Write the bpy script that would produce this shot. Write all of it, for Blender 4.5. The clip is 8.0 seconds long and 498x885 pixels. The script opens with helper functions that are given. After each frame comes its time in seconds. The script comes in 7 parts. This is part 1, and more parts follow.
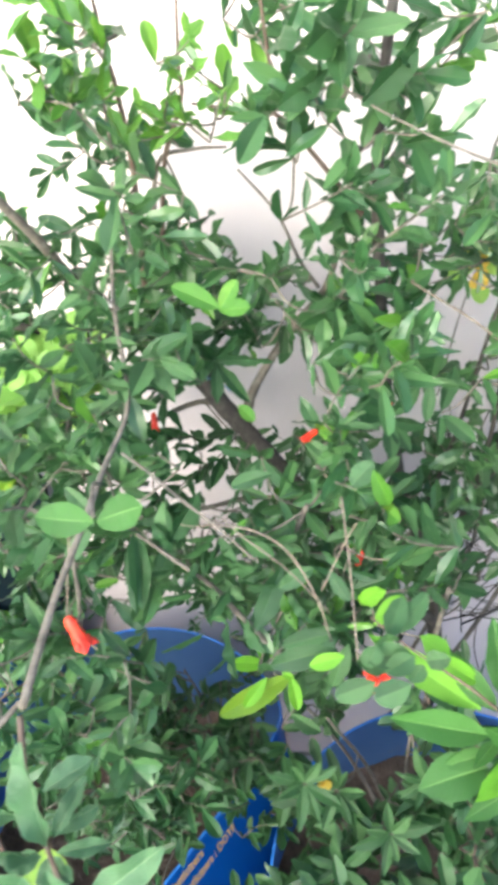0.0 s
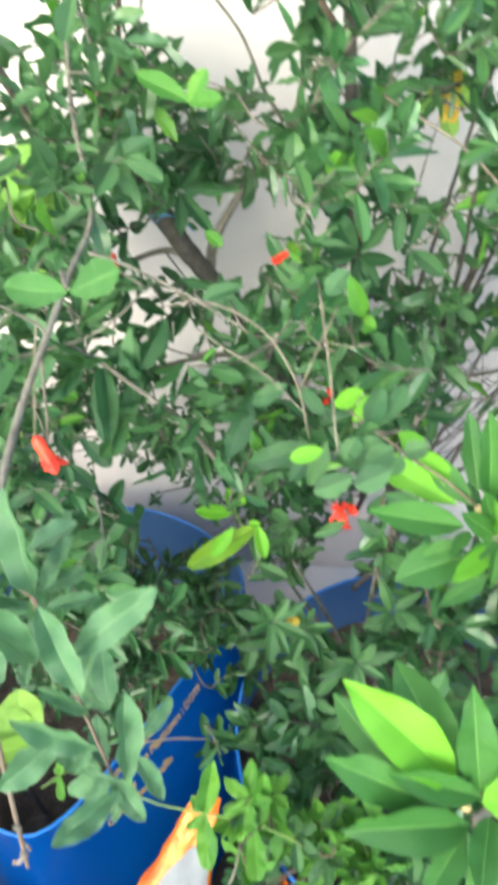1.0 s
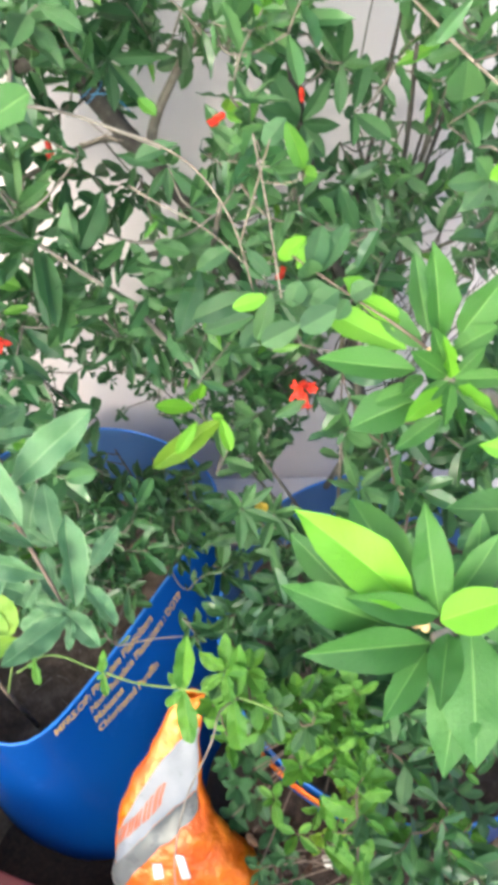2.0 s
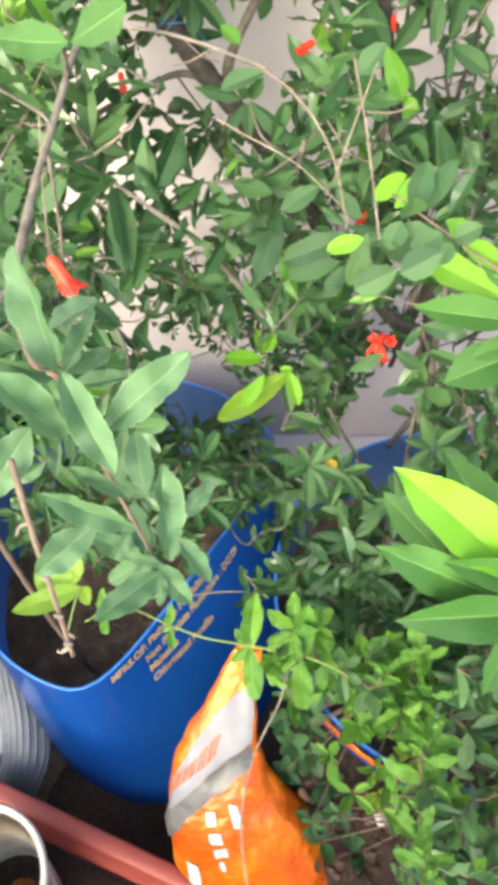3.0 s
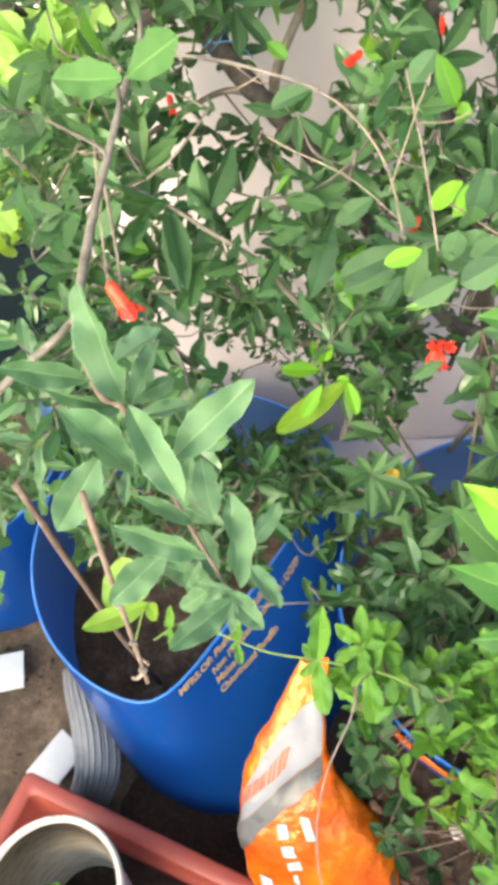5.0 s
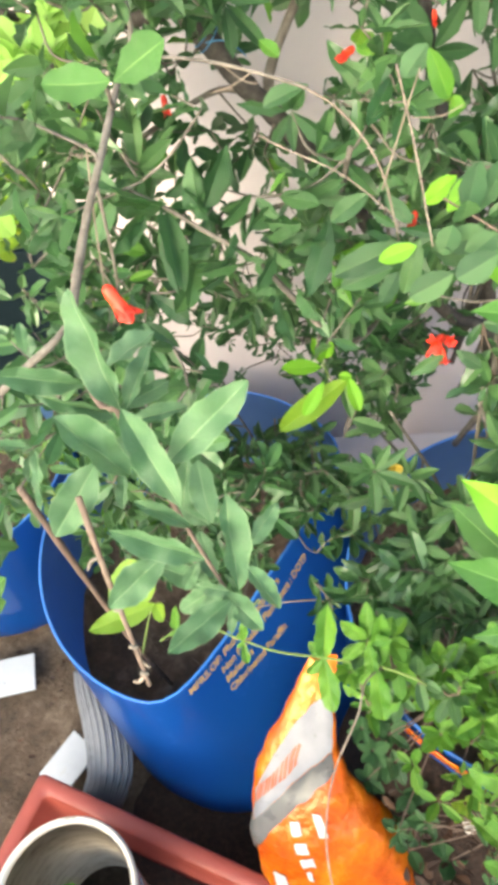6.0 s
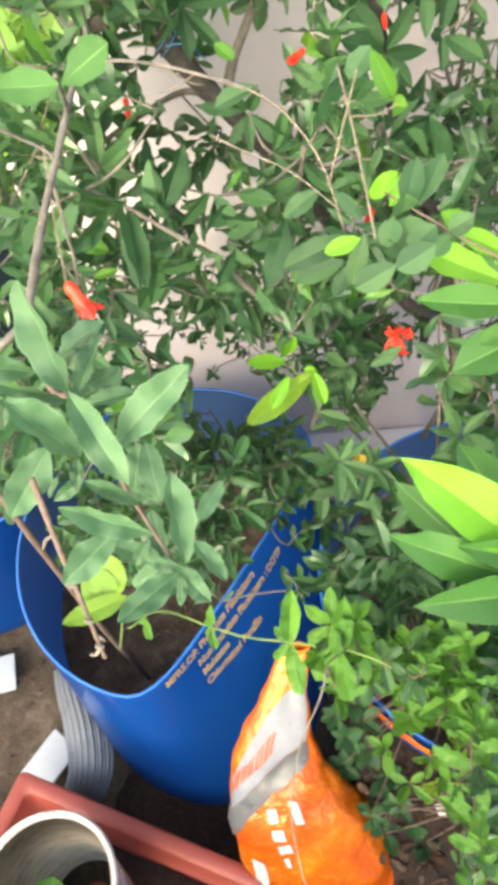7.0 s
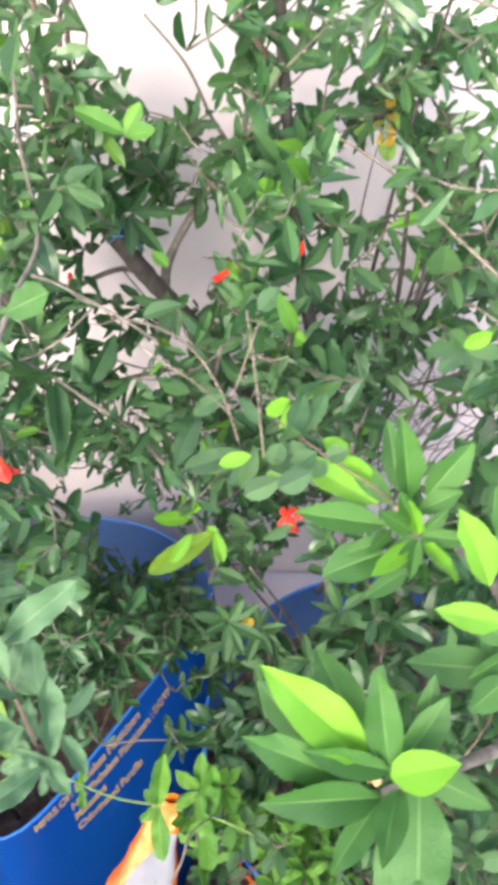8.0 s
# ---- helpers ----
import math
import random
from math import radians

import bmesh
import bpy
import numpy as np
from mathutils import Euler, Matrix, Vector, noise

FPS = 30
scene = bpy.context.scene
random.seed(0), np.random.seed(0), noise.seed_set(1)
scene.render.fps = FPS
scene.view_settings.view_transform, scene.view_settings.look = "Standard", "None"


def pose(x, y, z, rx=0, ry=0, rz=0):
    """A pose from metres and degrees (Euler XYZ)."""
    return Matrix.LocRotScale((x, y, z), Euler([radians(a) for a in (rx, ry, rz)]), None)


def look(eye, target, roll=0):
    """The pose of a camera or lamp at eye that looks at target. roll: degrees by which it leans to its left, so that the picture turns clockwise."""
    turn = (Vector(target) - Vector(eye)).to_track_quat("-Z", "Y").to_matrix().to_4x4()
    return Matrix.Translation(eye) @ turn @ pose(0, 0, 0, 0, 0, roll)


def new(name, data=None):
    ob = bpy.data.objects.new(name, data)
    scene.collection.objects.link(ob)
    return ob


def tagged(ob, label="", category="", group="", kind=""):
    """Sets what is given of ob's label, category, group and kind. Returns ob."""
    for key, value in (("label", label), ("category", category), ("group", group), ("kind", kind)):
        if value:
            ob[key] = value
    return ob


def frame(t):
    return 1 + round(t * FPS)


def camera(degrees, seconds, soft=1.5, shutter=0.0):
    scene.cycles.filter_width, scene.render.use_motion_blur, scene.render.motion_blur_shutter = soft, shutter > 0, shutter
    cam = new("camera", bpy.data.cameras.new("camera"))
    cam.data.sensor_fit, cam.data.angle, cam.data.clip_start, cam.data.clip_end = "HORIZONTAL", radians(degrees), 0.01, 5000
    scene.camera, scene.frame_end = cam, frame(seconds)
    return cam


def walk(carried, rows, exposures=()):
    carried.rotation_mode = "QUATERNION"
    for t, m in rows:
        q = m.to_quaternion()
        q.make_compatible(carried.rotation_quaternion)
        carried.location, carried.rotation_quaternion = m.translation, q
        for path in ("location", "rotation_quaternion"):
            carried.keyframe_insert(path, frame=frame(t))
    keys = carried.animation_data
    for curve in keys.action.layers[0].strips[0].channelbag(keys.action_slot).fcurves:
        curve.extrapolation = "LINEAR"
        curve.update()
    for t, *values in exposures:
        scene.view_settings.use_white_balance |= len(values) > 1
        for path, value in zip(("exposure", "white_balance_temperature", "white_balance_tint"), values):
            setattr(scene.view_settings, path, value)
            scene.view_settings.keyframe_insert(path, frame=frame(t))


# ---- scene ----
cam = camera(37.3, 8.0, soft=5.4, shutter=0.4)
PATH = [
    (0, (0.038, 0.039, 1.802), (-0.1, 1.578, 0.533), 0.4),
    (0.5, (-0.001, 0.014, 1.777), (-0.101, 1.526, 0.471), 2.4),
    (0.8, (0.006, -0.008, 1.732), (-0.009, 1.46, 0.373), 4.9),
    (1, (0.02, -0.021, 1.712), (0.034, 1.389, 0.294), 3.5),
    (1.2, (0.027, -0.042, 1.692), (0.065, 1.346, 0.252), 3.0),
    (2.3, (0.049, -0.066, 1.641), (0.125, 1.18, 0.079), 1.3),
    (2.5, (0.034, -0.061, 1.631), (0.083, 1.158, 0.046), 1.8),
    (3, (0.014, -0.049, 1.629), (-0.03, 1.156, 0.033), -1.0),
    (3.5, (-0.003, -0.042, 1.623), (-0.151, 1.142, 0.018), -4.9),
    (4, (-0.015, -0.036, 1.626), (-0.199, 1.133, 0.014), -5.9),
    (4.5, (0.002, -0.041, 1.634), (-0.187, 1.16, 0.046), -7.9),
    (5.8, (0.012, -0.038, 1.636), (-0.192, 1.174, 0.059), -9.6),
    (6, (0.015, -0.038, 1.636), (-0.199, 1.165, 0.053), -10.7),
    (6.5, (0.026, -0.05, 1.643), (-0.175, 1.153, 0.058), -10.7),
    (7, (0.039, -0.061, 1.644), (-0.133, 1.148, 0.06), -10.2),
    (7.2, (0.034, -0.062, 1.654), (-0.051, 1.177, 0.086), -5.5),
    (7.3, (0.026, -0.061, 1.679), (0.014, 1.217, 0.14), -1.5),
    (7.5, (0.027, -0.063, 1.707), (0.065, 1.297, 0.241), 1.0),
    (8, (0.069, -0.055, 1.743), (0.111, 1.378, 0.349), 3.4),
]
walk(cam, [(t, look(eye, target, roll)) for t, eye, target, roll in PATH], [(0, 2.16, 6050, 0), (0.5, 2.12, 6250, -14), (1.0, 2.16, 6150, -10), (2.4, 2.28, 6500, 0), (3.3, 2.36, 7150, 2), (7.0, 2.35, 7150, 0), (7.5, 2.26, 6450, 6), (8.0, 2.18, 6300, 9)])

WALL_Y = 1.18

# world and light: a bright overcast day, the wall in open shade
world = bpy.data.worlds.new("world")
scene.world = world
world.use_nodes = True
wn = world.node_tree.nodes
sky = wn.new("ShaderNodeTexSky")
sky.sky_type, sky.sun_disc = "NISHITA", False
sky.sun_elevation, sky.sun_rotation = radians(29), radians(203)
sky.air_density, sky.dust_density, sky.ozone_density = 1.0, 3.0, 1.0
world.node_tree.links.new(sky.outputs["Color"], wn["Background"].inputs["Color"])
wn["Background"].inputs["Strength"].default_value = 0.15
sun_data = bpy.data.lights.new("sun", "SUN")
sun_data.energy, sun_data.angle, sun_data.color = 0.85, radians(55), (1.0, 0.95, 0.88)
sun = new("sun", sun_data)
sun.matrix_world = look((-1.1, -2.0, 2.36), (0.0, 0.6, 0.8))


# ---- materials ----
def material(name, build):
    m = bpy.data.materials.new(name)
    m.use_nodes = True
    build(m.node_tree, m.node_tree.nodes["Principled BSDF"])
    return m


def ramp(nt, source, stops):
    node = nt.nodes.new("ShaderNodeValToRGB")
    while len(node.color_ramp.elements) < len(stops):
        node.color_ramp.elements.new(0.5)
    for e, (at, c) in zip(node.color_ramp.elements, stops):
        e.position, e.color = at, (*c, 1)
    nt.links.new(source, node.inputs["Fac"])
    return node.outputs["Color"]


def noise_at(nt, scale, detail=5.0, rough=0.6, coords="Object"):
    tc = nt.nodes.new("ShaderNodeTexCoord")
    n = nt.nodes.new("ShaderNodeTexNoise")
    n.inputs["Scale"].default_value, n.inputs["Detail"].default_value = scale, detail
    n.inputs["Roughness"].default_value = rough
    nt.links.new(tc.outputs[coords], n.inputs["Vector"])
    return n.outputs["Fac"]


def mix(nt, fac, a, b, mode="MIX"):
    node = nt.nodes.new("ShaderNodeMix")
    node.data_type, node.blend_type = "RGBA", mode
    for key, v in (("Factor", fac), ("A", a), ("B", b)):
        sock = [s for s in node.inputs if s.name == key and s.type == ("VALUE" if key == "Factor" else "RGBA")][0]
        if isinstance(v, bpy.types.NodeSocket):
            nt.links.new(v, sock)
        else:
            sock.default_value = v if key == "Factor" else (*v, 1)
    return [s for s in node.outputs if s.type == "RGBA"][0]


def maths(nt, op, a, b=0.0):
    node = nt.nodes.new("ShaderNodeMath")
    node.operation = op
    for i, v in enumerate((a, b)):
        if isinstance(v, bpy.types.NodeSocket):
            nt.links.new(v, node.inputs[i])
        else:
            node.inputs[i].default_value = v
    return node.outputs[0]


def bump(nt, bsdf, height, strength, distance):
    node = nt.nodes.new("ShaderNodeBump")
    node.inputs["Strength"].default_value, node.inputs["Distance"].default_value = strength, distance
    nt.links.new(height, node.inputs["Height"])
    nt.links.new(node.outputs["Normal"], bsdf.inputs["Normal"])


def leaf_material(name, dark, mid, light, rib, rough=0.33, through_light=0.32, fleck=0.0, ribs=0.25, gloss=0.55, margin=0.0):
    """A leaf: colour that differs from leaf to leaf, a pale midrib with side veins, and light that shines through."""
    def build(nt, bsdf):
        info, geo = nt.nodes.new("ShaderNodeObjectInfo"), nt.nodes.new("ShaderNodeNewGeometry")
        rnd = maths(nt, "FRACT", maths(nt, "ADD", info.outputs["Random"], geo.outputs["Random Per Island"]))
        tone = ramp(nt, rnd, [(0.0, dark), (0.5, mid), (1.0, light)])
        blotch = noise_at(nt, 45.0, 4.0)
        tone = mix(nt, maths(nt, "MULTIPLY", blotch, 0.35), tone, light)
        uv = nt.nodes.new("ShaderNodeUVMap")
        xyz = nt.nodes.new("ShaderNodeSeparateXYZ")
        nt.links.new(uv.outputs["UV"], xyz.inputs[0])
        off = maths(nt, "ABSOLUTE", maths(nt, "SUBTRACT", xyz.outputs["X"], 0.5))
        mid_line = maths(nt, "LESS_THAN", off, 0.022)
        vein = maths(nt, "SINE", maths(nt, "MULTIPLY", maths(nt, "SUBTRACT", xyz.outputs["Y"], maths(nt, "MULTIPLY", off, 0.5)), 75.0))
        tone = mix(nt, maths(nt, "MULTIPLY", mid_line, ribs), tone, rib)
        tone = mix(nt, maths(nt, "MULTIPLY", maths(nt, "GREATER_THAN", vein, 0.93), 0.07), tone, rib)
        if margin:
            tone = mix(nt, maths(nt, "MULTIPLY", maths(nt, "GREATER_THAN", off, 0.462), margin), tone, rib)
        if fleck:
            spots = maths(nt, "GREATER_THAN", noise_at(nt, 90.0, 2.0), 0.62)
            tone = mix(nt, maths(nt, "MULTIPLY", spots, fleck), tone, (0.42, 0.42, 0.05))
        nt.links.new(tone, bsdf.inputs["Base Color"])
        bsdf.inputs["Roughness"].default_value = rough
        bsdf.inputs["Specular IOR Level"].default_value = gloss
        bump(nt, bsdf, maths(nt, "ADD", maths(nt, "MULTIPLY", vein, 0.035), blotch), 0.55, 0.002)
        trans = nt.nodes.new("ShaderNodeBsdfTranslucent")
        nt.links.new(mix(nt, 0.5, tone, light), trans.inputs["Color"])
        blend = nt.nodes.new("ShaderNodeMixShader")
        blend.inputs[0].default_value = through_light
        nt.links.new(bsdf.outputs[0], blend.inputs[1])
        nt.links.new(trans.outputs[0], blend.inputs[2])
        nt.links.new(blend.outputs[0], nt.nodes["Material Output"].inputs["Surface"])
    return material(name, build)


POMEGRANATE = leaf_material("pomegranate_leaf", (0.019, 0.062, 0.025), (0.045, 0.12, 0.042), (0.1, 0.208, 0.072), (0.17, 0.26, 0.11), 0.31, 0.36, gloss=0.7)
DUSTY = leaf_material("large_sprig_leaf", (0.046, 0.122, 0.05), (0.068, 0.162, 0.068), (0.096, 0.2, 0.088), (0.22, 0.34, 0.17), 0.38, 0.2, ribs=0.6, gloss=0.7, margin=0.4)
BROAD = leaf_material("broad_leaf", (0.028, 0.1, 0.016), (0.042, 0.135, 0.023), (0.065, 0.178, 0.032), (0.2, 0.36, 0.1), 0.4, 0.25, 0.0, 0.55)
LIME = leaf_material("young_lime_leaf", (0.13, 0.34, 0.022), (0.165, 0.4, 0.027), (0.2, 0.46, 0.035), (0.3, 0.54, 0.09), 0.45, 0.35)
YOUNG = leaf_material("seedling_leaf", (0.048, 0.16, 0.02), (0.075, 0.21, 0.025), (0.13, 0.285, 0.034), (0.3, 0.5, 0.1), 0.36, 0.3)
# darker copy of the pomegranate leaf: shade inside the foliage painted as colour
DEEP = leaf_material("shaded_pomegranate_leaf", (0.015, 0.052, 0.019), (0.028, 0.086, 0.03), (0.055, 0.138, 0.046), (0.12, 0.21, 0.08), 0.38, 0.32, gloss=0.45)
RUST = leaf_material("rusty_dead_leaf", (0.3, 0.09, 0.02), (0.38, 0.12, 0.03), (0.45, 0.16, 0.045), (0.4, 0.2, 0.08), 0.6, 0.1)
PALE_LIME = leaf_material("pale_bush_leaf", (0.22, 0.42, 0.07), (0.28, 0.5, 0.1), (0.36, 0.58, 0.15), (0.4, 0.6, 0.2), 0.5, 0.4)
VARIEGATED = leaf_material("mottled_lime_leaf", (0.12, 0.26, 0.025), (0.17, 0.32, 0.03), (0.25, 0.4, 0.04), (0.4, 0.6, 0.1), 0.4, 0.35, 0.7)


def bark_material(name, a, b, c):
    def build(nt, bsdf):
        n = noise_at(nt, 60.0, 6.0, 0.7)
        nt.links.new(ramp(nt, n, [(0.3, a), (0.5, b), (0.72, c)]), bsdf.inputs["Base Color"])
        bsdf.inputs["Roughness"].default_value = 0.85
        bump(nt, bsdf, noise_at(nt, 140.0, 5.0), 0.6, 0.002)
    return material(name, build)


BARK = bark_material("grey_bark", (0.07, 0.06, 0.05), (0.14, 0.12, 0.1), (0.24, 0.21, 0.18))
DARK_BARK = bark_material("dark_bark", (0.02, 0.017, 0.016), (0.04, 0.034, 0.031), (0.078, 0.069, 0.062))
DEAD_WOOD = bark_material("dead_twig", (0.12, 0.092, 0.072), (0.19, 0.148, 0.118), (0.3, 0.25, 0.205))
RED_TWIG = bark_material("young_red_twig", (0.08, 0.055, 0.044), (0.13, 0.088, 0.068), (0.19, 0.14, 0.11))
GREEN_STEM = bark_material("green_stem", (0.11, 0.18, 0.04), (0.16, 0.24, 0.06), (0.22, 0.3, 0.09))


def wall_build(nt, bsdf):
    big = noise_at(nt, 1.7, 6.0, 0.6)
    fine = noise_at(nt, 55.0, 6.0, 0.65)
    tone = ramp(nt, big, [(0.3, (0.55, 0.48, 0.478)), (0.55, (0.61, 0.535, 0.54)), (0.75, (0.65, 0.58, 0.588))])
    tone = mix(nt, maths(nt, "MULTIPLY", maths(nt, "GREATER_THAN", noise_at(nt, 7.0, 8.0, 0.75), 0.63), 0.15), tone, (0.5, 0.44, 0.43))
    nt.links.new(mix(nt, maths(nt, "MULTIPLY", fine, 0.15), tone, (0.56, 0.49, 0.488)), bsdf.inputs["Base Color"])
    bsdf.inputs["Roughness"].default_value = 0.9
    bump(nt, bsdf, fine, 0.35, 0.003)


WALL = material("pale_pink_plaster", wall_build)


def soil_build(nt, bsdf):
    n, f = noise_at(nt, 14.0, 9.0, 0.75), noise_at(nt, 120.0, 5.0, 0.7)
    tone = ramp(nt, n, [(0.36, (0.035, 0.024, 0.016)), (0.5, (0.098, 0.068, 0.046)), (0.63, (0.2, 0.148, 0.105))])
    tone = mix(nt, maths(nt, "MULTIPLY", f, 0.5), tone, (0.12, 0.085, 0.056))
    nt.links.new(tone, bsdf.inputs["Base Color"])
    bsdf.inputs["Roughness"].default_value = 0.95
    bump(nt, bsdf, f, 0.9, 0.01)


SOIL = material("dry_brown_soil", soil_build)


def potting_build(nt, bsdf):
    f = noise_at(nt, 90.0, 7.0, 0.75)
    nt.links.new(ramp(nt, f, [(0.35, (0.011, 0.005, 0.003)), (0.52, (0.03, 0.014, 0.008)), (0.75, (0.085, 0.045, 0.026))]), bsdf.inputs["Base Color"])
    bsdf.inputs["Roughness"].default_value = 0.95
    bump(nt, bsdf, f, 1.0, 0.012)


POTTING = material("dark_potting_soil", potting_build)


def drum_soil_build(nt, bsdf):
    n, f = noise_at(nt, 22.0, 8.0, 0.75), noise_at(nt, 110.0, 6.0, 0.7)
    tone = ramp(nt, n, [(0.35, (0.04, 0.027, 0.019)), (0.52, (0.11, 0.076, 0.056)), (0.7, (0.24, 0.178, 0.135))])
    nt.links.new(mix(nt, maths(nt, "MULTIPLY", f, 0.45), tone, (0.06, 0.04, 0.029)), bsdf.inputs["Base Color"])
    bsdf.inputs["Roughness"].default_value = 0.95
    bump(nt, bsdf, f, 1.0, 0.012)


DRUM_SOIL = material("crumbly_drum_soil", drum_soil_build)


def plastic(name, a, b, rough=0.35, dirt_or_sheen=(0.2, 0.16, 0.12), amount=0.25, scale=6.0, glow_through=None, gloss=0.5):
    def build(nt, bsdf):
        big = noise_at(nt, scale, 6.0, 0.6)
        tone = ramp(nt, big, [(0.35, a), (0.7, b)])
        patches = maths(nt, "GREATER_THAN", noise_at(nt, scale * 3.1, 9.0, 0.75), 0.6)
        nt.links.new(mix(nt, maths(nt, "MULTIPLY", patches, amount), tone, dirt_or_sheen), bsdf.inputs["Base Color"])
        nt.links.new(maths(nt, "ADD", maths(nt, "MULTIPLY", noise_at(nt, 25.0), 0.25), rough - 0.12), bsdf.inputs["Roughness"])
        bump(nt, bsdf, noise_at(nt, 18.0, 3.0), 0.08 if rough < 0.2 else 0.12, 0.01)
        bsdf.inputs["Specular IOR Level"].default_value = gloss
        if glow_through:
            trans = nt.nodes.new("ShaderNodeBsdfTranslucent")
            trans.inputs["Color"].default_value = (*glow_through, 1)
            blend = nt.nodes.new("ShaderNodeMixShader")
            blend.inputs[0].default_value = 0.36
            nt.links.new(bsdf.outputs[0], blend.inputs[1])
            nt.links.new(trans.outputs[0], blend.inputs[2])
            nt.links.new(blend.outputs[0], nt.nodes["Material Output"].inputs["Surface"])
    return material(name, build)


# the lighter blue patches on the drum are painted reflections
BLUE = plastic("blue_drum_plastic", (0.006, 0.07, 0.31), (0.009, 0.082, 0.35), 0.125, (0.025, 0.14, 0.5), 0.3, 2.4, (0.075, 0.26, 0.78))
# paler, greyer blue: haze over the drum's inside put into the colour
HAZY_BLUE = plastic("hazy_blue_inside", (0.055, 0.115, 0.25), (0.075, 0.145, 0.29), 0.6, (0.12, 0.14, 0.19), 0.4, 5.0, (0.13, 0.27, 0.55), gloss=0.25)
BLUE_EDGE = plastic("cut_blue_edge", (0.02, 0.14, 0.5), (0.035, 0.18, 0.58), 0.4, (0.1, 0.2, 0.4), 0.15)
NAVY = plastic("dark_navy_plastic", (0.002, 0.007, 0.01), (0.004, 0.01, 0.014), 0.7, (0.012, 0.016, 0.016), 0.3, gloss=0.12)
TERRACOTTA = plastic("terracotta_plastic", (0.27, 0.05, 0.036), (0.33, 0.066, 0.049), 0.5, (0.3, 0.12, 0.09), 0.3)
WHITE = plastic("dirty_white_plastic", (0.52, 0.47, 0.42), (0.7, 0.67, 0.62), 0.45, (0.2, 0.15, 0.1), 0.65, 7.0)


def stained_build(nt, bsdf):
    tc, stretch = nt.nodes.new("ShaderNodeTexCoord"), nt.nodes.new("ShaderNodeMapping")
    stretch.inputs["Scale"].default_value = (0.7, 0.7, 2.6)
    n = nt.nodes.new("ShaderNodeTexNoise")
    n.inputs["Scale"].default_value, n.inputs["Detail"].default_value, n.inputs["Roughness"].default_value = 34.0, 8.0, 0.75
    nt.links.new(tc.outputs["Object"], stretch.inputs["Vector"])
    nt.links.new(stretch.outputs["Vector"], n.inputs["Vector"])
    nt.links.new(ramp(nt, n.outputs["Fac"], [(0.3, (0.26, 0.19, 0.13)), (0.42, (0.5, 0.415, 0.325)), (0.56, (0.68, 0.6, 0.51))]), bsdf.inputs["Base Color"])
    bsdf.inputs["Roughness"].default_value = 0.75


STAINED = material("soil_stained_inside", stained_build)
WORN_LABEL = plastic("worn_label", (0.3, 0.25, 0.29), (0.42, 0.36, 0.4), 0.5, (0.06, 0.05, 0.06), 0.85, 14.0)
GREY_HOSE = plastic("grey_hose", (0.19, 0.195, 0.21), (0.25, 0.255, 0.27), 0.6, (0.11, 0.1, 0.085), 0.35, 12.0, gloss=0.25)
SHEET = plastic("white_board", (0.38, 0.4, 0.43), (0.47, 0.49, 0.52), 0.5, (0.4, 0.36, 0.3), 0.25)


def foil_build(nt, bsdf):
    crumple = noise_at(nt, 26.0, 4.0, 0.55)
    # the ramp's yellow end paints highlights onto the crinkled film
    nt.links.new(ramp(nt, noise_at(nt, 13.0, 6.0, 0.65), [(0.35, (0.5, 0.075, 0.005)), (0.52, (0.6, 0.13, 0.006)), (0.66, (0.66, 0.215, 0.01))]), bsdf.inputs["Base Color"])
    bsdf.inputs["Roughness"].default_value = 0.3
    bsdf.inputs["Specular IOR Level"].default_value = 0.6
    bsdf.inputs["Metallic"].default_value = 0.25
    bump(nt, bsdf, crumple, 0.6, 0.018)


FOIL = material("orange_sack_film", foil_build)
SACK_GREY = plastic("grey_sack_band", (0.085, 0.083, 0.083), (0.125, 0.122, 0.122), 0.3, (0.25, 0.2, 0.18), 0.2)
SACK_WHITE = plastic("white_sack_print", (0.19, 0.188, 0.21), (0.26, 0.256, 0.28), 0.42, (0.12, 0.115, 0.12), 0.35, 14.0, gloss=0.3)
PRINT_RED = plastic("orange_red_print", (0.3, 0.07, 0.03), (0.36, 0.09, 0.04), 0.45)
PRINT_WHITE = plastic("white_print", (0.42, 0.4, 0.4), (0.52, 0.5, 0.5), 0.4)
GOLD_INK = plastic("ochre_print", (0.36, 0.26, 0.11), (0.46, 0.33, 0.15), 0.5, (0.1, 0.12, 0.2), 0.2, 30.0)
TIE = plastic("light_blue_twine", (0.03, 0.14, 0.3), (0.05, 0.2, 0.38), 0.5)


def petal_material(name, a, b):
    def build(nt, bsdf):
        nt.links.new(ramp(nt, noise_at(nt, 70.0), [(0.3, a), (0.7, b)]), bsdf.inputs["Base Color"])
        bsdf.inputs["Roughness"].default_value = 0.5
        bump(nt, bsdf, noise_at(nt, 160.0), 0.4, 0.002)
    return material(name, build)


RED = petal_material("scarlet_petal", (0.56, 0.02, 0.012), (0.7, 0.042, 0.022))
CALYX = petal_material("waxy_red_calyx", (0.7, 0.03, 0.015), (0.82, 0.065, 0.025))
YELLOW = petal_material("yellow_petal", (0.62, 0.42, 0.05), (0.75, 0.55, 0.1))
CORE = petal_material("pale_brown_bud", (0.4, 0.27, 0.12), (0.5, 0.36, 0.18))
LITTER = leaf_material("dry_fallen_leaf", (0.012, 0.006, 0.004), (0.028, 0.014, 0.008), (0.085, 0.038, 0.018), (0.06, 0.035, 0.02), 0.7, 0.1)


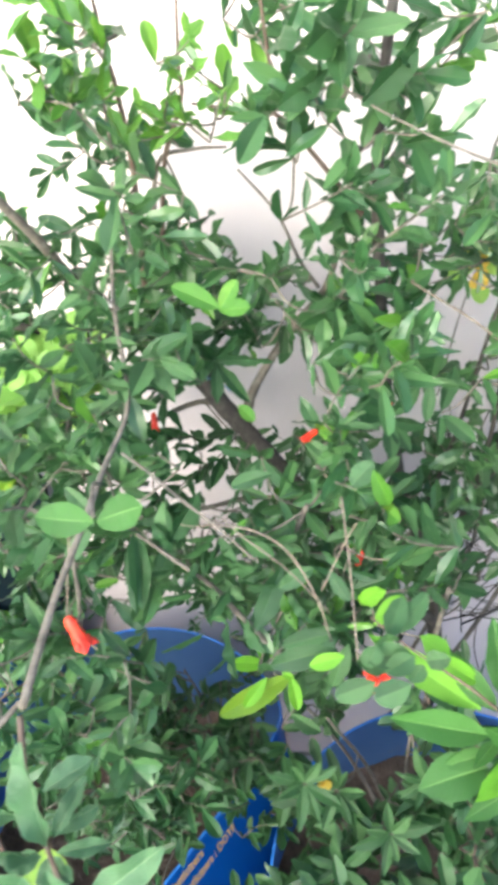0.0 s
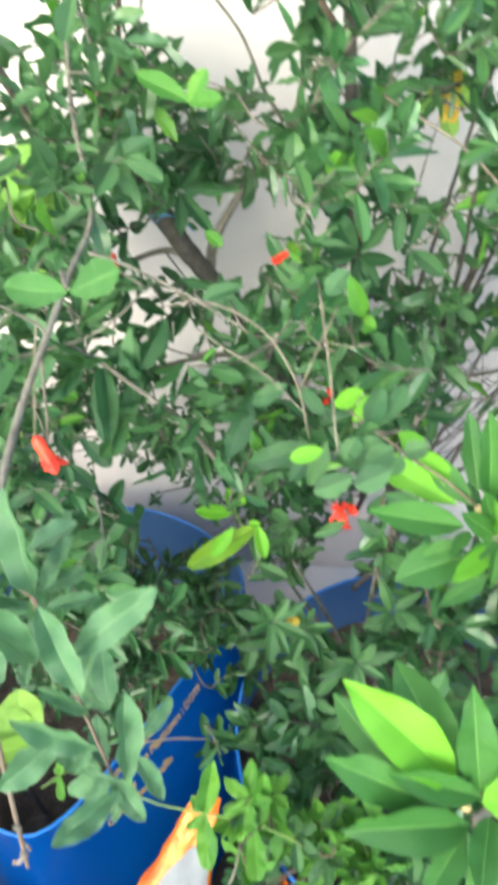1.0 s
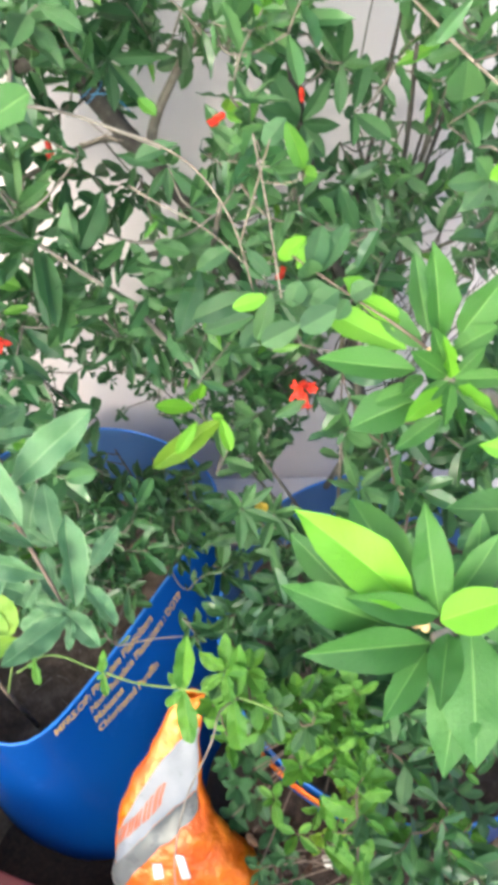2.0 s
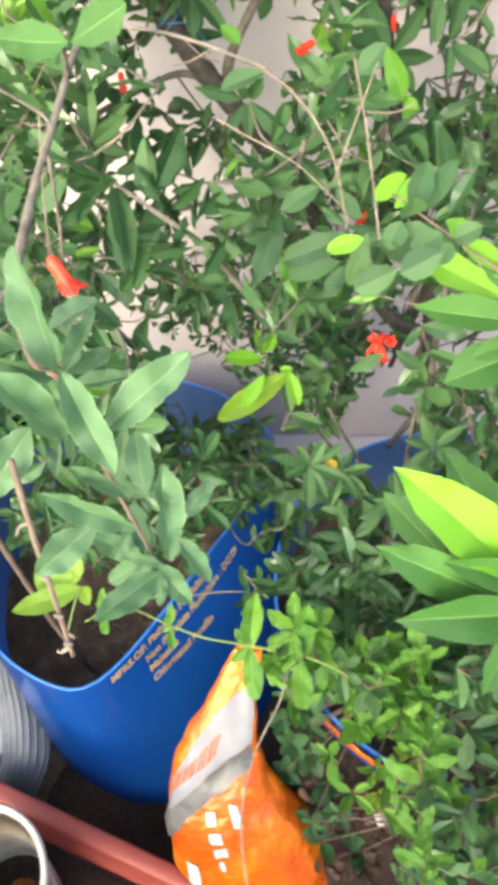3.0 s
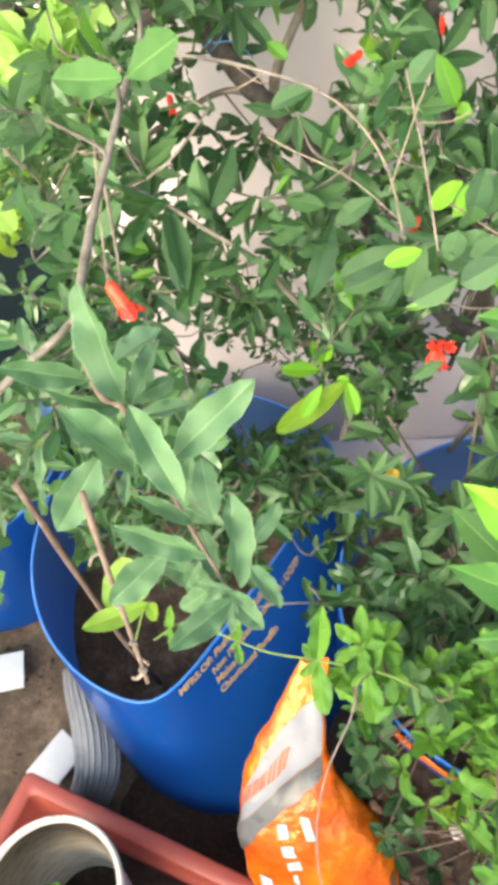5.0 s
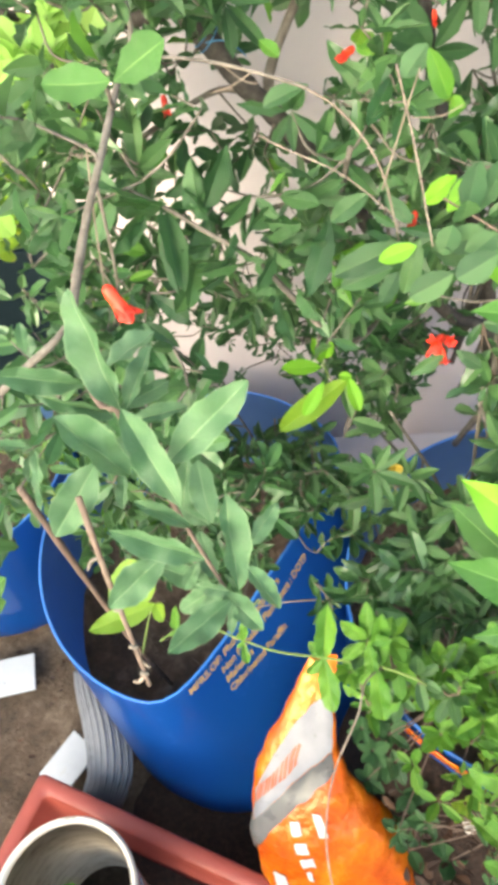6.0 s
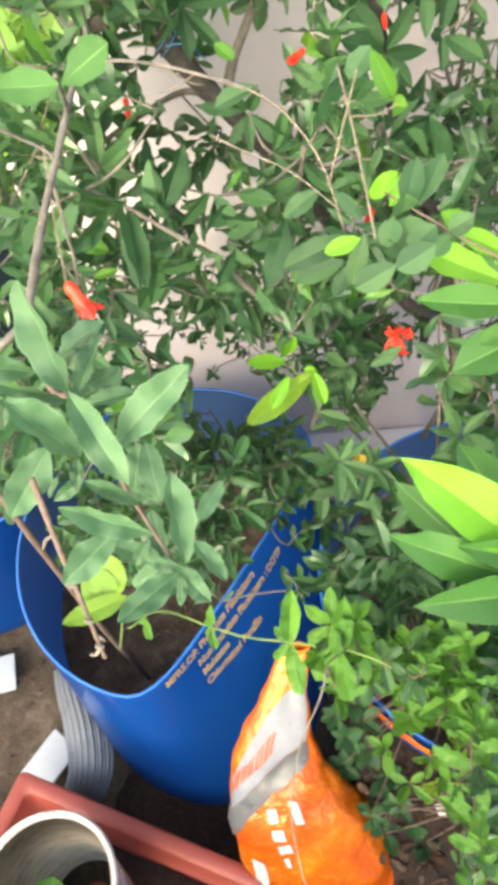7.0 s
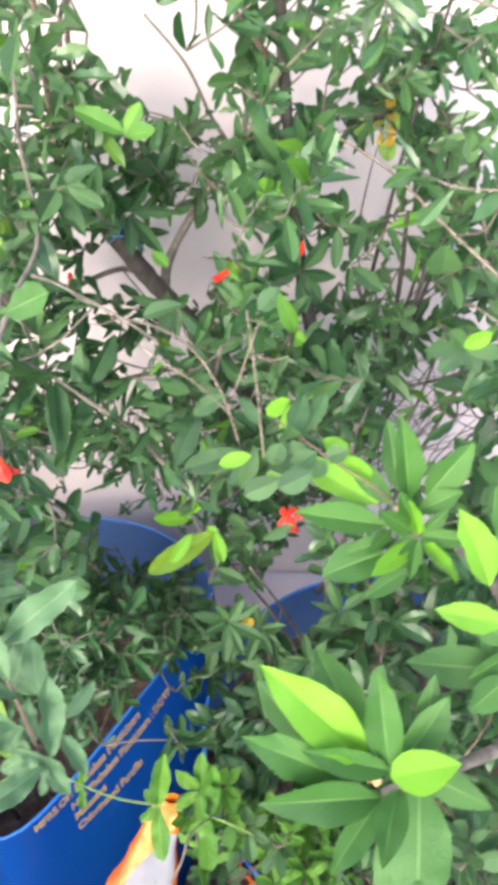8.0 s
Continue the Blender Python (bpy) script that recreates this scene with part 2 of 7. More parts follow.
# ---- helpers for parts ----
def part(name, data, mat, parent, label="", kind=""):
    if isinstance(data, bmesh.types.BMesh):
        me = bpy.data.meshes.new(name)
        data.to_mesh(me)
        data.free()
    else:
        me = data
    if mat and not me.materials:
        me.materials.append(mat)
    ob = new(name, me)
    ob.parent = parent
    if label or kind:
        tagged(ob, label, kind=kind)
    return ob


def thing(name, at, label, category, group="", kind=""):
    ob = new(name)
    ob.empty_display_size = 0.05
    ob.location = at
    return tagged(ob, label, category, group, kind)


def place(ob):
    """Keep a part where its mesh lies in the world, whatever its thing's place."""
    ob.matrix_parent_inverse = Matrix.Translation(ob.parent.location).inverted() if ob.parent and not ob.parent.parent else Matrix()
    return ob


def smooth(me):
    me.polygons.foreach_set("use_smooth", [True] * len(me.polygons))
    return me


def mesh(name, verts, faces, mat=None):
    me = bpy.data.meshes.new(name)
    me.from_pydata([tuple(v) for v in verts], [], faces)
    me.update()
    smooth(me)
    if mat:
        me.materials.append(mat)
    return me


def catmull(points, per=6):
    p = [np.array(q, float) for q in points]
    p = [2 * p[0] - p[1]] + p + [2 * p[-1] - p[-2]]
    out = []
    for i in range(1, len(p) - 2):
        a, b, c, d = p[i - 1:i + 3]
        for k in range(per):
            t = k / per
            out.append(0.5 * (2 * b + (c - a) * t + (2 * a - 5 * b + 4 * c - d) * t * t + (3 * b - a - 3 * c + d) * t ** 3))
    out.append(p[-2])
    return out


def tube_data(points, r0, r1, sides=7, wobble=0.0, rnd=random):
    """Vertices and faces of a tapered tube along the points."""
    verts, faces = [], []
    n = len(points)
    for i, q in enumerate(points):
        d = points[min(i + 1, n - 1)] - points[max(i - 1, 0)]
        d = d / (np.linalg.norm(d) + 1e-9)
        a = np.cross(d, (0.31, 0.2, 0.93))
        a = a / (np.linalg.norm(a) + 1e-9)
        b = np.cross(d, a)
        r = (r0 + (r1 - r0) * i / (n - 1)) * (1 + wobble * (rnd.random() - 0.5))
        for s in range(sides):
            w = 2 * math.pi * s / sides
            verts.append(q + r * (math.cos(w) * a + math.sin(w) * b))
    for i in range(n - 1):
        for s in range(sides):
            t = (s + 1) % sides
            faces.append((i * sides + s, i * sides + t, (i + 1) * sides + t, (i + 1) * sides + s))
    faces += [tuple(range(sides))[::-1], tuple((n - 1) * sides + s for s in range(sides))]
    return verts, faces


def tube(name, points, r0, r1, mat, parent, label="", per=6, sides=8, wobble=0.15):
    v, f = tube_data(catmull(points, per), r0, r1, sides, wobble, random.Random(len(points) * 7 + 3))
    return place(part(name, mesh(name, v, f, mat), None, parent, label))


def join_data(chunks):
    verts, faces, k = [], [], 0
    for v, f in chunks:
        verts += list(v)
        faces += [tuple(i + k for i in g) for g in f]
        k += len(v)
    return verts, faces


# ---- leaves ----
def leaf_shape(kind, seed, deep=1.0):
    """A leaf one unit long and one wide: folded along the midrib, arched along its length and wavy at the margin."""
    rnd = random.Random(seed)
    rows, cols = (19, 6) if kind == "wavy" else (9, 4)
    fold, arch, twist = rnd.uniform(0.06, 0.32), rnd.uniform(-0.3, 0.25), rnd.uniform(-0.4, 0.4)
    wave, phase = rnd.uniform(0.015, 0.05), rnd.uniform(0, 6)
    bend = rnd.uniform(-0.12, 0.12)
    if kind == "wavy":
        fold, wave, arch = fold * 0.8 + 0.12, 0.035, arch * 0.7
    power = {"wavy": (0.85, 0.74), "oval": (0.82, 0.68), "lance": (0.95, 1.0), "blade": (0.85, 1.02), "round": (0.6, 0.7), "spat": (1.15, 0.55)}[kind]
    verts, uv = [], []
    top = max((t ** power[0]) * ((1 - t) ** power[1]) for t in np.linspace(0.01, 0.99, 60))
    for i in range(rows):
        t = 1 - (1 - i / (rows - 1)) ** 1.35
        half = 0.5 * (t ** power[0]) * ((1 - t) ** power[1]) / top
        half = max(half, 0.03 if i == 0 else 0.0)
        for j in range(cols + 1):
            s = 2 * j / cols - 1
            x = s * half
            z = fold * abs(x) + arch * 0.9 * t * (1 - t) + twist * x * (t - 0.4)
            z += wave * abs(s) * math.sin(17 * t + phase + (2.1 if s > 0 else 0)) * min(1, half * 5)
            if kind == "wavy":
                x *= 1 + (0.08 * math.sin(11 * t + phase + (1.7 if s > 0 else 0)) + 0.045 * math.sin(37 * t + 2 * phase + s)) * min(1, half * 4)
                z += 0.018 * math.sin(11 * t + 3 * s + phase) * half * 2
            verts.append((x + bend * t * (1 - t), t, z))
            uv.append((0.5 + 0.5 * s, t))
    faces = []
    for i in range(rows - 1):
        for j in range(cols):
            a = i * (cols + 1) + j
            faces.append((a, a + 1, a + cols + 2, a + cols + 1))
    return np.array(verts), faces, uv


SHAPES = {k: [leaf_shape(k, 11 * n + 5) for n in range(6)] for k in ("oval", "lance", "blade", "round", "wavy", "spat")}


def uv_mesh(name, verts, faces, uvs, mat):
    me = mesh(name, verts, faces, mat)
    layer = me.uv_layers.new(name="UVMap")
    loops = np.empty(len(me.loops), dtype=np.int64)
    me.loops.foreach_get("vertex_index", loops)
    uvs = np.array(uvs, dtype=np.float32)
    layer.data.foreach_set("uv", uvs[loops].ravel())
    ends = np.empty(len(me.edges) * 2, dtype=np.int64)
    me.edges.foreach_get("vertices", ends)
    on_rib = (np.abs(uvs[ends, 0] - 0.5) < 1e-5).reshape(-1, 2).all(axis=1)
    me.attributes.new("sharp_edge", "BOOLEAN", "EDGE").data.foreach_set("value", on_rib)
    return me


LEAF_MESHES = {}


def leaf_mesh(kind, variant, mat):
    key = (kind, variant, mat.name)
    if key not in LEAF_MESHES:
        v, f, uv = SHAPES[kind][variant]
        LEAF_MESHES[key] = uv_mesh("leaf", v, f, uv, mat)
    return LEAF_MESHES[key]


def leaf_matrix(base, tip, width, facing):
    base, tip = Vector(base), Vector(tip)
    y = tip - base
    length = y.length
    y = y / length
    z = Vector(facing) - Vector(facing).dot(y) * y
    z = z.normalized() if z.length > 1e-4 else y.orthogonal().normalized()
    x = y.cross(z)
    m = Matrix((x * width, y * length, z * length)).transposed().to_4x4()
    m.translation = base
    return m


class Plant:
    """A plant that gathers twigs and leaves: those in front as parts of their own, the rest as one mesh each."""

    def __init__(self, name, at, label, category="plant", group=""):
        self.root = thing(name, at, label, category, group)
        self.single, self.bulk, self.twigs, self.limbs = [], {}, [], []

    def limb(self, points, r0, r1, mat=BARK, name="branch", label=""):
        self.limbs += catmull(points, 8)
        return tube(name, points, r0, r1, mat, self.root, label)

    def leaf(self, base, tip, width, facing, kind, mat, variant, alone):
        m = leaf_matrix(base, tip, width, facing)
        if alone:
            self.single.append((m, kind, mat, variant))
        else:
            self.bulk.setdefault(mat.name, (mat, []))[1].append((m, kind, variant))

    def spray(self, tip, length, leaf_len, rnd, mat, kind="oval", pairs=5, alone=False, way=None, odd=None, slim=0.38):
        """A twig that ends at tip, with opposite pairs of leaves, joined to the nearest limb."""
        tip = np.array(tip, float)
        if way is None:
            way = np.array((rnd.uniform(-0.8, 0.8), rnd.uniform(-1.0, 0.25), rnd.uniform(-0.35, 0.8)))
        way = np.array(way, float) / np.linalg.norm(way)
        start = tip - way * length
        if self.limbs:
            near = min(self.limbs, key=lambda q: np.linalg.norm(q - start))
            self.limbs += [start, (start + tip) / 2]
            if np.linalg.norm(near - start) < 0.6:
                sag = np.array((rnd.uniform(-0.012, 0.012), rnd.uniform(-0.012, 0.012), -0.01))
                self.twigs.append(tube_data(catmull([near, (near + start) / 2 + sag, start], 3), 0.0016, 0.0012, 5))
        side_bend = np.array((rnd.uniform(-1, 1), rnd.uniform(-1, 1), rnd.uniform(-1, 1))) * length * 0.1
        line = catmull([start, (start + tip) / 2 + side_bend, tip], 4)
        self.twigs.append(tube_data(line, 0.0014, 0.0007, 5))
        a = np.cross(way, (0.0, 0.0, 1.0))
        a = a / (np.linalg.norm(a) + 1e-9)
        b = np.cross(way, a)
        turn = rnd.uniform(0, 3.14)
        for i in range(pairs + 1):
            f = i / pairs
            at = line[min(int(round(f * (len(line) - 1))), len(line) - 1)]
            turn += 1.57 + rnd.uniform(-0.4, 0.4)
            for s in (1, -1):
                if rnd.random() < 0.08:
                    continue
                out = s * (math.cos(turn) * a + math.sin(turn) * b)
                d = out * rnd.uniform(0.6, 1.0) + way * rnd.uniform(0.25, 0.8 if i < pairs else 1.4) + np.array((0, 0, rnd.uniform(-0.35, 0.25)))
                d = d / np.linalg.norm(d)
                ln = min(0.056, leaf_len * rnd.uniform(0.55, 1.3)) * (0.75 if i == pairs else 1.0)
                face = (rnd.uniform(-0.7, 0.7), rnd.uniform(-1.0, 0.25), rnd.uniform(0.3, 1.0))
                use = odd if odd and rnd.random() < 0.035 else mat
                form = rnd.choice(("oval", "spat", "lance", "lance")) if kind == "mixed" else kind
                self.leaf(at, at + d * ln, ln * slim * rnd.uniform(0.8, 1.15), face, form, use, rnd.randrange(6), alone)
                if kind == "mixed" and rnd.random() < 0.4:
                    d2 = d * 0.6 + way * rnd.uniform(0.3, 1.0) + np.array((rnd.uniform(-0.4, 0.4), rnd.uniform(-0.4, 0.2), rnd.uniform(-0.4, 0.4)))
                    ln *= rnd.uniform(0.45, 0.8) / np.linalg.norm(d2)
                    self.leaf(at, at + d2 * ln, ln * slim * 0.9, face, "spat", use, rnd.randrange(6), alone)

    def whorl(self, at, axis, count, length, slim, rnd, mat, kind="lance", alone=True, spread=(0.9, 1.5)):
        """Leaves fanned out round the end of a twig."""
        at, axis = np.array(at, float), np.array(axis, float) / np.linalg.norm(axis)
        near = min(self.limbs, key=lambda q: np.linalg.norm(q - at))
        self.twigs.append(tube_data(catmull([near, near + (at - near) * 0.5 + np.array((0.0, 0.0, -0.012)), at], 4), 0.0018, 0.0011, 5))
        a = np.cross(axis, (0.3, 0.2, 0.9))
        a = a / np.linalg.norm(a)
        b = np.cross(axis, a)
        for k in range(count):
            w = 2 * math.pi * (k + rnd.uniform(-0.3, 0.3)) / count
            lift = rnd.uniform(*spread)
            d = (math.cos(w) * a + math.sin(w) * b) * math.sin(lift) + axis * math.cos(lift)
            ln = length * rnd.uniform(0.65, 1.2)
            self.leaf(at + d * 0.003, at + d * ln, ln * slim * rnd.uniform(0.85, 1.15), axis, kind, mat, rnd.randrange(6), alone)

    def sprays(self, table, length, leaf_len, rnd, mat, odd=None, repeat=1, jitter=0.03, pairs=4, way=None, front=-9.0, most=0, kind="oval", deep=None, slim=0.38):
        """Sprays at all places of a table, the nearest to the limbs first, so that the twigs grow out of one another."""
        ordered = sorted(table, key=lambda p: min(np.linalg.norm(q - np.array(p)) for q in self.limbs))
        for p in ordered:
            for k in range(repeat):
                q = [c + (rnd.uniform(-jitter, jitter) if k else 0.0) for c in p]
                # sprays near the wall, and some others, take the leaf with painted shade
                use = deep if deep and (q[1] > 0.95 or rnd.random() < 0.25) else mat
                w = way(rnd) if way else None
                self.spray(q, length * rnd.uniform(0.7, 1.2), leaf_len * rnd.uniform(0.8, 1.2), rnd, use, kind, pairs, q[1] < front and len(self.single) < most, w, odd, slim)

    def finish(self, twig_mat=BARK):
        for m, kind, mat, variant in self.single:
            ob = part("leaf", leaf_mesh(kind, variant, mat), None, self.root)
            ob.matrix_parent_inverse = Matrix.Translation(self.root.location).inverted()
            ob.matrix_basis = m
        for mat, rows in self.bulk.values():
            verts, faces, uvs, k = [], [], [], 0
            for m, kind, variant in rows:
                v, f, uv = SHAPES[kind][variant]
                mm = np.array(m)
                verts.append(v @ mm[:3, :3].T + mm[:3, 3])
                faces += [tuple(i + k for i in g) for g in f]
                uvs += uv
                k += len(v)
            place(part("foliage", uv_mesh("foliage", np.concatenate(verts), faces, uvs, mat), None, self.root, kind="stuff"))
        if self.twigs:
            v, f = join_data(self.twigs)
            place(part("twigwork", mesh("twigwork", v, f, twig_mat), None, self.root, kind="stuff"))


# ---- the ground and the wall ----
def ground():
    """One sheet of soil, uneven near the pots and level out to the horizon."""
    rnd = random.Random(3)
    xs = sorted(set([-60, -20, -6, -2.5] + [round(-1.4 + 0.05 * i, 3) for i in range(57)] + [2.5, 6, 20, 60]))
    ys = sorted(set([-60, -20, -6, -2.5, -1] + [round(-0.4 + 0.05 * i, 3) for i in range(33)]))
    verts, faces = [], []
    for y in ys:
        for x in xs:
            near = abs(x) < 1.5 and y > -0.5
            verts.append((x, y, 0.02 * noise.noise((3 * x, 3 * y, 0.4)) + rnd.uniform(-0.006, 0.006) if near else 0.0))
    w = len(xs)
    for j in range(len(ys) - 1):
        for i in range(w - 1):
            a = j * w + i
            faces.append((a, a + 1, a + w + 1, a + w))
    verts += [(-60, 60, 0), (60, 60, 0)]
    faces.append(((len(ys) - 1) * w, (len(ys) - 1) * w + w - 1, len(verts) - 1, len(verts) - 2))
    ob = new("ground", mesh("ground", verts, faces, SOIL))
    return tagged(ob, "bare dry brown soil of a garden bed", "ground", kind="structure")


ground()


def box_bm(size, at=(0, 0, 0), bevel=0.0):
    bm = bmesh.new()
    bmesh.ops.create_cube(bm, size=1.0)
    for v in bm.verts:
        v.co = Vector((v.co.x * size[0] + at[0], v.co.y * size[1] + at[1], v.co.z * size[2] + at[2]))
    if bevel:
        bmesh.ops.bevel(bm, geom=bm.edges[:], offset=bevel, segments=2, affect="EDGES")
    return bm


apron = part("wall_apron", box_bm((9.0, 0.22, 0.1), (0.0, WALL_Y - 0.108, 0.0), 0.012), WALL, None)
tagged(apron, "pale cement apron along the foot of the wall", "apron", kind="structure")


def paving_build(nt, bsdf):
    big, fine = noise_at(nt, 2.2, 7.0, 0.65), noise_at(nt, 70.0, 6.0, 0.7)
    tone = ramp(nt, big, [(0.3, (0.36, 0.34, 0.31)), (0.55, (0.47, 0.45, 0.42)), (0.75, (0.54, 0.52, 0.49))])
    nt.links.new(mix(nt, maths(nt, "MULTIPLY", fine, 0.3), tone, (0.3, 0.28, 0.25)), bsdf.inputs["Base Color"])
    bsdf.inputs["Roughness"].default_value = 0.85
    bump(nt, bsdf, fine, 0.4, 0.003)


CONCRETE = material("pale_concrete", paving_build)
# unseen slab, added so that the blue drum has something pale to reflect
path = part("pavement", box_bm((9.0, 1.52, 0.08), (0.0, -1.13, 0.0), 0.01), CONCRETE, None)
tagged(path, "pale concrete garden path in front of the planters", "pavement", kind="structure")
# unseen wall, added to keep low light off the pots in front
shade_wall = part("wall_south", box_bm((9.0, 0.2, 1.5), (0.0, -2.0, 0.7), 0.01), WALL, None)
tagged(shade_wall, "low plastered garden wall across the path", "wall", kind="structure")
wall = part("wall_north", box_bm((9.0, 0.2, 2.8), (0.0, WALL_Y + 0.1, 1.2), 0.01), WALL, None)
tagged(wall, "pale pinkish white plastered garden wall", "wall", kind="structure")


# ---- drums and pots ----
def drum(name, label, rim_centre, base_centre, top, radius, flat=None, soil=0.2, thick=0.0045, mat=BLUE, edge=BLUE_EDGE, flat_depth=0.17, lip=0.0, squash=0.0):
    """A plastic drum cut open at half height; flat: the bearing of a side that is pushed in at the rim."""
    root = thing(name, (base_centre[0], base_centre[1], 0.0), label, "drum")
    n, rows = 96, 14

    def radius_at(w, s):
        r = radius + squash * math.cos(2 * (w + radians(95)))
        if flat is not None:
            c = math.cos(w - flat)
            if c > 0.05:
                chord = flat_depth / c
                k = 7.5 / radius
                r_flat = -math.log(math.exp(-k * r) + math.exp(-k * chord)) / k
                r = r + (r_flat - r) * max(0.0, s) ** 0.8
        return r

    def surface(w, z, inset=0.0):
        s = max(0.0, min(1.0, z / top))
        r = radius_at(w, s) - inset
        if z < 0.03:
            r -= (0.03 - z) * 0.5
        cx = base_centre[0] + (rim_centre[0] - base_centre[0]) * s
        cy = base_centre[1] + (rim_centre[1] - base_centre[1]) * s
        return np.array((cx + r * math.cos(w), cy + r * math.sin(w), z))

    verts, faces = [], []
    for i in range(rows + 1):
        z = top * i / rows
        verts += [surface(2 * math.pi * j / n, z, -lip * max(0, (z - top + 0.02) / 0.02)) for j in range(n)]
    low = soil - 0.05
    inner = 8
    for i in range(inner + 1):
        z = top - (top - low) * i / inner
        verts += [surface(2 * math.pi * j / n, z, thick) for j in range(n)]
    for i in range(rows):
        for j in range(n):
            k = (j + 1) % n
            faces.append((i * n + j, i * n + k, (i + 1) * n + k, (i + 1) * n + j))
    o = (rows + 1) * n
    for i in range(inner):
        for j in range(n):
            k = (j + 1) % n
            faces.append((o + i * n + j, o + i * n + k, o + (i + 1) * n + k, o + (i + 1) * n + j))
    faces.append(tuple(range(n))[::-1])
    skin = mesh("shell", verts, faces, mat)
    skin.materials.append(HAZY_BLUE)
    for poly in skin.polygons[rows * n:(rows + inner) * n]:
        poly.material_index = 1
    place(part("shell", skin, None, root))
    ring = [surface(2 * math.pi * j / n, top, thick / 2) for j in range(n + 1)]
    v, f = tube_data(ring, thick * 0.62, thick * 0.62, 8)
    place(part("rim", mesh("rim", v, f, edge), None, root, "bright cut plastic rim"))
    rnd = random.Random(9)
    sv, sf = [], []
    for i in range(9):
        for j in range(48):
            w, r = 2 * math.pi * j / 48, i / 8
            e = surface(w, soil, thick)
            c = np.array((base_centre[0] + (rim_centre[0] - base_centre[0]) * soil / top, base_centre[1] + (rim_centre[1] - base_centre[1]) * soil / top, soil))
            q = c + (e - c) * r
            q[2] += 0.02 * noise.noise((q[0] * 14, q[1] * 14, 1.0)) + rnd.uniform(-0.004, 0.004)
            sv.append(q)
    for i in range(8):
        for j in range(48):
            k = (j + 1) % 48
            sf.append((i * 48 + j, i * 48 + k, (i + 1) * 48 + k, (i + 1) * 48 + j))
    place(part("soil", mesh("soil", sv, sf, DRUM_SOIL), None, root, "dark crumbly potting soil"))
    return root, surface


main_drum, main_surface = drum("blue_drum", "blue plastic drum cut open as a planter, ochre printed side", (-0.24, 0.70), (-0.175, 0.60), 0.40, 0.338, radians(-32), 0.2, flat_depth=0.175, squash=0.016)
right_drum, right_surface = drum("blue_drum", "wide blue plastic drum planter crowded with green shoots", (0.385, 0.56), (0.385, 0.56), 0.40, 0.352, None, 0.21)
left_drum, left_surface = drum("blue_drum", "blue plastic drum planter with weeds beside the wall", (-0.80, 0.88), (-0.80, 0.88), 0.40, 0.245, None, 0.3)


# ---- where sprays of leaves end, region by region ----
SHRUB_HIGH_LEFT = [
    (-0.25, 0.99, 1.34), (-0.17, 1.03, 1.32), (-0.19, 0.78, 1.37), (-0.23, 0.91, 1.58), (-0.30, 0.79, 1.41), (-0.12, 0.81, 1.62),
    (-0.12, 0.84, 1.36), (-0.37, 0.96, 1.24), (-0.21, 0.79, 1.64), (-0.35, 0.85, 1.43), (-0.30, 0.89, 1.34), (-0.30, 0.96, 1.47),
    (-0.32, 0.76, 1.34), (-0.15, 0.76, 1.41), (-0.17, 0.92, 1.53), (-0.14, 0.98, 1.59), (-0.14, 0.85, 1.31), (-0.40, 0.99, 1.32),
    (-0.17, 1.03, 1.52), (-0.20, 0.84, 1.58), (-0.19, 0.80, 1.31), (-0.40, 0.91, 1.24), (-0.22, 0.94, 1.25), (-0.32, 0.84, 1.36),
    (-0.17, 0.84, 1.52), (-0.23, 0.86, 1.63), (-0.15, 0.94, 1.25), (-0.19, 0.78, 1.59), (-0.32, 0.98, 1.31), (-0.22, 0.98, 1.38),
    (-0.26, 0.83, 1.43), (-0.31, 0.89, 1.41),
]
SHRUB_HIGH_MIDDLE = [
    (-0.12, 0.96, 1.34), (0.08, 0.90, 1.43), (-0.21, 1.03, 1.22), (-0.03, 0.93, 1.31), (-0.07, 0.79, 1.43), (-0.14, 0.87, 1.57),
    (-0.10, 0.92, 1.38), (-0.11, 0.72, 1.38), (-0.18, 0.84, 1.33), (-0.17, 0.75, 1.45), (0.09, 0.86, 1.34), (-0.18, 0.91, 1.38),
    (0.09, 0.92, 1.25), (-0.21, 1.01, 1.32), (-0.13, 0.84, 1.28), (-0.15, 0.88, 1.25), (-0.15, 0.99, 1.27), (-0.19, 0.81, 1.45),
    (-0.17, 1.02, 1.38), (0.06, 0.85, 1.49), (-0.11, 0.91, 1.52), (-0.27, 1.04, 1.26), (0.09, 0.74, 1.45), (-0.11, 0.77, 1.35),
    (-0.01, 0.76, 1.60), (-0.07, 0.74, 1.60), (-0.05, 1.01, 1.28), (-0.12, 0.80, 1.45), (-0.18, 0.94, 1.32), (-0.23, 1.03, 1.48),
]
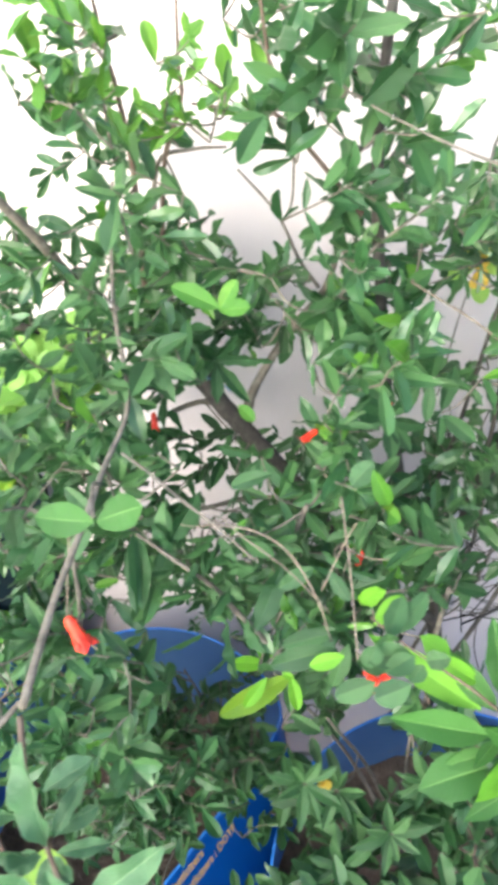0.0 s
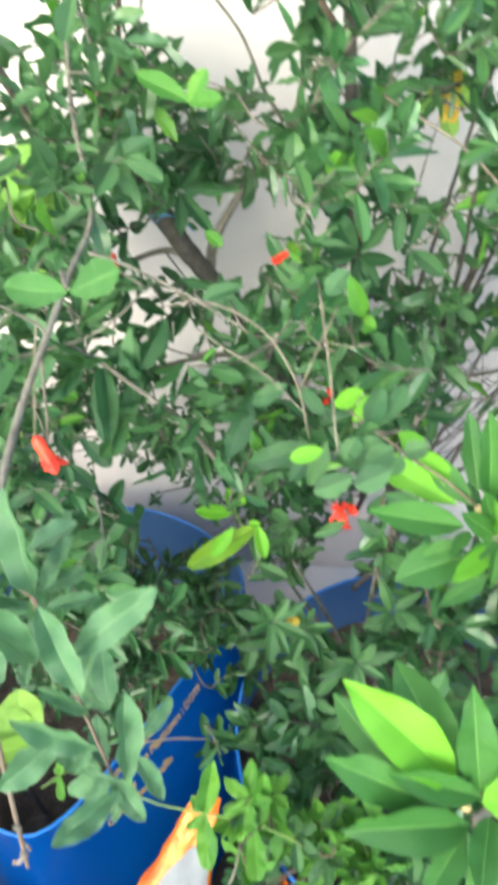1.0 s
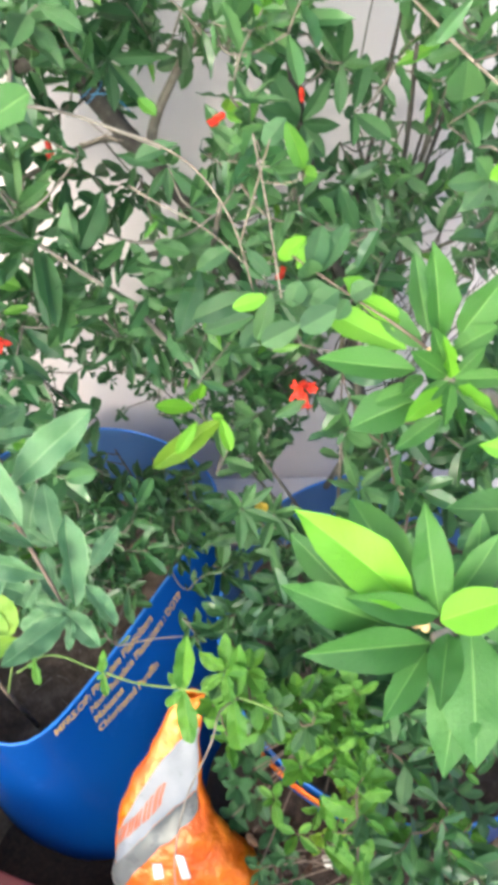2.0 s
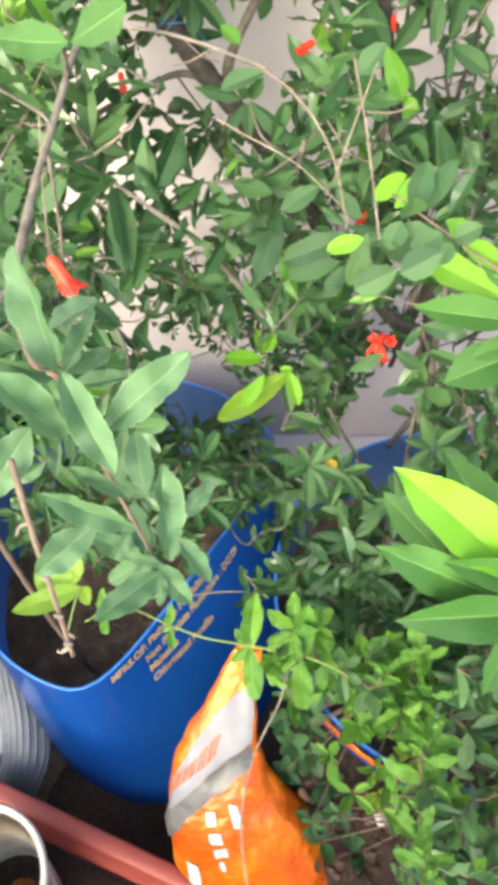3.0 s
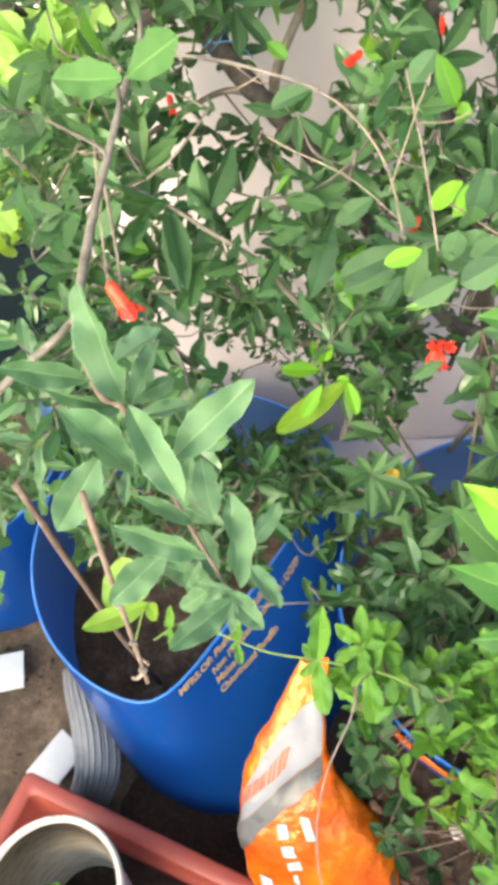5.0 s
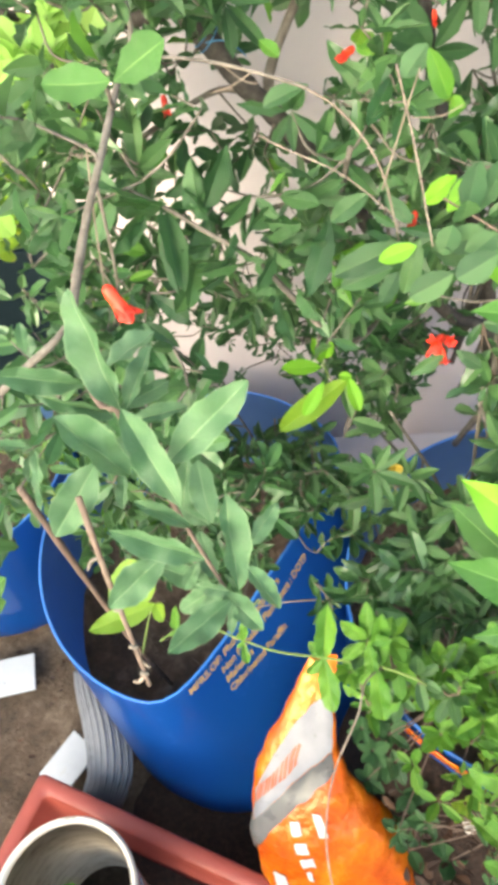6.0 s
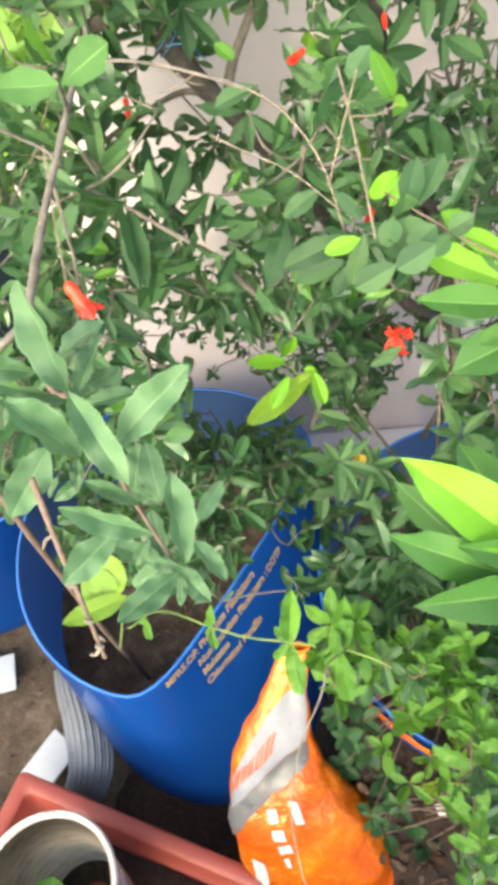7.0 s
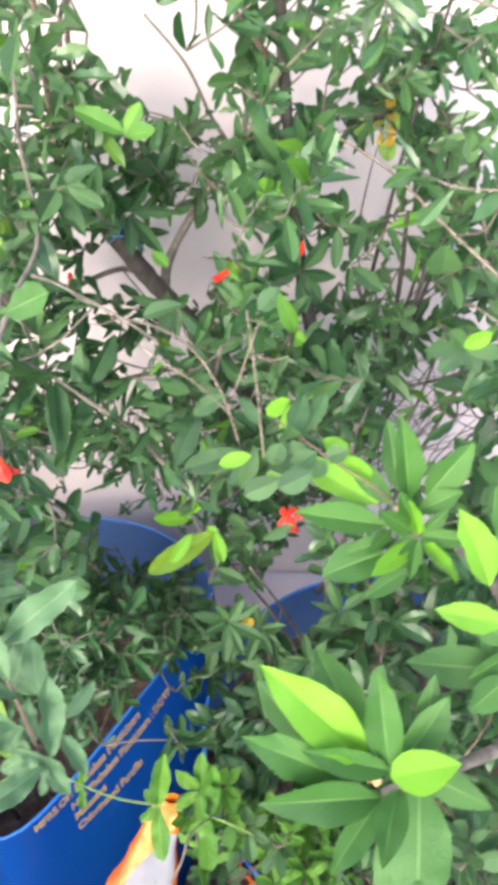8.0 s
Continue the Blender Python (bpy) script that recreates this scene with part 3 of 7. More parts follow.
SHRUB_HIGH_RIGHT = [
    (0.12, 0.72, 1.65), (0.26, 0.94, 1.41), (0.10, 0.85, 1.36), (0.06, 0.69, 1.69), (0.01, 0.96, 1.65), (0.09, 0.68, 1.49),
    (0.11, 0.88, 1.33), (0.00, 0.80, 1.65), (0.03, 0.73, 1.63), (0.04, 0.83, 1.61), (0.24, 0.90, 1.42), (0.10, 0.72, 1.39),
    (0.14, 0.90, 1.58), (0.09, 0.80, 1.33), (0.15, 0.99, 1.50), (0.06, 0.85, 1.67), (0.07, 0.71, 1.56), (0.01, 0.85, 1.68),
    (0.10, 0.80, 1.51), (0.16, 0.97, 1.36), (0.12, 0.74, 1.69), (0.17, 0.82, 1.50), (0.15, 0.72, 1.60), (0.15, 0.69, 1.56),
    (0.10, 0.91, 1.62), (0.11, 0.93, 1.26), (0.20, 0.71, 1.54), (0.19, 0.86, 1.68), (0.11, 0.92, 1.55), (0.00, 0.91, 1.64),
    (0.14, 0.80, 1.41), (-0.03, 0.80, 1.59), (0.10, 0.81, 1.45),
]
SHRUB_MIDDLE_LEFT = [
    (-0.15, 0.97, 0.70), (-0.20, 0.79, 1.00), (-0.16, 0.68, 1.20), (-0.28, 0.87, 0.84), (-0.30, 0.67, 0.94), (-0.19, 0.89, 1.27),
    (-0.19, 0.78, 1.27), (-0.14, 0.55, 1.37), (-0.22, 0.72, 1.04), (-0.41, 0.95, 0.85), (-0.27, 0.79, 1.15), (-0.15, 0.64, 1.39),
    (-0.26, 0.86, 0.94), (-0.15, 0.77, 1.35), (-0.20, 0.97, 0.84), (-0.43, 0.93, 0.81), (-0.25, 0.64, 1.42), (-0.31, 0.86, 1.07),
    (-0.16, 0.60, 1.34), (-0.23, 0.86, 1.13), (-0.47, 0.88, 0.81), (-0.40, 0.96, 0.74), (-0.21, 0.81, 0.89), (-0.19, 0.74, 1.37),
    (-0.24, 0.58, 1.21), (-0.09, 0.71, 1.38), (-0.20, 0.66, 1.43), (-0.41, 0.86, 0.66), (-0.14, 0.84, 0.98), (-0.39, 0.90, 1.28),
    (-0.38, 0.92, 0.66), (-0.26, 0.68, 1.22), (-0.11, 0.64, 1.04),
]
SHRUB_MIDDLE = [
    (0.09, 0.95, 1.08), (0.05, 0.78, 1.21), (0.03, 0.68, 1.11), (0.01, 0.62, 1.18), (0.09, 0.84, 1.15), (-0.04, 0.75, 1.39),
    (0.22, 1.04, 0.51), (-0.09, 1.02, 1.14), (-0.00, 1.02, 1.01), (-0.12, 0.77, 1.35), (-0.10, 0.94, 0.76), (-0.10, 0.89, 0.78),
    (-0.09, 0.81, 0.84), (0.10, 0.68, 1.38), (-0.18, 0.86, 0.88), (-0.19, 0.97, 1.24), (0.01, 0.64, 1.07), (0.04, 0.71, 1.14),
    (0.11, 0.65, 1.43), (0.06, 0.90, 1.29), (0.10, 0.94, 1.23), (0.10, 1.01, 0.93), (-0.10, 0.83, 1.28), (0.06, 0.87, 1.10),
    (0.11, 0.73, 1.36), (0.02, 0.80, 1.02), (0.11, 0.75, 0.97), (0.06, 0.67, 0.98), (0.08, 0.66, 1.32), (0.06, 0.87, 0.81),
    (0.05, 0.73, 1.06), (-0.15, 0.80, 0.97), (0.12, 0.67, 1.25),
]
SHRUB_MIDDLE_RIGHT = [
    (0.18, 0.91, 1.27), (0.10, 0.63, 1.26), (0.17, 0.99, 0.93), (0.14, 0.62, 1.44), (0.29, 0.80, 1.11), (0.15, 0.70, 1.09),
    (0.22, 0.84, 0.93), (0.09, 0.64, 1.41), (0.22, 0.94, 0.93), (0.12, 0.64, 1.18), (0.26, 0.95, 1.02), (0.28, 0.89, 0.89),
    (0.10, 0.72, 0.92), (0.27, 0.74, 1.11), (0.27, 0.89, 1.07), (0.21, 0.66, 1.11), (0.23, 0.62, 1.14), (0.17, 0.86, 0.85),
    (0.16, 0.69, 1.16), (0.13, 0.86, 1.34), (0.24, 0.80, 0.99), (0.19, 0.90, 0.98), (0.16, 0.62, 1.21), (0.08, 0.91, 1.31),
    (0.11, 0.78, 1.18), (0.26, 0.81, 1.15), (0.12, 0.91, 0.82), (0.27, 0.85, 0.88), (0.13, 1.00, 0.63), (0.10, 0.74, 1.39),
    (0.16, 0.76, 1.04), (0.18, 0.96, 0.62),
]
SHRUB_FAR_RIGHT = [
    (0.31, 0.84, 1.45), (0.25, 0.69, 1.42), (0.46, 0.98, 1.10), (0.53, 1.00, 0.88), (0.43, 0.86, 1.16), (0.35, 0.76, 1.18),
    (0.41, 1.05, 1.32), (0.34, 0.86, 1.08), (0.43, 0.90, 1.21), (0.33, 0.90, 1.50), (0.23, 0.84, 1.14), (0.34, 0.99, 0.93),
    (0.36, 0.70, 1.30), (0.30, 0.86, 1.31), (0.21, 0.86, 1.41), (0.21, 0.78, 1.22), (0.21, 0.80, 1.52), (0.33, 0.72, 1.46),
    (0.29, 0.71, 1.08), (0.26, 0.95, 1.42), (0.30, 0.77, 1.54), (0.26, 1.01, 1.36), (0.29, 0.88, 1.37), (0.39, 0.86, 1.25),
    (0.35, 0.84, 1.23), (0.35, 0.83, 1.42), (0.31, 0.75, 1.30), (0.27, 1.04, 0.98), (0.19, 0.93, 1.48), (0.25, 0.81, 1.48),
    (0.40, 1.02, 1.21), (0.33, 1.03, 1.45), (0.40, 0.98, 1.46),
]
SHRUB_FAR_RIGHT_LOW = [
    (0.37, 0.84, 1.26), (0.30, 1.06, 1.16), (0.32, 0.95, 1.27), (0.34, 0.90, 1.17), (0.36, 0.92, 1.29), (0.40, 1.05, 1.13),
    (0.38, 1.06, 1.26), (0.30, 0.82, 1.39), (0.44, 0.82, 1.17), (0.30, 0.85, 1.06), (0.53, 1.05, 1.03), (0.47, 0.99, 1.08),
    (0.42, 0.88, 1.21), (0.30, 0.76, 1.35), (0.26, 0.79, 1.29), (0.48, 1.03, 1.16), (0.37, 0.99, 1.25), (0.28, 0.79, 1.13),
    (0.41, 0.99, 1.08), (0.39, 0.96, 1.03), (0.36, 0.85, 1.12), (0.38, 0.97, 1.14), (0.34, 0.79, 1.23), (0.38, 0.87, 1.37),
    (0.39, 0.93, 1.21), (0.46, 0.95, 1.00), (0.36, 1.00, 1.32), (0.41, 0.90, 1.12), (0.46, 0.99, 1.24), (0.43, 1.01, 1.31),
]
SHRUB_FRINGE = [
    (-0.06, 1.01, 0.61), (0.05, 0.96, 0.76), (-0.09, 1.04, 0.53), (0.02, 0.89, 0.64), (-0.00, 1.01, 0.67), (-0.13, 0.99, 0.60),
    (0.05, 1.04, 0.52), (-0.14, 0.99, 0.66), (-0.10, 1.04, 0.73), (-0.21, 0.89, 0.76), (-0.13, 0.92, 0.77), (-0.17, 0.90, 0.87),
    (-0.32, 1.01, 0.71), (0.09, 0.92, 0.74), (-0.32, 0.93, 0.73), (0.06, 1.04, 0.64), (-0.40, 0.95, 0.59), (-0.41, 1.05, 0.70),
    (-0.03, 1.02, 0.54), (-0.37, 0.96, 0.76), (0.07, 0.91, 0.60), (0.11, 0.93, 0.67), (-0.35, 0.97, 0.71), (-0.17, 1.04, 0.67),
    (-0.15, 1.01, 0.69), (-0.24, 0.90, 0.77), (-0.34, 0.95, 0.82), (-0.39, 0.94, 0.68), (-0.26, 0.96, 0.74), (-0.35, 1.03, 0.76),
    (-0.09, 1.00, 0.70), (-0.44, 1.04, 0.50), (-0.04, 0.95, 0.80),
]
SHRUB_FRINGE_RIGHT = [
    (0.16, 0.90, 0.59), (0.04, 0.96, 0.71), (0.02, 1.03, 0.51), (0.19, 1.01, 0.50), (0.21, 1.04, 0.53), (-0.01, 0.98, 0.62),
    (0.18, 0.87, 0.59), (0.06, 0.89, 0.68), (0.03, 0.93, 0.59), (-0.02, 0.88, 0.52), (0.12, 1.00, 0.53), (0.07, 0.90, 0.72),
    (0.01, 1.04, 0.64), (0.19, 0.94, 0.62), (-0.01, 0.90, 0.64), (0.12, 0.92, 0.65), (0.04, 0.96, 0.53), (0.09, 0.95, 0.51),
    (0.15, 0.90, 0.55), (0.07, 0.86, 0.77), (-0.01, 0.99, 0.70), (0.06, 0.99, 0.56), (0.20, 0.97, 0.65), (0.13, 1.03, 0.56),
    (0.11, 0.89, 0.56), (0.17, 0.98, 0.61), (0.09, 0.98, 0.51), (0.04, 0.88, 0.78), (0.09, 0.95, 0.60), (0.15, 0.97, 0.53),
    (0.10, 0.89, 0.76), (0.14, 0.88, 0.68), (0.07, 1.00, 0.64),
]
SHRUB_LOW_MIDDLE = [
    (-0.14, 0.85, 0.92), (0.03, 0.94, 0.86), (-0.12, 0.76, 0.97), (-0.05, 0.92, 0.88), (-0.01, 0.71, 1.09), (0.01, 0.63, 1.15),
    (-0.20, 0.90, 0.93), (0.06, 0.89, 1.02), (-0.04, 0.73, 0.93), (-0.01, 0.95, 0.84), (-0.07, 0.66, 1.14), (0.01, 0.90, 1.05),
    (-0.05, 0.73, 0.98), (-0.17, 0.91, 0.79), (0.06, 0.69, 1.05), (-0.03, 0.81, 0.84), (-0.03, 0.81, 0.96), (0.04, 0.66, 1.19),
    (0.05, 0.62, 1.05), (0.06, 0.90, 0.88), (0.02, 0.78, 0.95), (0.08, 0.69, 1.16), (0.02, 0.78, 1.05), (-0.06, 0.67, 1.00),
    (0.06, 0.73, 1.10), (-0.12, 0.94, 0.78), (-0.11, 0.65, 1.14), (0.07, 0.93, 0.98),
]
SHRUB_LOW_RIGHT = [
    (0.14, 0.71, 0.86), (0.16, 0.81, 0.97), (0.12, 0.80, 0.78), (0.11, 0.64, 1.16), (0.13, 0.75, 0.99), (0.02, 0.86, 0.88),
    (0.28, 0.79, 0.84), (0.15, 0.88, 0.84), (0.34, 0.88, 0.62), (0.04, 0.67, 1.14), (0.05, 0.59, 1.15), (0.05, 0.62, 1.01),
    (0.06, 0.60, 1.06), (0.12, 0.69, 1.04), (0.27, 0.83, 0.90), (0.15, 0.63, 0.97), (0.08, 0.71, 1.03), (0.22, 0.86, 0.71),
    (0.15, 0.74, 1.05), (0.08, 0.74, 0.92), (0.18, 0.68, 0.89), (0.16, 0.78, 0.90),
]
SHRUB_LOW_LEFT = [
    (-0.23, 0.68, 1.19), (-0.34, 0.61, 1.03), (-0.19, 0.91, 0.96), (-0.18, 0.76, 1.26), (-0.14, 0.63, 1.31), (-0.21, 0.75, 1.02),
    (-0.29, 0.78, 0.89), (-0.25, 0.76, 1.17), (-0.36, 0.94, 1.03), (-0.29, 0.79, 1.12), (-0.23, 0.91, 0.95), (-0.40, 0.77, 0.92),
    (-0.36, 0.84, 0.80), (-0.30, 0.73, 1.07), (-0.21, 0.89, 1.09), (-0.52, 0.95, 0.78), (-0.19, 0.67, 1.30), (-0.26, 0.92, 1.11),
    (-0.15, 0.70, 1.08), (-0.31, 0.71, 1.25), (-0.28, 0.66, 1.03), (-0.22, 0.83, 1.10), (-0.52, 0.86, 0.81), (-0.33, 0.86, 1.12),
]
DRUM_SPRAYS_BACK = [
    (-0.29, 0.56, 0.91), (-0.30, 0.49, 0.90), (-0.16, 0.52, 1.05), (-0.28, 0.59, 0.94), (-0.22, 0.47, 0.97), (-0.20, 0.43, 1.03),
    (-0.26, 0.47, 0.96), (-0.20, 0.49, 0.90), (-0.25, 0.58, 1.00), (-0.17, 0.51, 0.97), (-0.24, 0.51, 0.96),
]
POT_SHRUB_SPRAYS_RIGHT = [
    (0.44, 0.57, 0.91), (0.46, 0.59, 0.99), (0.35, 0.57, 1.12), (0.35, 0.45, 1.04), (0.43, 0.50, 1.04), (0.44, 0.66, 1.10),
    (0.40, 0.63, 0.97), (0.44, 0.60, 1.06), (0.39, 0.81, 1.09), (0.44, 0.55, 1.08), (0.38, 0.56, 0.97), (0.37, 0.52, 1.08),
    (0.40, 0.59, 0.88), (0.36, 0.56, 1.21), (0.34, 0.58, 1.25), (0.49, 0.78, 1.13), (0.38, 0.68, 1.18), (0.44, 0.52, 0.97),
    (0.45, 0.67, 0.95), (0.46, 0.66, 1.02), (0.42, 0.71, 1.12), (0.40, 0.56, 1.03),
]
SEEDLING_SPRAYS = [
    (0.21, 0.24, 0.76), (0.17, 0.31, 0.71), (0.09, 0.31, 0.72), (0.16, 0.28, 0.65), (0.20, 0.28, 0.79), (0.17, 0.22, 0.76),
    (0.10, 0.27, 0.74), (0.21, 0.19, 0.76), (0.04, 0.32, 0.64), (0.21, 0.15, 0.72), (0.18, 0.22, 0.72), (0.21, 0.25, 0.69),
    (0.22, 0.32, 0.67), (0.14, 0.27, 0.69), (0.18, 0.29, 0.74), (0.21, 0.07, 0.62), (0.23, 0.25, 0.64), (0.13, 0.34, 0.65),
    (0.22, 0.21, 0.69), (0.14, 0.28, 0.76), (0.19, 0.08, 0.72), (0.13, 0.31, 0.67), (0.21, 0.12, 0.61), (0.05, 0.29, 0.78),
    (0.20, 0.15, 0.66), (0.05, 0.25, 0.74), (0.19, 0.29, 0.66), (0.16, 0.26, 0.78), (0.22, 0.27, 0.72), (0.23, 0.21, 0.63),
]
POT_SHRUB_SPRAYS = [
    (0.16, 0.48, 0.60), (0.23, 0.49, 0.61), (0.24, 0.68, 0.66), (0.19, 0.55, 0.65), (0.09, 0.61, 0.69), (0.23, 0.65, 0.78),
    (0.07, 0.78, 0.69), (0.13, 0.48, 0.79), (0.08, 0.59, 0.57), (0.27, 0.56, 0.71), (0.08, 0.36, 0.70), (0.24, 0.52, 0.74),
    (0.29, 0.71, 0.74), (0.23, 0.37, 0.67), (0.08, 0.43, 0.75), (0.19, 0.63, 0.69), (0.05, 0.43, 0.69), (0.16, 0.40, 0.72),
    (0.11, 0.48, 0.58), (0.26, 0.67, 0.84), (0.11, 0.38, 0.60), (0.12, 0.65, 0.78), (0.26, 0.40, 0.48), (0.23, 0.60, 0.84),
    (0.12, 0.39, 0.76), (0.23, 0.39, 0.56), (0.11, 0.42, 0.71), (0.22, 0.42, 0.60), (0.27, 0.47, 0.54), (0.24, 0.72, 0.70),
    (0.09, 0.52, 0.70), (0.06, 0.64, 0.82), (0.16, 0.40, 0.65),
]
POT_SHRUB_SPRAYS_SIDE = [
    (0.47, 0.49, 0.65), (0.24, 0.48, 0.82), (0.44, 0.46, 0.63), (0.29, 0.33, 0.75), (0.43, 0.54, 0.90), (0.51, 0.65, 0.76),
    (0.47, 0.58, 0.87), (0.40, 0.29, 0.66), (0.47, 0.50, 0.72), (0.16, 0.37, 0.74), (0.36, 0.47, 0.88), (0.30, 0.55, 0.77),
    (0.14, 0.45, 0.77), (0.27, 0.44, 0.64), (0.30, 0.46, 0.78), (0.37, 0.39, 0.82), (0.27, 0.33, 0.57), (0.38, 0.32, 0.55),
    (0.48, 0.57, 0.70), (0.50, 0.37, 0.61), (0.35, 0.35, 0.79), (0.42, 0.65, 0.74), (0.42, 0.34, 0.63), (0.24, 0.42, 0.69),
    (0.43, 0.40, 0.75), (0.39, 0.37, 0.66),
]
DRUM_SPRAYS = [
    (-0.14, 0.60, 0.59), (-0.19, 0.62, 0.74), (-0.12, 0.58, 0.48), (-0.04, 0.61, 0.54), (-0.11, 0.66, 0.69), (-0.20, 0.61, 0.58),
    (-0.18, 0.64, 0.70), (-0.15, 0.57, 0.63), (-0.19, 0.53, 0.56), (0.02, 0.59, 0.70), (-0.20, 0.47, 0.68), (-0.22, 0.59, 0.64),
    (-0.23, 0.66, 0.65), (-0.10, 0.55, 0.55), (-0.21, 0.55, 0.60), (-0.12, 0.52, 0.63), (-0.11, 0.58, 0.54), (-0.24, 0.72, 0.61),
    (-0.08, 0.70, 0.56), (-0.06, 0.58, 0.73), (-0.05, 0.60, 0.65), (-0.16, 0.66, 0.62), (-0.00, 0.75, 0.63), (-0.17, 0.51, 0.65),
    (-0.26, 0.68, 0.57), (0.04, 0.56, 0.70), (-0.11, 0.66, 0.60), (-0.15, 0.69, 0.57), (-0.01, 0.69, 0.64), (-0.20, 0.55, 0.74),
    (-0.14, 0.64, 0.57), (-0.11, 0.56, 0.71), (-0.26, 0.56, 0.51),
]
DRUM_SPRAYS_NEAR = [
    (-0.06, 0.57, 0.66), (0.01, 0.61, 0.65), (0.04, 0.55, 0.80), (-0.06, 0.51, 0.74), (-0.15, 0.57, 0.76), (0.02, 0.44, 0.62),
    (-0.12, 0.49, 0.69), (-0.03, 0.50, 0.77), (0.04, 0.44, 0.69), (-0.09, 0.50, 0.82), (-0.14, 0.46, 0.71), (-0.05, 0.61, 0.65),
    (-0.04, 0.56, 0.76), (-0.07, 0.53, 0.83), (-0.15, 0.58, 0.64), (0.01, 0.39, 0.69), (-0.15, 0.47, 0.59), (-0.16, 0.51, 0.66),
    (-0.12, 0.50, 0.79), (-0.14, 0.66, 0.66),
]
SEEDLING_SPRAYS_LOW = [
    (0.23, 0.14, 0.55), (0.23, 0.11, 0.51), (0.21, 0.09, 0.63), (0.23, 0.17, 0.62), (0.20, 0.07, 0.58), (0.22, 0.13, 0.59),
    (0.23, 0.07, 0.52), (0.20, 0.14, 0.62), (0.19, 0.05, 0.64), (0.23, 0.17, 0.51), (0.23, 0.17, 0.58), (0.20, 0.15, 0.66),
    (0.23, 0.10, 0.55),
]
POT_FRONT_SPRAYS = [
    (0.31, 0.09, 0.59), (0.24, 0.14, 0.52), (0.30, 0.40, 0.63), (0.27, 0.42, 0.54), (0.23, 0.15, 0.59), (0.39, 0.25, 0.54),
    (0.23, 0.46, 0.52), (0.35, 0.35, 0.66), (0.41, 0.41, 0.56), (0.24, 0.31, 0.54), (0.27, 0.22, 0.54), (0.29, 0.36, 0.55),
    (0.23, 0.35, 0.50), (0.31, 0.08, 0.54), (0.29, 0.34, 0.50), (0.33, 0.27, 0.64), (0.28, 0.06, 0.50), (0.39, 0.27, 0.69),
    (0.23, 0.36, 0.64), (0.31, 0.44, 0.56), (0.34, 0.14, 0.60), (0.45, 0.28, 0.51), (0.31, 0.14, 0.44), (0.30, 0.24, 0.60),
    (0.23, 0.40, 0.68), (0.43, 0.41, 0.65), (0.38, 0.38, 0.53), (0.23, 0.27, 0.57), (0.36, 0.09, 0.53), (0.40, 0.12, 0.52),
    (0.38, 0.15, 0.43), (0.37, 0.10, 0.59), (0.32, 0.32, 0.60),
]
WHORL_BACK_SPRAYS = [
    (0.41, 0.55, 0.90), (0.40, 0.20, 0.80), (0.35, 0.35, 1.04), (0.31, 0.54, 0.83), (0.28, 0.42, 0.89), (0.34, 0.24, 0.89),
    (0.38, 0.30, 0.96), (0.23, 0.25, 0.73), (0.30, 0.31, 0.72), (0.40, 0.28, 0.80), (0.39, 0.49, 1.03), (0.27, 0.41, 1.01),
    (0.24, 0.33, 0.96), (0.33, 0.29, 0.88), (0.24, 0.28, 0.67), (0.31, 0.31, 0.96), (0.32, 0.37, 1.00), (0.40, 0.49, 0.87),
    (0.28, 0.32, 0.87), (0.35, 0.46, 0.98), (0.29, 0.51, 0.88), (0.31, 0.40, 0.82), (0.26, 0.48, 0.83), (0.26, 0.61, 0.84),
    (0.26, 0.48, 1.02), (0.20, 0.54, 0.96), (0.28, 0.35, 0.80), (0.43, 0.47, 0.94), (0.28, 0.26, 0.77), (0.29, 0.40, 0.73),
]
YOUNG_SPRAYS = [
    (-0.37, 0.58, 1.07), (-0.29, 0.47, 1.15), (-0.31, 0.49, 1.18), (-0.24, 0.50, 0.99), (-0.38, 0.53, 0.98), (-0.29, 0.50, 1.22),
    (-0.20, 0.49, 1.11), (-0.25, 0.49, 1.19), (-0.14, 0.40, 1.10), (-0.27, 0.44, 1.04), (-0.18, 0.48, 0.96), (-0.16, 0.54, 1.01),
    (-0.12, 0.58, 1.14), (-0.22, 0.65, 1.08), (-0.38, 0.61, 1.10), (-0.12, 0.42, 1.03), (-0.20, 0.60, 1.09), (-0.36, 0.49, 0.94),
    (-0.33, 0.56, 1.01), (-0.28, 0.41, 1.12),
]
LEFT_POT_SPRAYS = [
    (-0.49, 0.50, 0.73), (-0.53, 0.64, 0.72), (-0.59, 0.53, 0.69), (-0.47, 0.62, 0.88), (-0.41, 0.55, 0.79), (-0.52, 0.70, 0.87),
    (-0.57, 0.71, 0.86), (-0.53, 0.78, 0.82), (-0.49, 0.59, 0.69), (-0.57, 0.54, 0.77), (-0.53, 0.62, 0.87), (-0.59, 0.65, 0.81),
    (-0.50, 0.52, 0.86), (-0.63, 0.61, 0.73), (-0.45, 0.72, 0.80), (-0.41, 0.70, 0.84), (-0.50, 0.59, 0.92), (-0.43, 0.51, 0.76),
    (-0.47, 0.63, 0.77), (-0.48, 0.65, 0.65),
]
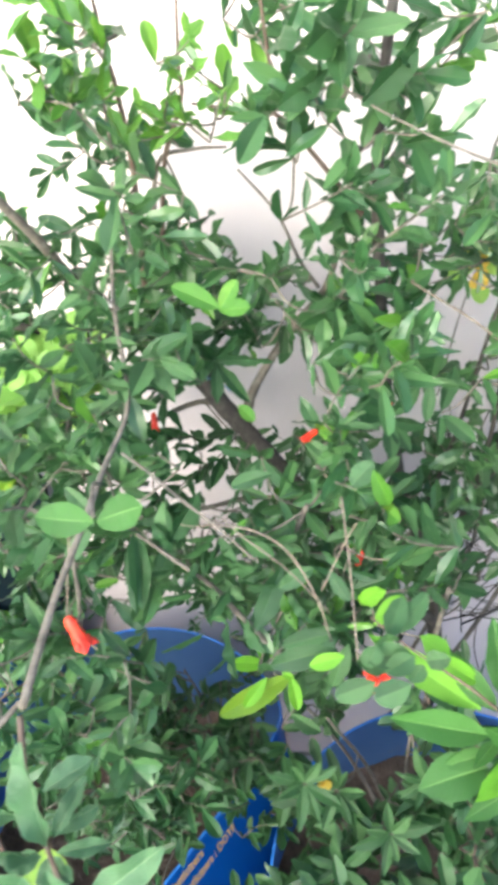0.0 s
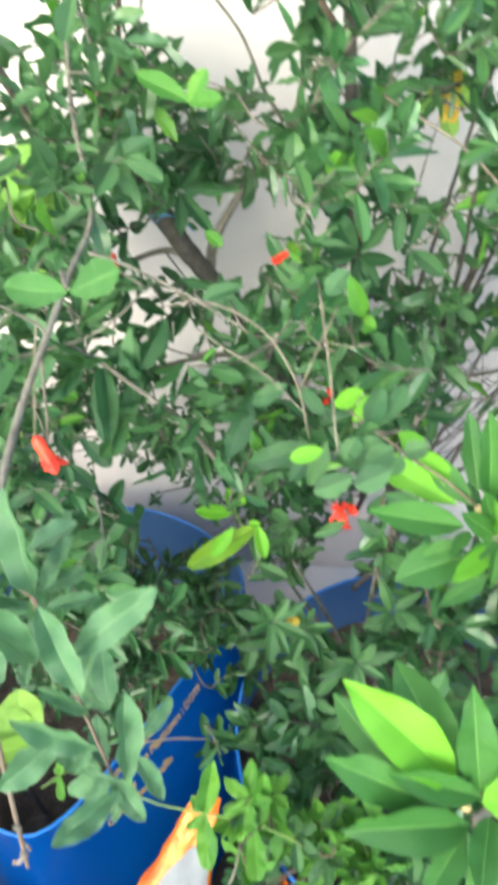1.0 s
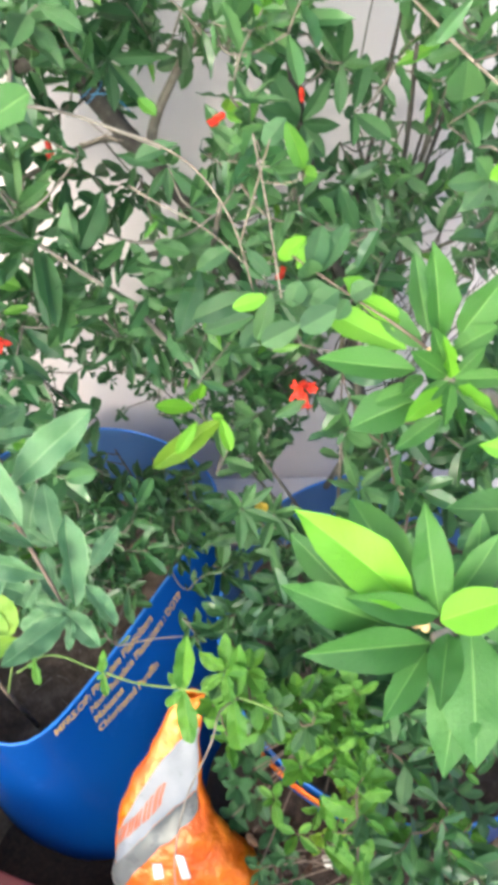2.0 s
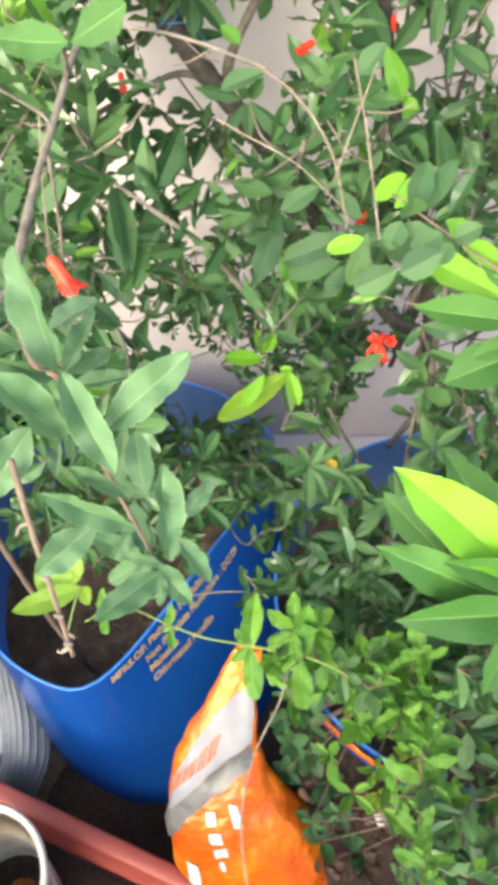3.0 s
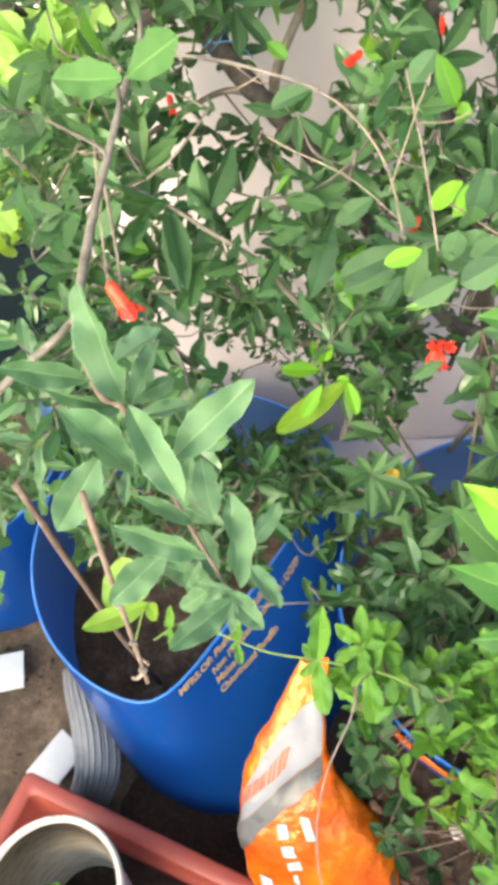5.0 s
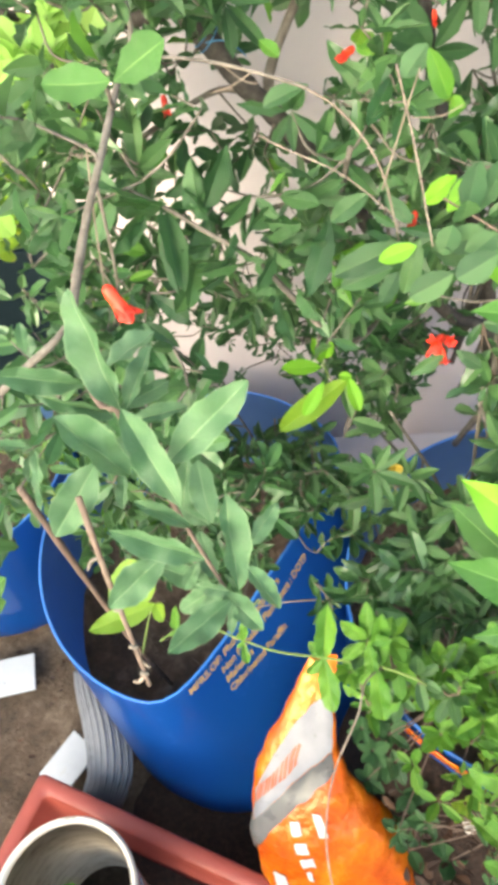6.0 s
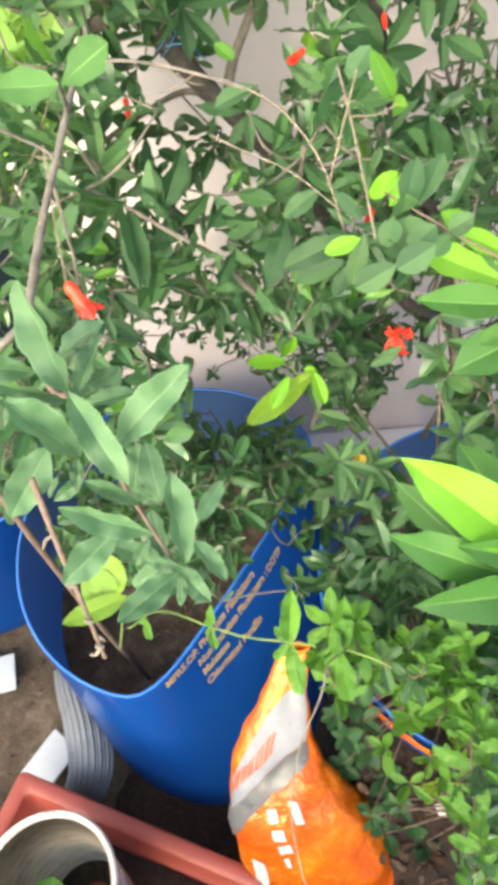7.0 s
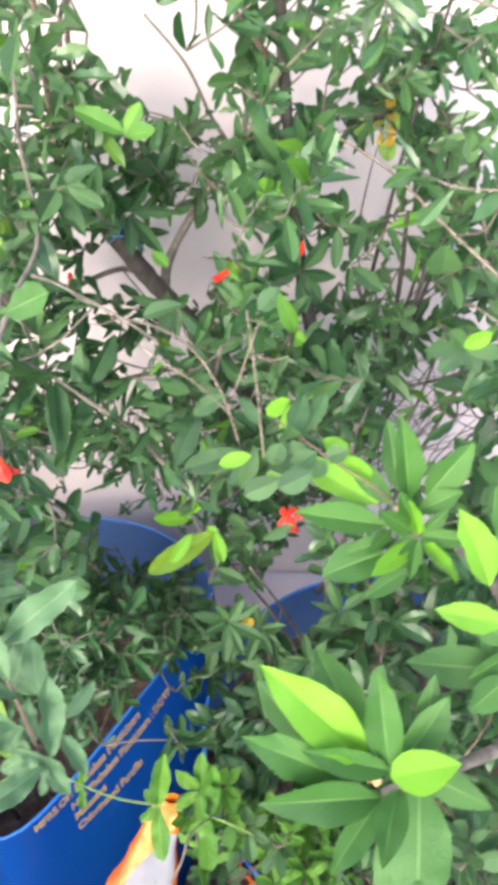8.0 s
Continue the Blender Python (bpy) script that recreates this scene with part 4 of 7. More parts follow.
DRUM_SPRAYS_FAR = [
    (-0.18, 0.63, 0.48), (-0.04, 0.75, 0.50), (-0.18, 0.50, 0.53), (-0.28, 0.68, 0.64), (-0.17, 0.58, 0.64), (-0.07, 0.61, 0.57),
    (-0.15, 0.61, 0.50), (-0.02, 0.66, 0.57), (-0.20, 0.60, 0.50), (-0.10, 0.62, 0.56), (-0.33, 0.72, 0.47), (-0.39, 0.73, 0.43),
    (-0.30, 0.56, 0.62), (-0.20, 0.64, 0.62), (-0.18, 0.79, 0.49), (-0.28, 0.50, 0.69), (-0.32, 0.55, 0.50), (-0.18, 0.51, 0.72),
    (-0.41, 0.76, 0.46), (-0.21, 0.66, 0.58), (-0.11, 0.75, 0.43), (-0.21, 0.68, 0.70), (-0.26, 0.76, 0.55), (-0.32, 0.59, 0.44),
    (-0.02, 0.66, 0.63), (-0.05, 0.70, 0.62), (-0.15, 0.62, 0.69), (-0.28, 0.71, 0.51), (-0.23, 0.71, 0.61), (-0.24, 0.68, 0.53),
    (-0.19, 0.71, 0.66), (-0.20, 0.54, 0.60), (-0.33, 0.61, 0.59),
]

# base, tip and width of single leaves
SPRIG_LEAVES = [
    (-0.095, 0.212, 1.342, -0.112, 0.245, 1.399, 0.024),
    (-0.115, 0.225, 1.348, -0.153, 0.210, 1.376, 0.017),
    (-0.097, 0.206, 1.344, -0.127, 0.195, 1.376, 0.011),
    (-0.089, 0.179, 1.327, -0.116, 0.182, 1.374, 0.023),
    (-0.063, 0.165, 1.317, -0.085, 0.190, 1.368, 0.021),
    (-0.071, 0.185, 1.326, -0.024, 0.212, 1.359, 0.024),
    (-0.096, 0.222, 1.330, -0.081, 0.253, 1.348, 0.014),
    (-0.108, 0.244, 1.341, -0.081, 0.265, 1.346, 0.020),
    (-0.092, 0.214, 1.329, -0.061, 0.223, 1.328, 0.012),
    (-0.112, 0.193, 1.320, -0.133, 0.157, 1.304, 0.025),
    (-0.145, 0.199, 1.326, -0.139, 0.167, 1.313, 0.008),
    (-0.148, 0.200, 1.328, -0.168, 0.196, 1.336, 0.008),
    (-0.101, 0.225, 1.328, -0.075, 0.246, 1.325, 0.013),
]
SPRIG_LEAVES_LOW = [
    (-0.061, 0.164, 1.297, -0.088, 0.168, 1.319, 0.010),
    (-0.052, 0.145, 1.296, -0.095, 0.144, 1.331, 0.016),
    (-0.077, 0.155, 1.284, -0.106, 0.127, 1.278, 0.022),
    (-0.035, 0.132, 1.286, -0.038, 0.164, 1.329, 0.018),
    (-0.052, 0.174, 1.284, -0.058, 0.200, 1.309, 0.018),
    (-0.030, 0.157, 1.287, -0.014, 0.177, 1.298, 0.012),
    (-0.033, 0.150, 1.279, -0.015, 0.130, 1.266, 0.013),
    (-0.039, 0.127, 1.284, -0.068, 0.096, 1.292, 0.018),
    (-0.059, 0.153, 1.278, -0.067, 0.139, 1.273, 0.009),
    (-0.040, 0.135, 1.277, -0.060, 0.140, 1.277, 0.009),
    (-0.041, 0.136, 1.266, -0.042, 0.119, 1.259, 0.007),
    (-0.054, 0.176, 1.279, -0.070, 0.183, 1.287, 0.010),
    (-0.104, 0.184, 1.285, -0.104, 0.204, 1.293, 0.010),
    (-0.072, 0.180, 1.274, -0.068, 0.215, 1.290, 0.016),
]
WHORL_LOW = [
    (0.178, 0.176, 1.193, 0.094, 0.218, 1.252, 0.046),
    (0.195, 0.171, 1.190, 0.177, 0.210, 1.269, 0.032),
    (0.175, 0.163, 1.178, 0.082, 0.174, 1.230, 0.035),
    (0.194, 0.168, 1.193, 0.125, 0.170, 1.219, 0.025),
    (0.187, 0.153, 1.181, 0.096, 0.141, 1.195, 0.036),
    (0.185, 0.150, 1.176, 0.147, 0.102, 1.176, 0.027),
    (0.199, 0.156, 1.189, 0.180, 0.101, 1.196, 0.028),
    (0.216, 0.161, 1.188, 0.208, 0.078, 1.155, 0.054),
    (0.218, 0.168, 1.190, 0.262, 0.140, 1.202, 0.029),
    (0.194, 0.163, 1.194, 0.233, 0.154, 1.243, 0.036),
    (0.204, 0.175, 1.194, 0.236, 0.207, 1.235, 0.030),
    (0.218, 0.179, 1.195, 0.229, 0.226, 1.232, 0.024),
    (0.180, 0.180, 1.190, 0.142, 0.258, 1.209, 0.045),
    (0.135, 0.190, 1.188, 0.095, 0.232, 1.203, 0.029),
    (0.212, 0.161, 1.182, 0.187, 0.075, 1.148, 0.045),
]
WHORL_HIGH = [
    (0.229, 0.390, 1.244, 0.210, 0.411, 1.329, 0.032),
    (0.246, 0.393, 1.247, 0.277, 0.404, 1.308, 0.038),
    (0.218, 0.394, 1.233, 0.170, 0.427, 1.270, 0.026),
    (0.210, 0.376, 1.226, 0.125, 0.374, 1.242, 0.033),
    (0.210, 0.358, 1.207, 0.153, 0.340, 1.193, 0.044),
    (0.235, 0.364, 1.213, 0.191, 0.320, 1.223, 0.022),
    (0.243, 0.359, 1.222, 0.262, 0.309, 1.233, 0.016),
    (0.240, 0.368, 1.223, 0.220, 0.363, 1.276, 0.016),
    (0.240, 0.387, 1.234, 0.272, 0.381, 1.269, 0.025),
    (0.215, 0.372, 1.224, 0.192, 0.344, 1.228, 0.015),
    (0.212, 0.367, 1.214, 0.173, 0.355, 1.206, 0.020),
    (0.233, 0.347, 1.200, 0.189, 0.322, 1.185, 0.021),
    (0.242, 0.345, 1.211, 0.236, 0.307, 1.223, 0.011),
    (0.222, 0.400, 1.245, 0.208, 0.443, 1.297, 0.029),
    (0.205, 0.395, 1.232, 0.109, 0.450, 1.250, 0.032),
]
WHORL_SIDE = [
    (0.283, 0.286, 1.251, 0.249, 0.324, 1.307, 0.035),
    (0.290, 0.254, 1.245, 0.231, 0.264, 1.255, 0.028),
    (0.301, 0.238, 1.204, 0.217, 0.251, 1.196, 0.041),
    (0.292, 0.223, 1.216, 0.258, 0.204, 1.206, 0.030),
    (0.299, 0.300, 1.268, 0.280, 0.339, 1.319, 0.029),
    (0.298, 0.282, 1.255, 0.315, 0.301, 1.304, 0.029),
    (0.305, 0.255, 1.240, 0.332, 0.247, 1.273, 0.032),
    (0.299, 0.238, 1.227, 0.310, 0.194, 1.233, 0.032),
    (0.301, 0.282, 1.230, 0.283, 0.250, 1.203, 0.030),
]
SHOOT_LEAVES = [
    (-0.139, 0.606, 1.194, -0.196, 0.589, 1.220, 0.039),
    (-0.139, 0.603, 1.189, -0.125, 0.544, 1.132, 0.031),
    (-0.109, 0.603, 1.180, -0.068, 0.626, 1.235, 0.021),
    (-0.099, 0.604, 1.179, -0.105, 0.621, 1.236, 0.020),
    (-0.139, 0.611, 1.201, -0.087, 0.622, 1.233, 0.020),
    (-0.115, 0.575, 1.143, -0.067, 0.568, 1.150, 0.018),
    (-0.160, 0.599, 1.191, -0.195, 0.559, 1.176, 0.022),
    (-0.085, 0.608, 1.182, -0.051, 0.605, 1.199, 0.018),
    (-0.051, 0.597, 1.161, -0.003, 0.587, 1.169, 0.027),
    (-0.018, 0.617, 1.186, 0.045, 0.608, 1.202, 0.018),
    (0.012, 0.588, 1.145, -0.003, 0.543, 1.114, 0.021),
    (-0.051, 0.580, 1.139, -0.030, 0.544, 1.116, 0.019),
    (-0.031, 0.557, 1.108, -0.013, 0.505, 1.074, 0.021),
    (-0.058, 0.546, 1.098, -0.103, 0.516, 1.096, 0.016),
    (-0.066, 0.561, 1.117, -0.029, 0.552, 1.125, 0.019),
    (-0.058, 0.613, 1.184, -0.060, 0.576, 1.159, 0.016),
    (-0.028, 0.639, 1.222, 0.015, 0.611, 1.205, 0.021),
    (-0.071, 0.596, 1.162, -0.088, 0.560, 1.143, 0.017),
    (-0.039, 0.590, 1.150, -0.011, 0.564, 1.140, 0.019),
    (-0.095, 0.588, 1.156, -0.126, 0.570, 1.165, 0.015),
    (-0.011, 0.564, 1.115, 0.014, 0.527, 1.096, 0.017),
    (-0.081, 0.572, 1.133, -0.113, 0.545, 1.131, 0.015),
    (0.018, 0.564, 1.115, 0.039, 0.527, 1.097, 0.017),
    (0.046, 0.590, 1.149, 0.016, 0.589, 1.172, 0.017),
    (0.037, 0.582, 1.138, 0.066, 0.551, 1.126, 0.017),
    (-0.020, 0.538, 1.086, -0.049, 0.505, 1.076, 0.015),
]
SHOOT_LEAVES_MORE = [
    (-0.134, 0.594, 1.205, -0.189, 0.588, 1.237, 0.040),
    (-0.141, 0.597, 1.200, -0.128, 0.531, 1.139, 0.026),
    (-0.156, 0.586, 1.201, -0.193, 0.549, 1.183, 0.024),
    (-0.099, 0.594, 1.194, -0.069, 0.621, 1.248, 0.029),
    (-0.102, 0.593, 1.194, -0.106, 0.611, 1.241, 0.023),
    (-0.082, 0.585, 1.178, -0.049, 0.597, 1.207, 0.025),
    (-0.042, 0.590, 1.178, -0.002, 0.580, 1.178, 0.033),
    (-0.015, 0.605, 1.196, 0.043, 0.603, 1.212, 0.024),
    (0.027, 0.590, 1.175, 0.002, 0.535, 1.122, 0.028),
    (-0.029, 0.572, 1.153, -0.052, 0.538, 1.130, 0.024),
    (-0.021, 0.544, 1.118, -0.012, 0.495, 1.080, 0.029),
    (0.016, 0.588, 1.172, -0.022, 0.571, 1.167, 0.023),
    (-0.061, 0.565, 1.148, -0.112, 0.547, 1.151, 0.022),
    (-0.006, 0.613, 1.209, -0.025, 0.618, 1.236, 0.033),
    (-0.028, 0.598, 1.187, -0.055, 0.578, 1.180, 0.028),
    (-0.046, 0.602, 1.195, -0.060, 0.570, 1.170, 0.021),
    (-0.091, 0.587, 1.182, -0.116, 0.596, 1.220, 0.021),
    (-0.011, 0.572, 1.152, 0.025, 0.569, 1.164, 0.020),
    (-0.074, 0.575, 1.163, -0.038, 0.559, 1.153, 0.020),
]
SHOOT_LEAVES_YOUNG = [
    (-0.173, 0.607, 1.137, -0.199, 0.600, 1.155, 0.019),
    (-0.166, 0.596, 1.119, -0.191, 0.579, 1.124, 0.011),
    (-0.126, 0.591, 1.102, -0.112, 0.580, 1.101, 0.012),
    (-0.035, 0.721, 1.295, -0.016, 0.705, 1.284, 0.016),
]
SHOOT_LEAVES_RIGHT = [
    (0.060, 0.531, 1.241, 0.026, 0.512, 1.228, 0.018),
    (0.074, 0.529, 1.240, 0.096, 0.504, 1.226, 0.014),
    (0.048, 0.550, 1.269, 0.065, 0.533, 1.263, 0.019),
    (0.029, 0.560, 1.285, 0.049, 0.557, 1.301, 0.023),
    (0.012, 0.579, 1.319, -0.027, 0.563, 1.312, 0.016),
    (0.080, 0.491, 1.190, 0.032, 0.477, 1.183, 0.020),
    (0.084, 0.488, 1.187, 0.068, 0.464, 1.172, 0.017),
    (0.109, 0.581, 1.342, 0.090, 0.564, 1.324, 0.023),
]


# ochre print on the pushed-in side of the drum
def print_line(words, start, down, size, name="print"):
    curve = bpy.data.curves.new(name, "FONT")
    curve.body, curve.size = words, size
    curve.resolution_u, curve.offset = 3, 0.00055
    holder = new("print_source", curve)
    bpy.context.view_layer.update()
    me = bpy.data.meshes.new_from_object(holder.evaluated_get(bpy.context.evaluated_depsgraph_get()))
    bpy.data.objects.remove(holder)
    bm = bmesh.new()
    bm.from_mesh(me)
    bmesh.ops.triangulate(bm, faces=bm.faces[:])
    steps = np.linspace(radians(-91), radians(60), 300)
    line = np.array([main_surface(w, 0.40 - down) for w in steps])
    run = np.concatenate(([0.0], np.cumsum(np.linalg.norm(np.diff(line, axis=0), axis=1))))
    for v in bm.verts:
        w = float(np.interp(start + v.co.x, run, steps))
        z = 0.40 - down + v.co.y * 0.95
        p = main_surface(w, z, -0.0016)
        v.co = Vector(p)
    out = bpy.data.meshes.new(name)
    bm.to_mesh(out)
    bm.free()
    place(part(name, out, GOLD_INK, main_drum, "ochre printed lettering"))


print_line("MFRS.OF: Phthalate Plasticizers", 0.0, 0.022, 0.0205)
print_line("Non Phthalate Plasticizers : DOTP", 0.072, 0.046, 0.0195)
print_line("Maleates", 0.072, 0.068, 0.0205)
print_line("Chlorinated Paraffin", 0.072, 0.090, 0.0195)


# ---- the orange sack ----
SACK = [(0.0, 0.045, 0.15, 0.27, 0.14), (0.1, 0.03, 0.15, 0.28, 0.16), (0.2, -0.004, 0.17, 0.26, 0.15), (0.3, -0.04, 0.21, 0.2, 0.105),
        (0.35, -0.055, 0.25, 0.15, 0.075), (0.4, -0.052, 0.295, 0.11, 0.05), (0.45, -0.03, 0.345, 0.068, 0.03), (0.5, -0.008, 0.395, 0.046, 0.014)]


def sack_point(w, z, out=0.0):
    zs = [r[0] for r in SACK]
    cx, cy, a, b = (float(np.interp(z, zs, [r[i] for r in SACK])) for i in (1, 2, 3, 4))
    c, s = math.cos(w), math.sin(w)
    x = cx + a / 2 * math.copysign(abs(c) ** 0.68, c)
    y = cy + b / 2 * math.copysign(abs(s) ** 0.68, s)
    crease = out + 0.006 * noise.noise((x * 30, y * 30, z * 18)) + 0.0022 * noise.noise((x * 60, y * 60, z * 40))
    return np.array((x + crease * c, y + crease * s, z))


def sack_patch(name, low, high, w0, w1, mat, parent, out=0.0, rows=14, cols=40, label=""):
    """A piece of the sack's skin between two edges, each a height or a row of points (bearing, height)."""
    def level(edge, w):
        return edge if isinstance(edge, float) else float(np.interp(w, [p[0] for p in edge], [p[1] for p in edge]))

    verts, faces = [], []
    for i in range(rows + 1):
        for j in range(cols + 1):
            w = w0 + (w1 - w0) * j / cols
            a, b = level(low, w), level(high, w)
            verts.append(sack_point(w, max(0.0, min(0.5, a + (b - a) * i / rows)), out))
    for i in range(rows):
        for j in range(cols):
            a = i * (cols + 1) + j
            faces.append((a, a + 1, a + cols + 2, a + cols + 1))
    return place(part(name, mesh(name, verts, faces, mat), None, parent, label))


# slanting edges of the print, from the sack's one side to the other
BAND_FOOT = ((-3.0, 0.245), (-2.15, 0.315), (-1.8, 0.335), (-1.35, 0.368), (-0.75, 0.379))
BAND_HEAD = ((-2.73, 0.315), (-2.2, 0.343), (-1.85, 0.36), (-1.43, 0.39), (-0.9, 0.403))
LETTER_FOOT = ((-2.9, 0.328), (-2.35, 0.355), (-1.8, 0.383), (-1.48, 0.402))
LETTER_HEAD = ((-2.6, 0.363), (-2.1, 0.387), (-1.8, 0.405), (-1.65, 0.416))
FILM_HEAD = ((-2.9, 0.345), (-2.45, 0.385), (-2.27, 0.405), (-2.05, 0.43), (-1.88, 0.443), (-1.6, 0.456), (-1.2, 0.468))

sack = thing("fertiliser_sack", (0.0, 0.165, 0.0), "orange and white printed plastic sack standing among the pots", "sack")
sack_patch("bag", 0.0, 0.5, 0.0, 2 * math.pi, FOIL, sack, 0.0, 50, 64)
sack_patch("silver_top", BAND_HEAD, FILM_HEAD, -2.85, -0.72, SACK_WHITE, sack, 0.003, 16, 40, "pale silvery film near the top")
sack_patch("grey_band", BAND_FOOT, BAND_HEAD, -2.95, -0.7, SACK_GREY, sack, 0.0042, 8, 40, "silver grey band")
for k in range(11):
    w = -2.66 + k * 0.1
    sack_patch("print_bar", LETTER_FOOT, LETTER_HEAD, w, w + (0.07, 0.085, 0.055, 0.08)[k % 4], PRINT_RED, sack, 0.0052, 4, 4, "orange print bars")
for k in range(4):
    z, w = 0.322 - 0.0245 * k, -1.74 + 0.012 * k
    sack_patch("print_bar", z - 0.0075, z + 0.0085, w, w + (0.12, 0.13, 0.12, 0.05)[k], PRINT_WHITE, sack, 0.0034, 3, 4, "white print bars")
sack_patch("print_mark", 0.315, 0.34, -1.5, -1.38, PRINT_WHITE, sack, 0.0034, 3, 3)
sack_patch("print_mark", 0.2, 0.24, -2.3, -2.05, PRINT_WHITE, sack, 0.0034, 4, 4)
sack_patch("print_mark", 0.16, 0.2, -2.2, -2.0, PRINT_WHITE, sack, 0.0034, 4, 4)

strip = thing("orange_strip", (0.13, 0.26, 0.335), "orange plastic strip tied round the drum below its rim", "strip")
sv, sf = [], []
for i in range(25):
    w = radians(217 + 33 * i / 24)
    for j, z in enumerate((0.362, 0.37, 0.377, 0.386 + 0.003 * noise.noise((i * 0.5, 0.0, 0.7)))):
        p = right_surface(w, min(z, 0.4), -0.007 - 0.0015 * noise.noise((i * 0.6, j, 0.2)))
        sv.append((p[0], p[1], z))
    for j, z in enumerate((0.386 + 0.003 * noise.noise((i * 0.5, 0.0, 0.7)), 0.377, 0.37, 0.362)):
        p = right_surface(w, min(z, 0.4), -0.004)
        sv.append((p[0], p[1], z))
for i in range(24):
    for j in range(7):
        sf.append((i * 8 + j, i * 8 + j + 1, i * 8 + j + 9, i * 8 + j + 8))
place(part("film", mesh("film", sv, sf, FOIL), None, strip))


# ---- trough, bucket, hose, boards ----
def ring_solid(name, loops, mat, parent, label="", ends=True):
    """Skin over a row of closed loops with equal counts, as a rule capped at both ends."""
    n = len(loops[0])
    verts = [p for loop in loops for p in loop]
    faces = [(i * n + j, i * n + (j + 1) % n, (i + 1) * n + (j + 1) % n, (i + 1) * n + j) for i in range(len(loops) - 1) for j in range(n)]
    if ends:
        faces += [tuple(range(n))[::-1], tuple((len(loops) - 1) * n + j for j in range(n))]
    return place(part(name, mesh(name, verts, faces, mat), None, parent, label))


TR_U, TR_V = np.array((0.934, -0.357, 0.0)), np.array((-0.357, -0.934, 0.0))
TR_O = np.array((-0.572, 0.303, 0.0))


def trough_loop(inset, z, length=0.8, width=0.28, r=0.014, n=5):
    pts = []
    for cu, cv, a0 in ((length - inset, inset, -90), (length - inset, width - inset, 0), (inset, width - inset, 90), (inset, inset, 180)):
        su = -1 if cu > length / 2 else 1
        sw = -1 if cv > width / 2 else 1
        for k in range(n):
            a = radians(a0 + 90 * k / (n - 1))
            u = cu + su * r + r * math.cos(a)
            v = cv + sw * r + r * math.sin(a)
            pts.append(TR_O + TR_U * u + TR_V * v + np.array((0, 0, z)))
    return pts


trough = thing("planter_trough", TR_O, "long terracotta red plastic planter trough on the soil", "planter")
ring_solid("body", [trough_loop(0.03, 0.0), trough_loop(0.012, 0.125), trough_loop(0.0, 0.128), trough_loop(0.0, 0.158), trough_loop(0.004, 0.162),
                    trough_loop(0.028, 0.162), trough_loop(0.032, 0.156), trough_loop(0.045, 0.05)], TERRACOTTA, trough)
ring_solid("soil", [trough_loop(0.05, 0.052), trough_loop(0.05, 0.056)], POTTING, trough, "thin layer of dark soil")


def circle(c, r, z, n=48, squash=0.0):
    return [np.array((c[0] + r * (1 + squash * math.cos(2 * a)) * math.cos(a), c[1] + r * math.sin(a), z)) for a in (2 * math.pi * k / n for k in range(n))]


BC = (-0.419, 0.077)
bucket = thing("bucket", (*BC, 0.056), "dirty white plastic bucket with soil stains inside", "bucket")
ring_solid("body", [circle(BC, 0.077, 0.058), circle(BC, 0.106, 0.338), circle(BC, 0.1115, 0.341), circle(BC, 0.1148, 0.351), circle(BC, 0.1125, 0.36),
                    circle(BC, 0.1075, 0.36), circle(BC, 0.1045, 0.351), circle(BC, 0.0765, 0.066)], WHITE, bucket)
ring_solid("inside", [circle(BC, 0.1028, 0.351), circle(BC, 0.1034, 0.3515), circle(BC, 0.0755, 0.07), circle(BC, 0.0748, 0.0705)], STAINED, bucket, "inside stained brown with soil", False)
ring_solid("soil", [circle(BC, 0.0778, 0.088), circle(BC, 0.0768, 0.092)], DRUM_SOIL, bucket, "a little wet soil")
lv, lf = [], []
for i in range(7):
    for j in range(17):
        a, z = radians(-40 + 62 * j / 16), 0.17 + 0.15 * i / 6
        r = 0.077 + (z - 0.058) / 0.28 * 0.029 + 0.0012
        lv.append((BC[0] + r * math.cos(a), BC[1] + r * math.sin(a), z))
lf = [(i * 17 + j, i * 17 + j + 1, (i + 1) * 17 + j + 1, (i + 1) * 17 + j) for i in range(6) for j in range(16)]
place(part("label", mesh("label", lv, lf, WORN_LABEL), None, bucket, "worn dark printed label"))
tube("handle", [(BC[0] + 0.111, BC[1] + 0.03, 0.336), (BC[0] + 0.119, BC[1] - 0.02, 0.28), (BC[0] + 0.10, BC[1] - 0.09, 0.25)], 0.0018, 0.0018, GREY_HOSE, bucket, "thin wire handle")

hose = thing("hose_coil", (-0.52, 0.38, 0.0), "loose coil of grey plastic hose on the soil", "hose")
for k in range(15):
    o = 0.012 + 0.0062 * k
    h = 0.022 * math.sin(math.pi * k / 14) + 0.002 * (k % 2)
    tube("loop", [(-0.60 + o, 0.55, 0.02 + h), (-0.575 + o, 0.49, 0.05 + h), (-0.535 + o * 1.05, 0.40, 0.075 + h), (-0.515 + o, 0.32, 0.07 + h), (-0.545 + o, 0.27, 0.012)],
         0.0044, 0.0044, GREY_HOSE, hose)


def board(at, size, turn, tilt):
    ob = part("board_offcut", box_bm((size[0], size[1], 0.006), (0, 0, 0), 0.0015), SHEET, None)
    ob.matrix_world = pose(*at, tilt, 0, turn)
    return tagged(ob, "white board offcut lying on the soil", "board", "offcuts on the soil")


board((-0.735, 0.54, 0.028), (0.11, 0.085), 12, 6)
board((-0.565, 0.35, 0.03), (0.075, 0.11), -38, 8)

# flat stand-in for the dark pot here, thin enough to clear the left drum
panel = part("dark_board", box_bm((0.55, 0.03, 0.78), (0, 0, 0.39), 0.008), NAVY, None)
